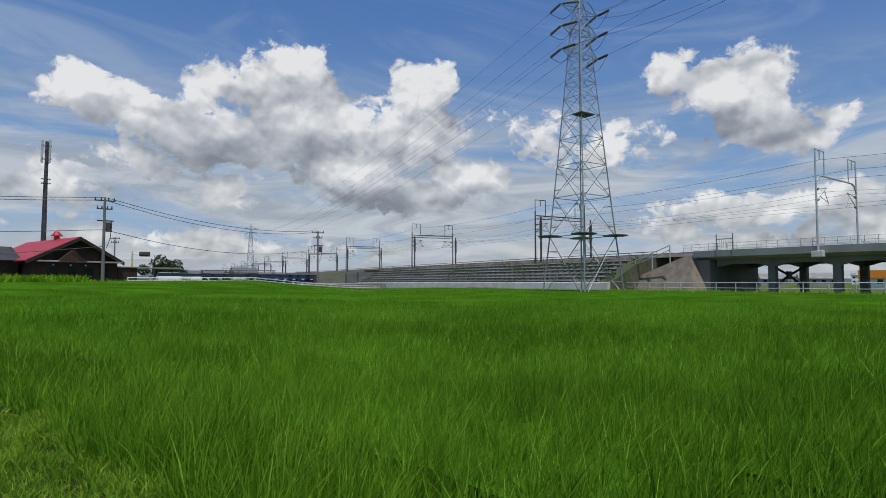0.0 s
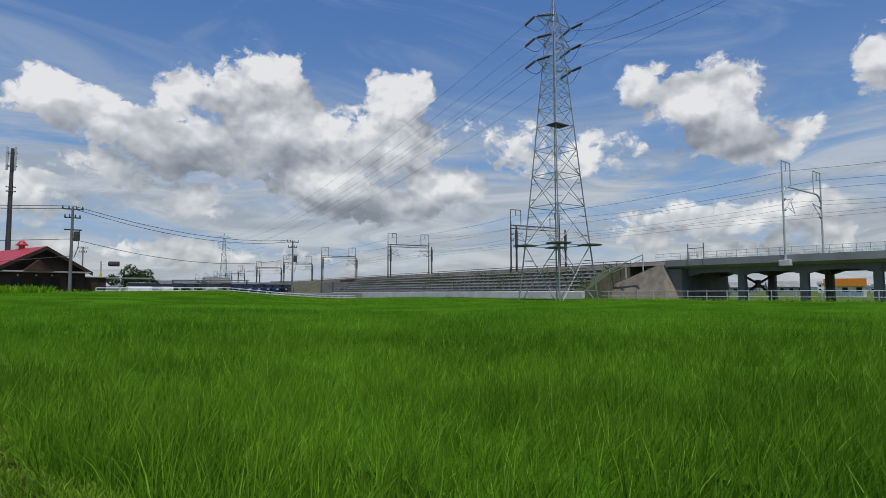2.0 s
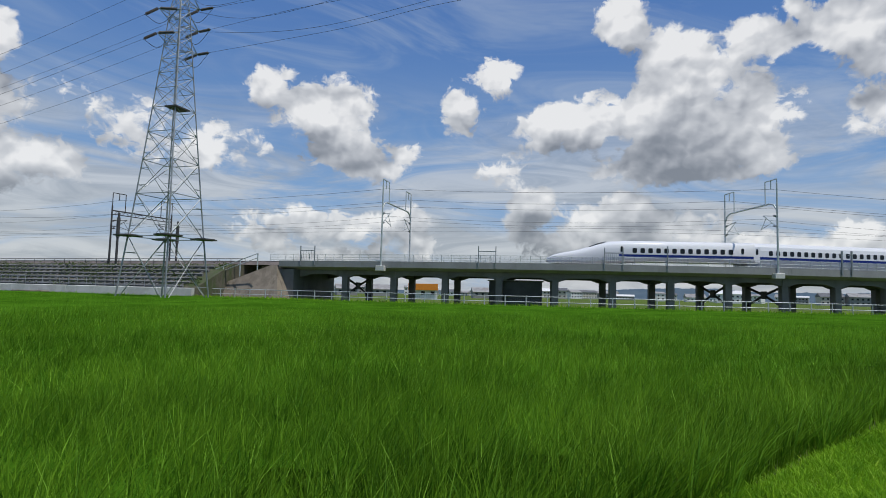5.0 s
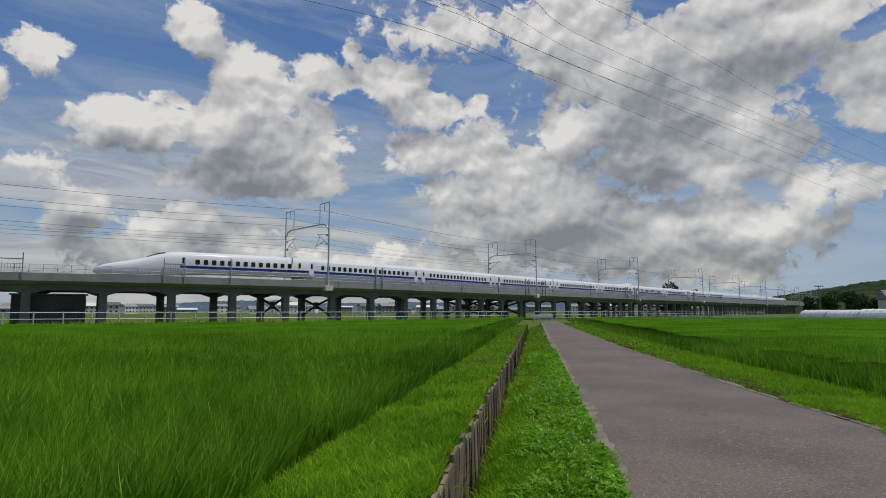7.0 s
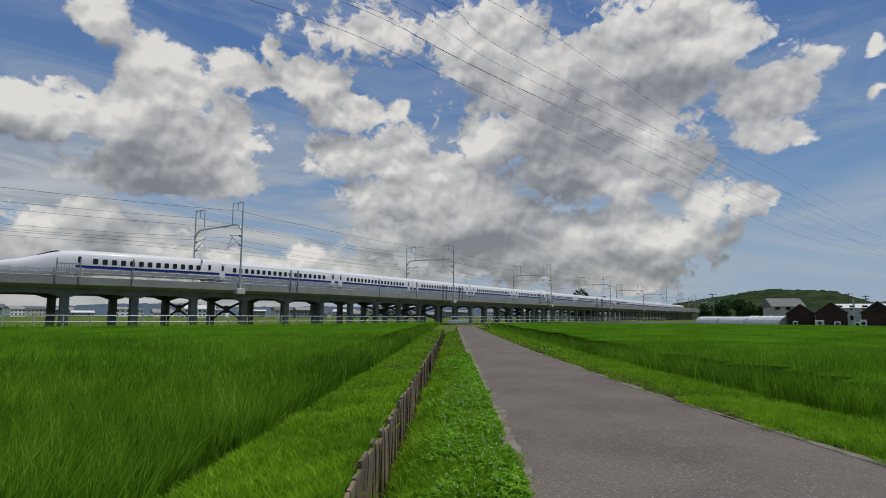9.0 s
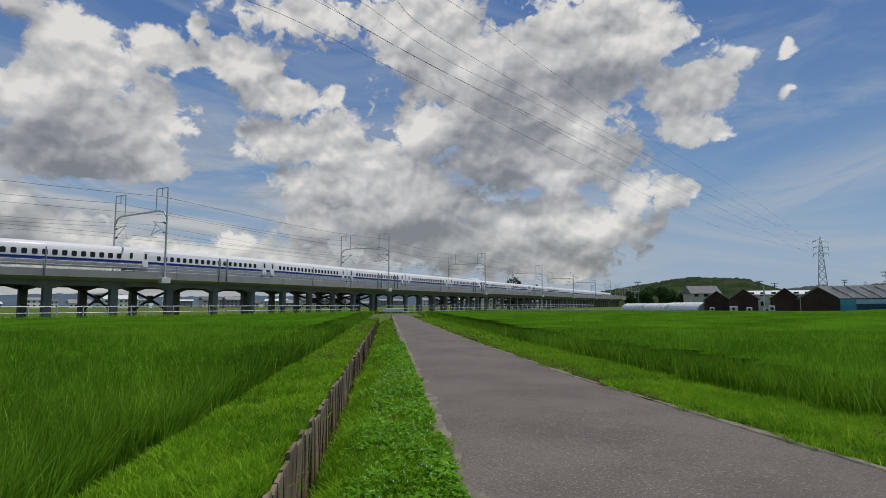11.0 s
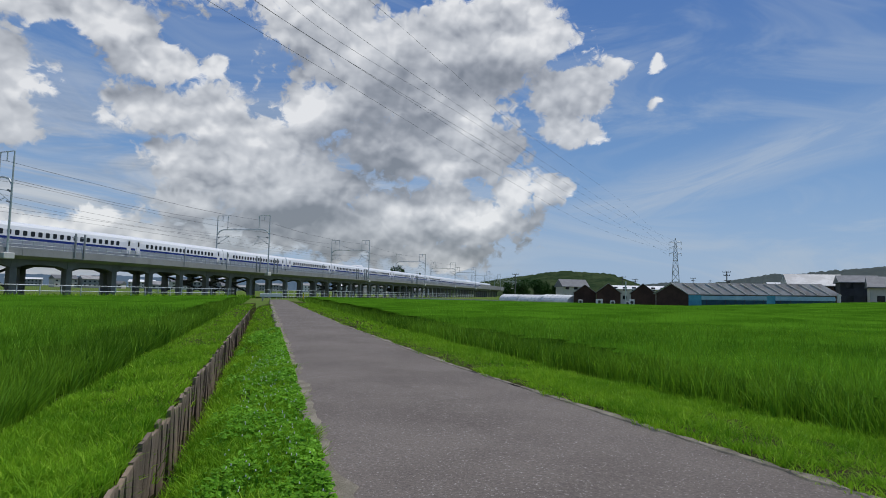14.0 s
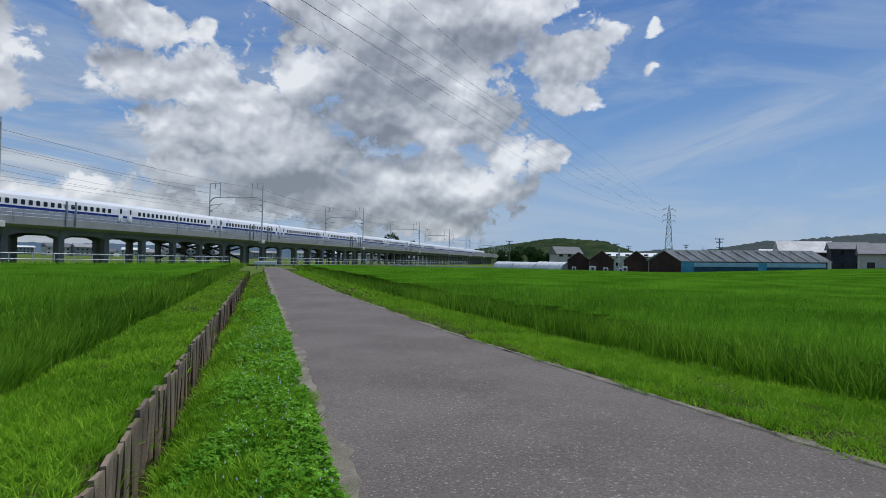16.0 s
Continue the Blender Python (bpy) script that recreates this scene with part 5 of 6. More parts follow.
# ---- the far pylons ----
def small_pylon(az, el_top, d, label):
    p = ray_place(az, 0, d)
    H = d * math.tan(radians(el_top)) + 1.5
    k = H / 38
    t = empty("transmission_pylon", label, "pylon", "far pylons", m=Matrix.Translation((p.x, p.y, 0)) @ Matrix.Rotation(radians(az), 4, "Z"))
    lg, br = [bmesh.new() for _ in range(4)], bmesh.new()
    lattice_tower(lg, br, None, H, 2.9 * k, 0.75 * k, [H * u for u in (0, 0.17, 0.32, 0.45, 0.56, 0.65, 0.73, 0.8, 0.86, 0.92, 1.0)], 0.16 * k)
    for bm in lg:
        part("leg", bm, M_GALV, t)
    part("bracing", br, M_GALV, t)
    for u in (0.93, 0.84, 0.75):
        for sgn in (-1, 1):
            bm = bmesh.new()
            for zz in (0, 0.03):
                rod(bm, (sgn * 0.7 * k, 0, H * (u + zz)), (sgn * 3.6 * k, 0, H * (u + 0.005)), 0.10 * k, sides=4)
            rod(bm, (sgn * 3.5 * k, 0, H * u), (sgn * 3.5 * k, 0, H * (u - 0.035)), 0.10 * k, sides=5)
            part("crossarm", bm, M_GALV, t)
    return t, H


far_r, far_r_h = small_pylon(-80.75, 5.45, 330, "distant lattice pylon beyond the sheds")
far_l, far_l_h = small_pylon(62.4, 5.3, 330, "distant lattice pylon beyond the railway")
small_pylon(-72.3, 1.9, 900, "very distant lattice pylon before the hills")
small_pylon(-83.6, 1.75, 1100, "very distant lattice pylon behind the sheds")


def cable(bm, pts, r):
    ps = []
    pts = [Vector(p) for p in pts]
    k = [2 * pts[0] - pts[1]] + pts + [2 * pts[-1] - pts[-2]]
    for i in range(1, len(k) - 2):
        for u in np.linspace(0, 1, 14, endpoint=False):
            p0, p1, p2, p3 = k[i - 1], k[i], k[i + 1], k[i + 2]
            ps.append(0.5 * (2 * p1 + (p2 - p0) * u + (2 * p0 - 5 * p1 + 4 * p2 - p3) * u ** 2 + (3 * p1 - p0 - 3 * p2 + p3) * u ** 3))
    ps.append(pts[-1])
    for a, b in zip(ps, ps[1:]):
        rod(bm, a, b, r, sides=4)


CABLES = (
    ("low", ((28.6, 20.1, 28.8), (17.0, 24.0, 27.0), (4.6, 27.1, 26.2), (-26.1, 27.3, 25.6), (-43.1, 22.2, 25.6), (-63.8, 11.9, 26.5), (-74.0, 6.4, 28.0))),
    ("middle", ((28.5, 21.9, 31.6), (16.6, 26.5, 30.0), (-29.7, 29.2, 28.8), (-43.1, 24.3, 28.6), (-63.8, 13.6, 29.5), (-74.0, 7.3, 31.0))),
    ("top", ((28.2, 23.9, 34.3), (-3.0, 31.0, 32.6), (-35.2, 29.4, 31.8), (-48.6, 23.0, 31.4), (-63.7, 15.4, 32.5), (-75.0, 8.1, 34.0))),
    ("low", ((29.4, 20.0, 28.8), (19.7, 23.8, 27.6), (-5.0, 29.5, 26.8), (-31.1, 28.7, 26.6), (-48.6, 21.8, 26.4), (-66.4, 12.6, 27.5), (-76.0, 6.7, 28.5))),
    ("middle", ((29.3, 21.8, 31.6), (23.4, 24.4, 30.6), (-8.0, 32.5, 29.4), (-40.4, 29.3, 29.2), (-48.7, 24.5, 29.0), (-66.3, 14.3, 30.3), (-76.5, 7.5, 31.3))),
    ("top", ((29.6, 23.6, 34.3), (26.9, 24.9, 33.8), (-10.0, 36.0, 32.6), (-46.6, 29.0, 32.2), (-58.9, 21.6, 32.2), (-66.3, 16.0, 33.2), (-76.5, 8.5, 34.3))),
)
inv = pylon.matrix_world.inverted()
k_r = far_r_h
for n_c, (level, dirs) in enumerate(CABLES):
    u = {"low": 0.72, "middle": 0.81, "top": 0.90}[level]
    sgn = 1 if n_c < 3 else -1
    z_arm = ARM_Z[("top", "middle", "low").index(level)]
    start = pylon.matrix_world @ Vector((sgn * ARM_L, 0, z_arm + 0.3))
    pts = [ray_place(a, e, (z - 1.5) / math.tan(radians(e))) for a, e, z in dirs]
    end = far_r.matrix_world @ Vector((sgn * 3.3, 0, far_r_h * u))
    d = (pts[1] - start).normalized()
    tail = start + d * 2.3
    part("insulator", fresh(insulator_string, inv @ start, inv @ tail), M_STEEL_DARK, pylon, "string of dark glazed insulator discs")
    thing("power_cable", fresh(cable, [tail] + pts[1:] + [end], 0.019), M_CABLE, "long sagging power cable from the pylon", "cable", "power cables")
    # and away from the pylon on its other side
    end_l = far_l.matrix_world @ Vector((sgn * 3.3, 0, far_l_h * u))
    run = end_l - start
    tail_l = start + (run.normalized() + Vector((0, 0, -0.12))).normalized() * 2.3
    part("insulator", fresh(insulator_string, inv @ start, inv @ tail_l), M_STEEL_DARK, pylon, "string of dark glazed insulator discs")
    mids = [start + run * q - Vector((0, 0, 26 * q * (1 - q))) for q in (0.12, 0.3, 0.5, 0.7, 0.88)]
    thing("power_cable", fresh(cable, [tail_l] + mids + [end_l], 0.019), M_CABLE, "long sagging power cable towards the distant pylon", "cable", "power cables")
    loop_mid = (tail + tail_l) / 2 - Vector((0, 0, 1.3))
    part("jumper", fresh(cable, [inv @ tail, inv @ loop_mid, inv @ tail_l], 0.03), M_CABLE, pylon)

# ---- the lot, house and poles at the field's far left ----
def bearing(p, q):
    return math.atan2(q.y - p.y, q.x - p.x)


LOT_Z = 1.2


def lot(bm):
    ring = [ray_place(az, 0, d) for az, d in ((50, 119), (58, 94), (66, 79), (74, 74), (84, 72), (98, 72), (98, 120), (80, 150), (66, 165), (55, 170))]
    loft(bm, [[Vector((p.x, p.y, z)) for p in ring] for z in (-0.5, LOT_Z)])


M_GRAVEL = material("grey gravel lot", (0.30, 0.29, 0.27), (0.24, 0.24, 0.21), 0.95, scale=0.3, grain=8, bump=0.4, world_pos=True)
thing("lot", fresh(lot), M_GRAVEL, "raised gravel car park beyond the paddy", "car park", kind="structure")

house = empty("red_roofed_house", "low dark-walled house with a red sheet roof", "house")
pr, pl = ray_place(73.2, 0, 79), ray_place(79.0, 0, 76)
fr = Matrix.Translation((pr.x, pr.y, LOT_Z)) @ Matrix.Rotation(bearing(pr, pl), 4, "Z")     # x along the gable wall, y towards the field
HW, HD = (pl - pr).length, -15.0
RIDGE, EAVE = 5.15, 2.75


def house_wall(bm):
    prof = [(0, 0), (HW, 0), (HW, EAVE), (HW * 0.5, RIDGE - 0.15), (0, EAVE)]
    loft(bm, [[fr @ Vector((x, y, z)) for x, z in prof] for y in (0, HD)])


def roof_slope(bm, side):
    x0, x1 = (-0.5, HW * 0.5) if side < 0 else (HW + 0.9, HW * 0.5)
    e = EAVE - 0.28
    loft(bm, [[fr @ Vector(p) for p in ((x0, y, e), (x1, y, RIDGE), (x1, y, RIDGE + 0.14), (x0, y, e + 0.14))] for y in (0.6, HD - 0.4)])


part("wall", fresh(house_wall), M_DARKWOOD, house)
for side in (-1, 1):
    part("roof", fresh(roof_slope, side), M_RED, house)


def verge_board(bm, side):
    x0, x1 = (-0.5, HW * 0.5) if side < 0 else (HW + 0.9, HW * 0.5)
    loft(bm, [[fr @ Vector((x, y, z + dz)) for y, dz in ((0.55, -0.3), (0.68, -0.3), (0.68, 0.1), (0.55, 0.1))] for x, z in ((x0, EAVE - 0.25), (x1, RIDGE + 0.02))])


for side in (-1, 1):
    part("verge_board", fresh(verge_board, side), M_DARKWOOD, house)
part("canopy", fresh(box, (-0.2, 0, 2.45), (HW * 0.98, 0.95, 2.6), fr, 0.02), M_SHEETROOF, house, "grey sheet canopy across the front")


def porch(bm):
    c = HW * 0.60
    loft(bm, [[fr @ Vector((c + x, y, z)) for x, z in ((-1.4, 2.55), (0, 3.75), (1.4, 2.55))] for y in (0.02, 1.1)])


part("porch_gable", fresh(porch), M_BROWNWALL, house, "small brown gable over the door")
for x in (1.0, 2.6, 4.3, 6.2):
    part("window", fresh(box, (x, 0.0, 0.95), (x + 0.9, 0.06, 1.9), fr, 0.01), M_GLASS_DARK, house)
for x in (1.6, 3.4, 4.9, 6.6):
    part("wall_lamp", fresh(rod, fr @ Vector((x, 0.05, 2.15)), fr @ Vector((x, 0.18, 2.15)), 0.09, 0.07, 8), M_WHITE, house, "small round wall lamp")


def vent(bm):
    c = fr @ Vector((HW * 0.5, -6.0, RIDGE))
    rod(bm, c, c + Vector((0, 0, 0.5)), 0.3, 0.3, 10)
    rod(bm, c + Vector((0, 0, 0.5)), c + Vector((0, 0, 0.62)), 0.62, 0.6, 10)
    rod(bm, c + Vector((0, 0, 0.62)), c + Vector((0, 0, 1.05)), 0.55, 0.2, 10)


part("roof_vent", fresh(vent), M_RED, house, "red roof ventilator")
annex = thing("annex", fresh(box, (-2.6, -4.0, 0.0), (-0.3, -0.6, 2.0), fr, 0.03), M_DARKWOOD, "low dark lean-to beside the house", "annex")
part("annex_roof", fresh(box, (-2.8, -4.2, 2.0), (-0.2, -0.4, 2.12), fr, 0.02), M_SHEETROOF, annex)
side_b = thing("side_building", fresh(box, (HW + 0.4, -9.0, 0.0), (HW + 9.5, -3.0, 2.6), fr, 0.03), M_DARKWOOD, "low dark building adjoining the house", "building")
part("side_roof", fresh(lambda bm: loft(bm, [[fr @ Vector((x, y, z)) for y, z in ((-9.5, 2.6), (-6, 4.2), (-2.5, 2.6))] for x in (HW + 0.2, HW + 9.9)])), material("dark tiled roof", (0.07, 0.07, 0.075), None, 0.7, scale=1, grain=6, bump=0.4, world_pos=True), side_b)


def cell_mast(bm, base, H):
    rod(bm, base, base + Vector((0, 0, H)), 0.34, 0.20, 10)


cm_p = ray_place(78.4, 0, 98)
cm_p.z = LOT_Z
CM_H = 98 * math.tan(radians(10.75)) + 1.0
mast = thing("antenna_mast", fresh(cell_mast, cm_p, CM_H), M_STEEL_DARK, "slender dark antenna mast behind the house", "mast")
for k in range(3):
    a = k * 2.09 + 0.5
    o = Vector((math.cos(a) * 0.55, math.sin(a) * 0.55, 0))
    part("antenna_panel", fresh(box, (-0.14, -0.08, CM_H - 3.0), (0.14, 0.08, CM_H + 0.2), Matrix.Translation(cm_p + o) @ Matrix.Rotation(a, 4, "Z"), 0.03), M_STEEL_PALE, mast)
part("mount_ring", fresh(lambda bm: [rod(bm, cm_p + Vector((math.cos(i * 1.047) * 0.6, math.sin(i * 1.047) * 0.6, z)), cm_p + Vector((math.cos((i + 1) * 1.047) * 0.6, math.sin((i + 1) * 1.047) * 0.6, z)), 0.04, sides=4) for i in range(6) for z in (CM_H - 2.4, CM_H - 0.6, CM_H - 5.2, CM_H - 5.8)]), M_STEEL_DARK, mast)
part("guy_cable", fresh(rod, cm_p + Vector((0.6, -0.5, 0)), cm_p + Vector((0.35, -0.3, CM_H - 5)), 0.03), M_CABLE, mast)


def utility_pole(az, d, H, label, turn, transformer=False, base=0.0):
    p = ray_place(az, 0, d)
    m = Matrix.Translation((p.x, p.y, base)) @ Matrix.Rotation(radians(turn), 4, "Z")
    t = thing("utility_pole", fresh(rod, (0, 0, -0.3), (0, 0, H), 0.19, 0.12, 10), M_CONC, label, "utility pole", "utility poles", m=m)
    for z, w in ((H - 0.25, 1.0), (H - 1.15, 0.75)):
        part("crossarm", fresh(box, (-w, -0.06, z - 0.06), (w, 0.06, z + 0.06), None, 0.01), M_STEEL_DARK, t)
        for x in (-w * 0.9, -w * 0.35, w * 0.35, w * 0.9):
            part("insulator", fresh(rod, (x, 0, z + 0.06), (x, 0, z + 0.34), 0.08, 0.05, 7), M_STEEL_DARK, t)
    if transformer:
        part("transformer", fresh(rod, (0.45, 0, H - 3.6), (0.45, 0, H - 2.6), 0.3, 0.3, 10), M_STEEL_DARK, t, "dark cylindrical transformer")
        part("bracket", fresh(box, (-0.7, -0.05, H - 2.5), (0.9, 0.05, H - 2.36), None, 0.01), M_STEEL_DARK, t)
        part("down_cable", fresh(cable, [(0.7, 0, H - 2.4), (0.6, 0, H - 4.2), (0.25, 0, H - 5.4)], 0.035), M_CABLE, t)
    return t, m @ Vector((0, 0, H))


pole_a, top_a = utility_pole(74.25, 74, 74 * math.tan(radians(6.95)) + 1.5, "concrete utility pole with a transformer before the house", 80, True, 0.0)
pole_b, top_b = utility_pole(56.45, 104, 104 * math.tan(radians(4.75)) + 1.5, "concrete utility pole at the car park's edge", 60, True, 0.0)
pole_c, top_c = utility_pole(73.4, 150, 150 * math.tan(radians(3.75)) + 1.5, "distant utility pole behind the house", 70)
pole_l, top_l = utility_pole(104, 80, 10.5, "concrete utility pole beside the far track", 90)
for dz, sag, q0, q1 in ((0.1, 1.3, top_a, top_b), (-0.2, 1.5, top_a, top_b), (-3.4, 1.6, top_a, top_b), (-5.2, 1.6, top_a, top_l), (-0.2, 0.9, top_a, top_l), (0.1, 0.9, top_a, top_l), (-3.4, 1.0, top_a, top_l)):
    a, b = q0 + Vector((0, 0, dz)), q1 + Vector((0, 0, dz * 0.9))
    pts = [a + (b - a) * q - Vector((0, 0, sag * 4 * q * (1 - q))) for q in (0, 0.2, 0.4, 0.6, 0.8, 1)]
    thing("pole_cable", fresh(cable, pts, 0.03), M_CABLE, "dark cable strung between utility poles", "cable", "pole cables")


def road_signal(az, d):
    p = ray_place(az, 0, d)
    m = Matrix.Translation((p.x, p.y, LOT_Z)) @ Matrix.Rotation(radians(az + 180), 4, "Z")
    t = thing("traffic_signal", fresh(rod, (0, 0, -0.2), (0, 0, 4.1), 0.11, 0.09, 8), M_STEEL_PALE, "roadside traffic signal on a grey post with a yellow band", "traffic signal", m=m)
    part("arm", fresh(rod, (0, 0, 3.75), (-1.0, 0, 3.85), 0.05), M_STEEL_PALE, t)
    part("signal_head", fresh(box, (-2.0, -0.2, 3.5), (-0.75, 0.2, 4.1), None, 0.08), M_STEEL_DARK, t, "dark signal housing")
    for k in range(3):
        part("visor", fresh(rod, (-1.75 + 0.38 * k, 0.2, 3.82), (-1.75 + 0.38 * k, 0.42, 3.84), 0.17, 0.17, 10), M_STEEL_DARK, t)
    part("post_band", fresh(rod, (0, 0, 1.5), (0, 0, 2.6), 0.125, 0.125, 8), M_YELLOW, t, "yellow wrap on the post")


road_signal(72.1, 84)


# guard rail along the lot
guard = empty("guard_rail", "white low guard rail along the edge of the car park", "guard rail")
g_pts = [ray_place(az, 0, d) for az, d in ((72.4, 72), (69, 74), (66, 77), (62, 83), (58, 91), (54, 101), (50.6, 113))]
for p, q in zip(g_pts, g_pts[1:]):
    n = int((q - p).length / 2.0)
    for i in range(n):
        c = p + (q - p) * i / n
        part("post", fresh(rod, (c.x, c.y, -0.2), (c.x, c.y, rise(c.x, c.y) + 0.75), 0.06, sides=6), M_WHITE, guard)
    for z in (1.0, 0.68):
        part("rail", fresh(rod, (p.x, p.y, z + rise(p.x, p.y) - 0.3), (q.x, q.y, z + rise(q.x, q.y) - 0.3), 0.06, sides=6), M_WHITE, guard)


# parked cars
def car_parts(paint):
    t = new("car")

    def shell(bm):
        rings = []
        for y, w in ((-0.85, 0.9), (-0.8, 1.0), (0.8, 1.0), (0.85, 0.9)):
            prof = [(-2.1, 0.3), (-2.12, 0.75), (-1.9, 0.98), (-1.0, 1.05), (1.85, 1.06), (2.1, 0.9), (2.12, 0.35)]
            rings.append([(x, y, 0.3 + (z - 0.3) * w) for x, z in prof])
        loft(bm, rings)

    def cabin(bm):
        loft(bm, [[(x, y * k, z) for x, z in ((-1.05, 1.03), (-0.45, 1.5), (1.5, 1.52), (1.9, 1.05))] for y, k in ((-0.78, 1.0), (-0.62, 0.98), (0.62, 0.98), (0.78, 1.0))])

    part("body", fresh(shell), paint, t)
    part("cabin", fresh(cabin), M_GLASS_DARK, t, "dark glazed cabin")
    part("roof", fresh(box, (-0.42, -0.66, 1.515), (1.48, 0.66, 1.56), None, 0.02), paint, t)
    for x in (-1.3, 1.3):
        for y in (-0.8, 0.62):
            w = part("wheel", fresh(rod, (x, y, 0.32), (x, y + 0.18, 0.32), 0.32, 0.32, 14), M_BLACK, t)
            part("rim", fresh(rod, (x, y - 0.01, 0.32), (x, y + 0.19, 0.32), 0.19, 0.19, 10), M_GALV, w)
    for y in (-0.6, 0.6):
        part("headlight", fresh(box, (-2.13, y - 0.2, 0.68), (-2.0, y + 0.2, 0.82), None, 0.02), M_WHITE, t)
    return t


PAINTS = {"white": M_WHITE, "black": material("black car paint", (0.015, 0.015, 0.018), None, 0.2, bump=0, spread=0.03), "blue": material("dark blue car paint", (0.015, 0.04, 0.09), None, 0.25, bump=0, spread=0.03), "silver": material("silver car paint", (0.45, 0.46, 0.47), None, 0.3, 0.5, bump=0, spread=0.03)}
first = {}
ROW = ((69.6, 88, "white", 95), (68.9, 88, "white", 95), (68.1, 90, "silver", 95), (67.2, 92, "white", 95), (66.2, 94, "black", 80), (65.2, 96, "black", 80), (64.2, 98, "black", 80), (63.2, 96, "silver", 80), (62.2, 99, "black", 80), (61.2, 101, "blue", 80), (60.3, 102, "blue", 80), (59.4, 104, "blue", 75), (58.6, 106, "blue", 75), (57.8, 107, "blue", 75), (57.0, 109, "black", 75))
for az, d, col, turn in ROW:
    p = ray_place(az, 0, d)
    m = Matrix.Translation((p.x, p.y, LOT_Z)) @ Matrix.Rotation(radians(az + turn), 4, "Z")
    if col not in first:
        first[col] = tagged(car_parts(PAINTS[col]), col + " small car parked on the gravel lot", "car", "parked cars")
        first[col].matrix_world = m
    else:
        copy_thing(first[col], m)


def carport(az, d, w):
    p = ray_place(az, 0, d)
    m = Matrix.Translation((p.x, p.y, LOT_Z)) @ Matrix.Rotation(radians(az), 4, "Z")
    t = thing("carport", fresh(box, (-w / 2, -2.2, 2.2), (w / 2, 2.2, 2.34), m, 0.03), M_SHEETROOF, "open carport with a flat grey roof", "carport")
    for x in (-w / 2 + 0.2, 0, w / 2 - 0.2):
        for y in (-2, 2):
            part("leg", fresh(box, (x - 0.06, y - 0.06, 0), (x + 0.06, y + 0.06, 2.2), m), M_STEEL_DARK, t)


carport(70.4, 96, 7)
carport(63.5, 108, 12)


# ---- trees and bushes ----
def leaf_clump(seed, r, count, squash=0.8, size=0.3):
    rng = np.random.default_rng(seed)
    vs, fs_ = [], []
    lobes = [(rng.normal(0, 0.45, 3) * r * np.array([1, 1, squash]), r * rng.uniform(0.35, 0.65)) for _ in range(7)]
    for _ in range(count):
        c, rr = lobes[rng.integers(len(lobes))]
        v = rng.normal(0, 1, 3)
        v /= np.linalg.norm(v)
        p = Vector(c + v * rr * rng.uniform(0.75, 1.08) * np.array([1, 1, squash]))
        a = Vector(rng.normal(0, 1, 3)).normalized() * size * rng.uniform(0.6, 1.2)
        b = Vector(rng.normal(0, 1, 3)).normalized() * size * rng.uniform(0.6, 1.2)
        i = len(vs)
        vs += [p, p + a, p + a + b, p + b]
        fs_.append((i, i + 1, i + 2, i + 3))
    me = bpy.data.meshes.new("crown")
    me.from_pydata(vs, [], fs_)
    me.materials.append(M_TREE)
    return me


def tree(az, d, H, r, seed, label, base=0.0):
    p = ray_place(az, 0, d)
    t = empty("tree", label, "tree", "trees", m=Matrix.Translation((p.x, p.y, base)))
    bm = bmesh.new()
    rod(bm, (0, 0, -0.3), (0.1, 0, H * 0.55), 0.22 * H / 6, 0.12 * H / 6, 8)
    for k in range(5):
        a = k * 1.26
        rod(bm, (0.05, 0, H * (0.3 + 0.05 * k)), (math.cos(a) * r * 0.6, math.sin(a) * r * 0.6, H * (0.55 + 0.06 * k)), 0.08 * H / 6, 0.03, 6)
    part("trunk", bm, M_BARK, t)
    c = part("crown", leaf_clump(seed, r, 2200, 0.8, 0.24 * r / 2), M_TREE, t)
    c.location = (0, 0, H - r * 0.75)


tree(69.8, 118, 4.4, 2.4, 1, "dark green rounded tree behind the car park", LOT_Z)
tree(68.8, 122, 3.6, 2.0, 2, "dark green bushy tree behind the car park", LOT_Z)
tree(-55.2, 330, 13, 7, 3, "dark tree standing behind the viaduct")
tree(-55.9, 332, 11, 5.5, 4, "dark tree standing behind the viaduct")
for k, (az, d, h) in enumerate(((-66.0, 420, 9), (-67.0, 430, 11), (-68.2, 410, 10), (-69.3, 400, 9), (-70.4, 400, 10), (-71.2, 390, 9))):
    tree(az, d, h, h * 0.62, 20 + k, "dark tree at the foot of the hill")


def weeds(bm_seed, az0, az1, d0, d1, count, hgt, lobe):
    rng = np.random.default_rng(bm_seed)
    p = np.array([ray_place(rng.uniform(az0, az1), 0, rng.uniform(d0, d1))[:2] for _ in range(count)])
    return blade_mesh("weeds", M_GRASS, p, rise(p[:, 0], p[:, 1]), hgt, lobe, 0.9, 0.1, bm_seed, 2)


tagged(new("weeds", weeds(61, 75.5, 84, 66, 69, 1500, 1.1, 0.16)), "leafy garden weeds before the house", "weeds", kind="stuff")
tagged(new("weeds", weeds(62, 50, 76, 70, 76, 1200, 0.6, 0.12)), "rough weeds along the car park's edge", "weeds", kind="stuff")


def toe_weeds(seed, s0, s1, count, off):
    rng = np.random.default_rng(seed)
    p = np.array([rail(rng.uniform(s0, s1), off + rng.normal(0, 0.7))[:2] for _ in range(count)])
    return blade_mesh("weeds", M_GRASS, p, -0.1, 0.75, 0.13, 0.9, 0.1, seed, 2)


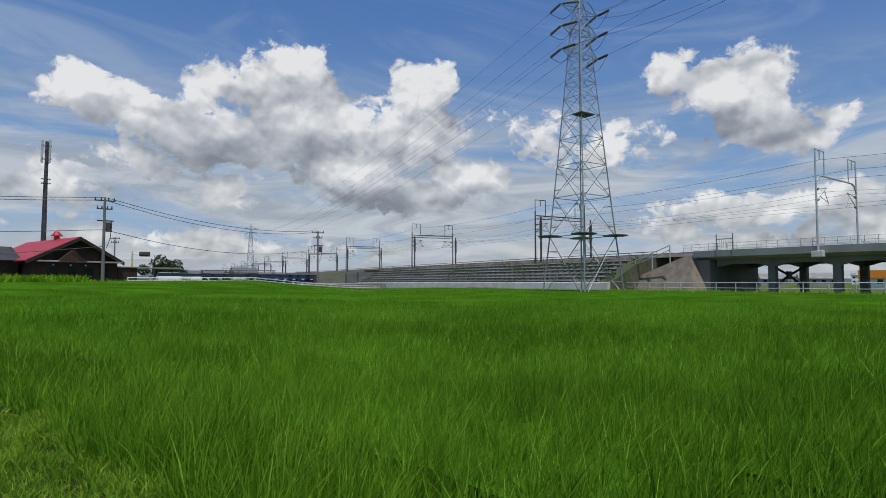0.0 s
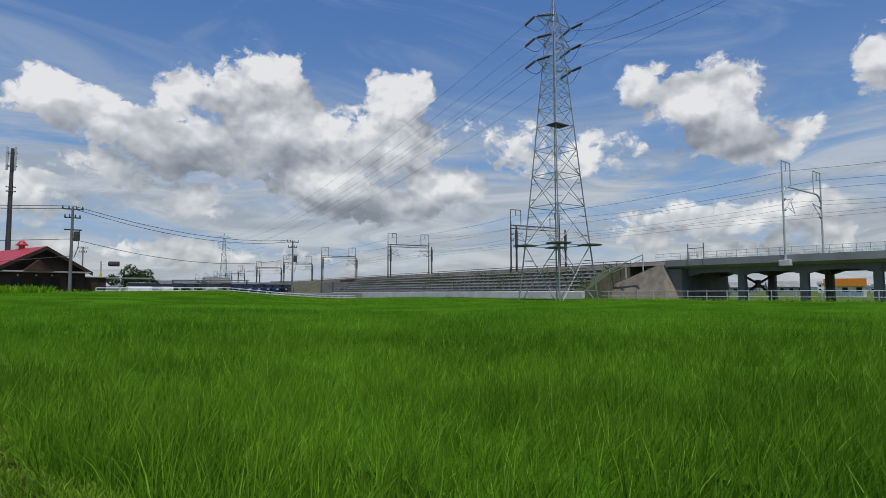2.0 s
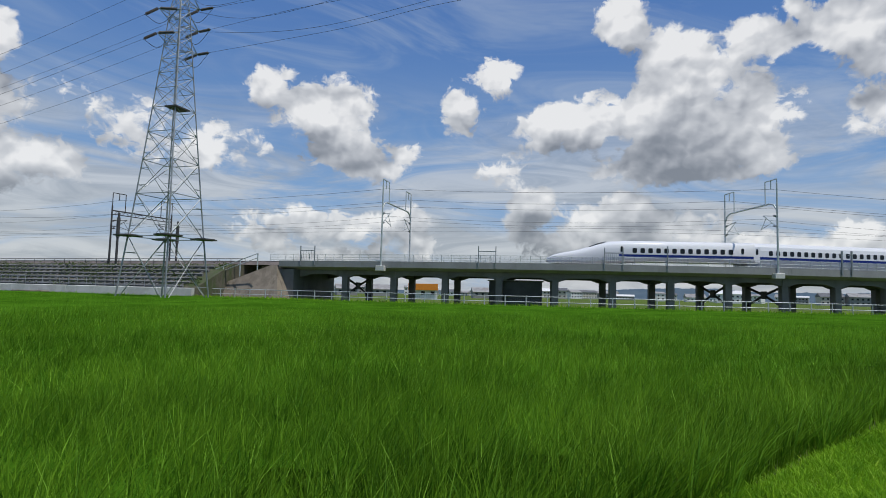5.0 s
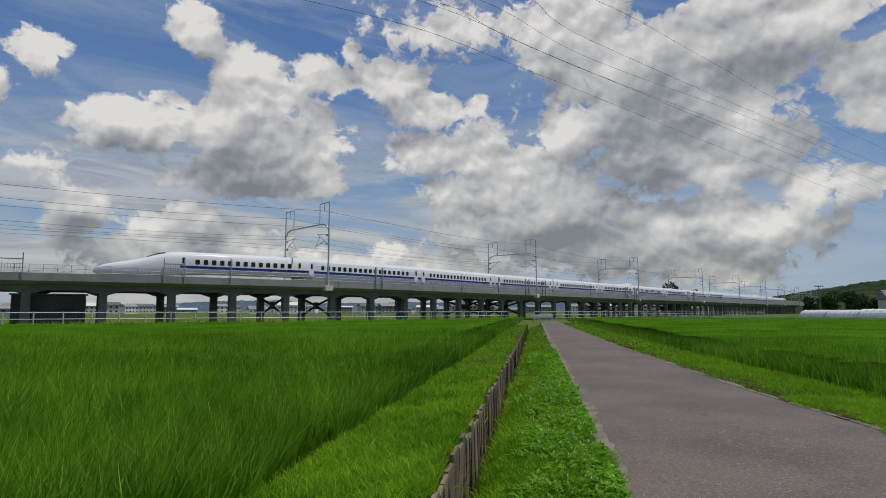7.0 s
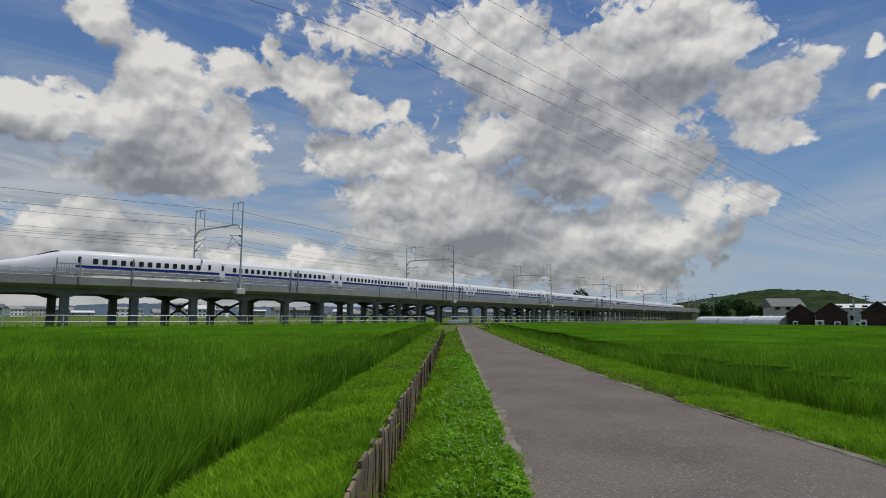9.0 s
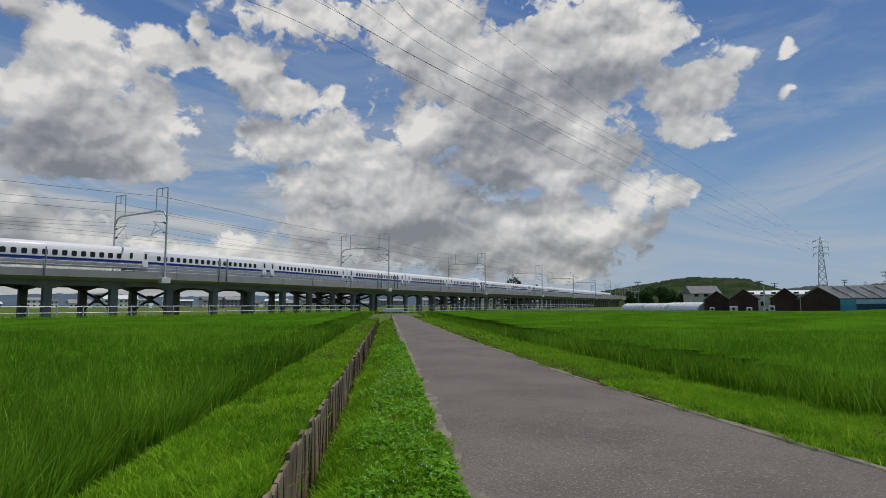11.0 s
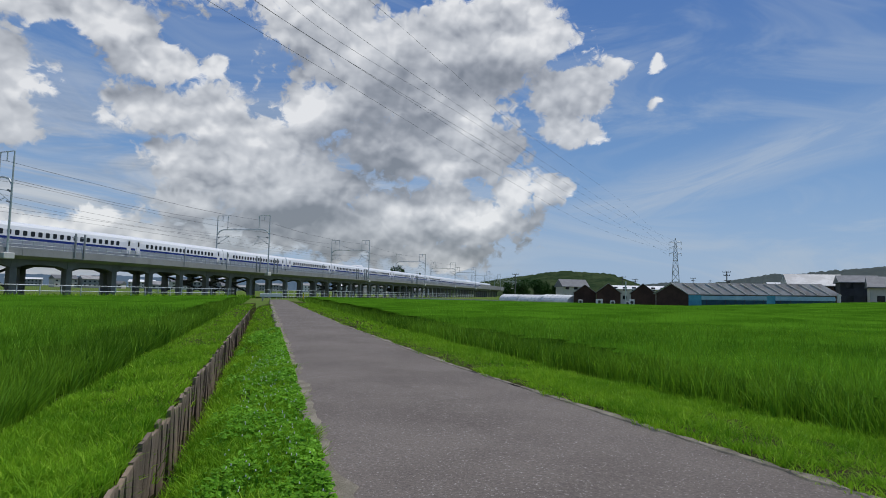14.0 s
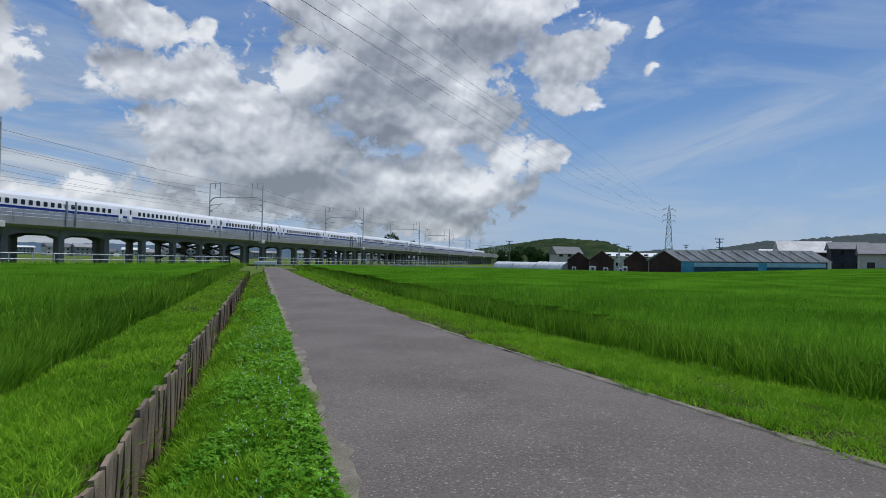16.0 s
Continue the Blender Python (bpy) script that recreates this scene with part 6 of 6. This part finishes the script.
tagged(new("weeds", toe_weeds(63, S_ABUT - 40, S_ABUT + 12, 2600, -8.2)), "weeds at the foot of the abutment and pylon", "weeds", kind="stuff")
tagged(new("weeds", toe_weeds(64, S_ABUT, 90, 3200, -5.2)), "low weeds along the railway fence", "weeds", kind="stuff")


# ---- sheds beyond the right-hand paddy ----
def gable_shed(name, az0, az1, d, apex, eave, depth, wallm, roofm, label, shift=0.0):
    a, b = ray_place(az0, 0, d), ray_place(az1, 0, d + shift)
    m = Matrix.Translation((a.x, a.y, 0)) @ Matrix.Rotation(bearing(a, b), 4, "Z")
    w = (b - a).length
    t = thing(name, fresh(lambda bm: loft(bm, [[m @ Vector((x, y, z)) for x, z in ((0, -0.3), (w, -0.3), (w, eave), (w / 2, apex), (0, eave))] for y in (0, depth)])), wallm, label, "shed", "farm sheds")
    for sgn in (0, 1):
        x0, x1 = (-0.25, w / 2) if sgn == 0 else (w + 0.25, w / 2)
        part("roof", fresh(lambda bm: loft(bm, [[m @ Vector(p) for p in ((x0, y, eave - 0.12), (x1, y, apex + 0.03), (x1, y, apex + 0.13), (x0, y, eave - 0.02))] for y in (-0.3, depth + 0.2)])), roofm, t)
    return t, m, w


DS = 116.0
gable_shed("shed", -71.8, -73.8, DS + 14, 4.0, 2.3, 16, M_BROWNWALL, M_SHEETROOF, "small brown boarded shed with a grey roof")
gable_shed("shed", -73.85, -76.0, DS + 8, 4.2, 2.4, 18, M_BROWNWALL, M_SHEETROOF, "brown boarded shed with a grey sheet roof")
gable_shed("shed", -76.9, -79.05, DS + 3, 4.15, 2.4, 22, M_BROWNWALL, M_SHEETROOF, "dark brown boarded shed with a grey sheet roof")
# the long one stands side on
pa, pb, pe = ray_place(-79.1, 0, DS), ray_place(-81.8, 0, DS - 1), ray_place(-93.0, 0, DS + 8)
along = (pe - pb).normalized()
across = (pa - pb).normalized()
LEN, WID = (pe - pb).length, (pa - pb).length


def lp(u, v, z):
    p = pb + along * u + across * v
    return Vector((p.x, p.y, z + 0.013 * u))


long_shed = thing("greenhouse_shed", fresh(lambda bm: loft(bm, [[lp(u, v, z) for v, z in ((0.05, -0.3), (WID, -0.3), (WID, 2.4), (WID / 2, 4.25), (0.05, 2.4))] for u in (0, LEN)])), M_BROWNWALL, "long brown shed with a grey ribbed roof and blue side sheeting", "shed", "farm sheds")


def roof_sheet(bm, u0, u1):
    loft(bm, [[lp(u, v, z) for v, z in ((-0.3, 2.28), (WID / 2, 4.27), (WID / 2, 4.36), (-0.3, 2.38))] for u in (u0, u1)])


nsheet = 13
for k in range(nsheet):
    u0 = -0.3 + (LEN + 0.6) * k / nsheet
    part("roof_sheet", fresh(roof_sheet, u0, u0 + (LEN + 0.6) / nsheet - 0.05), M_SHEETROOF, long_shed)
    part("roof_batten", fresh(rod, lp(u0, -0.32, 2.42), lp(u0, WID / 2 - 0.2, 4.42), 0.045, sides=4), M_CONC_WHITE, long_shed)
part("roof_far", fresh(lambda bm: loft(bm, [[lp(u, v, z) for v, z in ((WID + 0.3, 2.28), (WID / 2, 4.27), (WID / 2, 4.36), (WID + 0.3, 2.38))] for u in (-0.3, LEN + 0.3)])), M_SHEETROOF, long_shed)
for u0, u1 in ((0.05, 2.2), (13.2, 14.6)):
    part("side_sheet", fresh(lambda bm: loft(bm, [[lp(u, v, z) for v, z in ((-0.02, -0.2), (-0.02, 2.2), (0.04, 2.2), (0.04, -0.2))] for u in (u0, u1)])), M_BLUE_SHEET, long_shed)
for u0, u1 in ((2.25, 13.15), (14.65, LEN - 0.6)):
    part("lower_net", fresh(lambda bm: loft(bm, [[lp(u, v, z) for v, z in ((-0.02, -0.2), (-0.02, 1.45), (0.04, 1.45), (0.04, -0.2))] for u in (u0, u1)])), M_BLUE_NET, long_shed, "dark blue netting")
    part("rolled_sheet", fresh(lambda bm: loft(bm, [[lp(u, v, z) for v, z in ((-0.08, 1.4), (-0.14, 1.62), (-0.02, 2.15), (0.04, 2.15), (0.04, 1.4))] for u in (u0, u1)])), material("pale blue rolled sheet", (0.35, 0.56, 0.64), (0.28, 0.48, 0.58), 0.4, scale=0.5, grain=5, bump=0.2, world_pos=True), long_shed, "pale blue rolled-up sheeting")
    u = u0 + 0.8
    while u < u1 - 0.5:
        part("net_post", fresh(rod, lp(u, -0.05, -0.2), lp(u, -0.05, 1.5), 0.04, sides=4), M_STEEL_DARK, long_shed)
        u += 1.6
part("end_pipe", fresh(rod, lp(LEN - 0.2, -0.2, -0.2), lp(LEN - 0.2, -0.2, 2.6), 0.3, 0.3, 8), M_CONC_WHITE, long_shed)

for az, d, w, h in ((-74.1, DS + 2, 1.3, 1.1), (-75.3, DS, 0.9, 0.9), (-77.0, DS - 2, 0.9, 1.2), (-76.6, DS, 1.0, 0.8), (-72.4, DS + 6, 0.8, 0.9)):
    p = ray_place(az, 0, d)
    m = Matrix.Translation((p.x, p.y, 0)) @ Matrix.Rotation(radians(az), 4, "Z")
    c = thing("cooling_unit", fresh(box, (-w / 2, -0.3, -0.3), (w / 2, 0.3, h), m, 0.04), M_WHITE, "pale cooling unit standing before the sheds", "cooling unit", "cooling units")
    part("grille", fresh(rod, m @ Vector((0, -0.31, h * 0.55)), m @ Vector((0, -0.34, h * 0.55)), 0.28, 0.28, 12), M_STEEL_DARK, c)

p76 = ray_place(-76.45, 0, DS - 4)
thing("grey_post", fresh(rod, (p76.x, p76.y, -0.3), (p76.x, p76.y, 4.4), 0.12, 0.12, 8), M_CONC_WHITE, "plain grey post beside the sheds", "post")


# plastic tunnels
def tunnel(az0, az1, d0, d1, r):
    a, b = ray_place(az0, 0, d0), ray_place(az1, 0, d1)
    m = Matrix.Translation((a.x, a.y, 0)) @ Matrix.Rotation(bearing(a, b), 4, "Z")
    L = (b - a).length
    t = thing("polytunnel", fresh(lambda bm: loft(bm, [[m @ Vector((x, r * math.cos(q) * k, r * 0.85 * math.sin(q) * k)) for q in np.linspace(0, math.pi, 12)] for x, k in ((0, 0.9), (0.4, 1), (L - 0.4, 1), (L, 0.9))])), M_WHITE, "low white plastic growing tunnel", "polytunnel", "polytunnels")
    x = 0.5
    while x < L:
        part("hoop", fresh(lambda bm: [rod(bm, m @ Vector((x, r * 1.01 * math.cos(q0), r * 0.86 * math.sin(q0))), m @ Vector((x, r * 1.01 * math.cos(q0 + 0.524), r * 0.86 * math.sin(q0 + 0.524))), 0.04, sides=4) for q0 in np.arange(0, 3.1, 0.524)]), M_GALV, t)
        x += 2.5


tunnel(-65.3, -67.0, 175, 165, 2.0)
tunnel(-67.2, -69.2, 165, 150, 2.0)
tunnel(-69.2, -71.9, 152, 140, 2.2)
bank_a = [ray_place(a, 0, d) for a, d in ((-55, 136), (-60, 132), (-65, 130), (-71, 126))]
thing("low_wall", fresh(lambda bm: loft(bm, [[p + Vector((0, 0, -1.8)), p + Vector((0.3, 0.3, -1.8)), p + Vector((0.3, 0.3, -1.15)), p + Vector((0, 0, -1.15))] for p in bank_a])), M_CONC_WHITE, "low pale concrete wall along the paddy's end", "wall")


# ---- houses, far and near ----
def small_house(az, d, w, dep, h, rise, wallm, roofm, label, turn=0.0, base=0.0):
    p = ray_place(az, 0, d)
    m = Matrix.Translation((p.x, p.y, base)) @ Matrix.Rotation(radians(az + turn), 4, "Z")
    t = thing("house", fresh(box, (-w / 2, -dep / 2, -0.5 - base), (w / 2, dep / 2, h), m), wallm, label, "house", "village houses")
    part("roof", fresh(lambda bm: loft(bm, [[m @ Vector((x, y, z)) for y, z in ((-dep / 2 - 0.5, h - 0.1), (0, h + rise), (dep / 2 + 0.5, h - 0.1), (dep / 2 + 0.5, h - 0.25), (-dep / 2 - 0.5, h - 0.25))] for x in (-w / 2 - 0.4, w / 2 + 0.4)])), roofm, t)
    n = max(2, int(w / 2.6))
    for k in range(n):
        for z in ([1.0] if h < 4 else [1.0, 3.6]):
            x = -w / 2 + w * (k + 0.5) / n
            part("window", fresh(box, (x - 0.6, -dep / 2 - 0.04, z), (x + 0.6, -dep / 2 + 0.02, z + 1.1), m, 0.01), M_GLASS_DARK, t)
    return t


M_TILE = material("grey roof tiles", (0.16, 0.165, 0.17), (0.12, 0.125, 0.13), 0.6, scale=0.8, grain=5, bump=0.4, world_pos=True)
M_CREAM = material("cream wall", (0.55, 0.52, 0.46), (0.48, 0.46, 0.41), 0.85, scale=0.4, grain=6, bump=0.1, spread=0.1, world_pos=True)
small_house(-91.2, 165, 11, 8, 4.6, 2.6, M_BROWNWALL, material("pale sheet roof", (0.5, 0.5, 0.49), None, 0.5, scale=0.4, grain=6, bump=0.1, spread=0.1, world_pos=True), "brown house with a pale metal roof", 12, 0.8)
small_house(-89.2, 172, 7, 6, 4.2, 1.2, M_BROWNWALL, M_WHITE, "low annex with a pale flat roof", 12, 0.8)
small_house(-94.2, 150, 6.5, 7, 5.0, 1.4, material("dark slate wall", (0.05, 0.052, 0.06), None, 0.8, scale=0.5, grain=6, bump=0.2, world_pos=True), M_TILE, "dark two-storey house behind the long shed", 8, 0.8)
small_house(-97.0, 140, 10, 8, 3.8, 2.0, M_CREAM, M_TILE, "house with grey tiled roof behind the long shed", 5, 0.8)
small_house(-100.5, 135, 11, 8, 3.6, 2.0, M_CREAM, M_TILE, "house with grey tiled roof behind the long shed", 5, 0.8)
small_house(-71.6, 190, 8, 7, 4.6, 2.2, M_CREAM, M_TILE, "farmhouse with grey tiled roof behind the tunnels", 20)
utility_pole(-84.9, 170, 170 * math.tan(radians(2.5)) + 1.5, "utility pole with a transformer behind the sheds", -80, True)
utility_pole(-76.2, 210, 210 * math.tan(radians(1.95)) + 1.5, "utility pole among the farm buildings", -70)
utility_pole(-77.3, 230, 210 * math.tan(radians(1.9)) + 1.5, "utility pole among the farm buildings", -70)
utility_pole(-66.3, 190, 190 * math.tan(radians(2.05)) + 1.5, "utility pole beside the railway", -60)
utility_pole(-82.2, 260, 260 * math.tan(radians(1.9)) + 1.5, "utility pole far behind the sheds", -70)
mid_b = small_house(-77.5, 190, 16, 8, 4.2, 1.0, M_CREAM, M_WHITE, "low pale farm building behind the sheds", 5)

rng_h = random.Random(12)
for k in range(46):
    az = 20 - 80 * k / 46 + rng_h.uniform(-0.6, 0.6)
    d = rng_h.uniform(420, 640)
    small_house(az, d, rng_h.uniform(9, 22), rng_h.uniform(8, 11), rng_h.choice((3.2, 5.6, 5.8)), rng_h.uniform(1.2, 2.6), rng_h.choice((M_CREAM, M_WHITE, M_CONC_PALE)), rng_h.choice((M_TILE, M_SHEETROOF, M_WHITE)), rng_h.choice(("far pale house seen beneath the viaduct", "far low building seen beneath the viaduct")), rng_h.uniform(-30, 30))
for k in range(22):
    az = 56 + 24 * k / 22 + rng_h.uniform(-0.5, 0.5)
    d = rng_h.uniform(230, 420)
    small_house(az, d, rng_h.uniform(8, 14), 8, rng_h.choice((3.2, 5.4)), 2.0, rng_h.choice((M_CREAM, M_CONC_PALE)), M_TILE, "far house beyond the car park", rng_h.uniform(-30, 30))

shop = small_house(8.2, 190, 9, 9, 3.4, 0.2, M_WHITE, M_WHITE, "low roadside shop with an orange fascia beyond the viaduct", 0)
sp_ = ray_place(8.2, 0, 184.9)
part("fascia", fresh(box, (-4.6, -0.15, 2.4), (4.6, 0.0, 4.4), Matrix.Translation((sp_.x, sp_.y, 0)) @ Matrix.Rotation(radians(8.2), 4, "Z"), 0.02), M_ORANGE, shop, "orange and yellow sign fascia")
for az, d, w in ((12.3, 260, 12), (2.5, 280, 9), (15.5, 270, 9)):
    small_house(az, d, w, 8, 2.8, 2.0, M_CONC_PALE, M_SHEETROOF, "grey farm shed seen beneath the viaduct", 8)


# ---- hills ----
def ridge(name, mat, d, prof, depth, rough, label, seed):
    """A wooded ridge from a row of azimuth and elevation of its crest."""
    az = np.arange(prof[0][0], prof[-1][0], -0.12)
    pa_, pe_ = [p[0] for p in prof][::-1], [p[1] for p in prof][::-1]
    bm = bmesh.new()
    rows = []
    for a in az:
        e = float(np.interp(a, pa_, pe_))
        e += rough * (noise.noise((a * 1.6, seed, 0)) + 0.6 * noise.noise((a * 5.0, seed, 3)))
        crest = max(0.5, d * math.tan(radians(max(e, 0.02))))
        row = []
        for q, u in ((0.0, -0.1), (0.25, 0.28), (0.5, 0.55), (0.75, 0.82), (0.9, 0.95), (1.0, 1.0)):
            dd = d - depth * (1 - q)
            p = ray_place(a, 0, dd)
            row.append(Vector((p.x, p.y, crest * u + 1.5 * u + crest * 0.05 * noise.noise((a * 3, q * 4, seed)))))
        p = ray_place(a, 0, d + depth)
        row.append(Vector((p.x, p.y, -1)))
        rows.append(row)
    loft(bm, rows, closed=False, caps=False)
    return thing(name, bm, mat, label, "hill", kind="structure", smooth=True)


ridge("hill", M_HILL, 900, [(-58.5, 0.3), (-60.2, 0.67), (-62.9, 1.17), (-65.1, 1.54), (-67.2, 1.86), (-69.3, 2.22), (-70.9, 2.41), (-73.0, 2.28), (-75.0, 2.21), (-76.5, 1.71), (-78.5, 0.9), (-80.0, 0.3)], 260, 0.05, "wooded green hill behind the farm", 2.0)
# the two farther ridges carry haze in their colours
ridge("hill", material("haze-tinted wooded hillside", (0.035, 0.05, 0.045), (0.048, 0.063, 0.055), 0.95, scale=0.01, grain=0.06, bump=0, spread=0.3, world_pos=True), 1500, [(-76, 0.9), (-78.5, 1.28), (-80.4, 1.51), (-82.3, 1.34), (-84.6, 1.58), (-86.8, 1.99), (-88.5, 2.29), (-90.5, 2.30), (-92.1, 2.54), (-94.0, 2.67), (-96.1, 2.88), (-104, 2.6), (-120, 1.8)], 400, 0.05, "long hazy wooded ridge", 5.0)
ridge("far_hills", M_HILL_FAR, 2600, [(24, 0.2), (10.7, 0.25), (5.3, 0.3), (-0.1, 0.4), (-3.3, 0.62), (-8.0, 0.55), (-11.0, 0.8), (-14.4, 0.95), (-18.2, 1.0), (-22.1, 0.75), (-24.8, 0.8), (-27.5, 0.75), (-30.3, 0.9), (-32.9, 0.8), (-36.0, 0.95), (-39.3, 0.85), (-45.2, 1.1), (-49.4, 1.1), (-52.6, 1.35), (-55.8, 1.2), (-58.0, 1.0), (-64, 0.6)], 700, 0.06, "far hills along the horizon, tinted blue as by haze", 9.0)

# ---- the white board and posts where the road meets the viaduct ----
bp = ray_place(-43.3, 0, 96)
bm_ = Matrix.Translation((bp.x, bp.y, 0)) @ Matrix.Rotation(radians(-43), 4, "Z")
board = thing("road_barrier", fresh(box, (-1.7, -0.08, 0.35), (1.7, 0.08, 0.85), bm_, 0.03), M_WHITE, "low white barrier board beside the road", "barrier")
for x in (-1.3, 1.3):
    part("leg", fresh(box, (x - 0.07, -0.05, -0.3), (x + 0.07, 0.05, 0.35), bm_), M_GALV, board)
for az, d in ((-46.2, 97), (-48.6, 100)):
    p = ray_place(az, 0, d)
    mk = thing("marker_post", fresh(rod, (p.x, p.y, -0.3), (p.x, p.y, 0.9), 0.09, 0.08, 8), M_YELLOW, "short yellow marker post at the roadside", "marker post", "marker posts")
    part("cap", fresh(rod, (p.x, p.y, 0.9), (p.x, p.y, 1.0), 0.09, 0.03, 8), M_BLACK, mk)


# broken concrete slab pile in front of the toe wall
sl = rail(chainage_of(40.5, -9.0), -10.2, 0)
thing("culvert", fresh(lambda bm: [box(bm, (-3.2, -0.7, -0.4), (3.2, 0.7, 0.55), Matrix.Translation(sl) @ Matrix.Rotation(-0.25, 4, "Z"), 0.1), box(bm, (0.2, -0.74, 0.0), (1.6, -0.69, 0.4), Matrix.Translation(sl) @ Matrix.Rotation(-0.25, 4, "Z"))]), M_STAINED, "low stained concrete culvert head at the field's edge", "culvert")
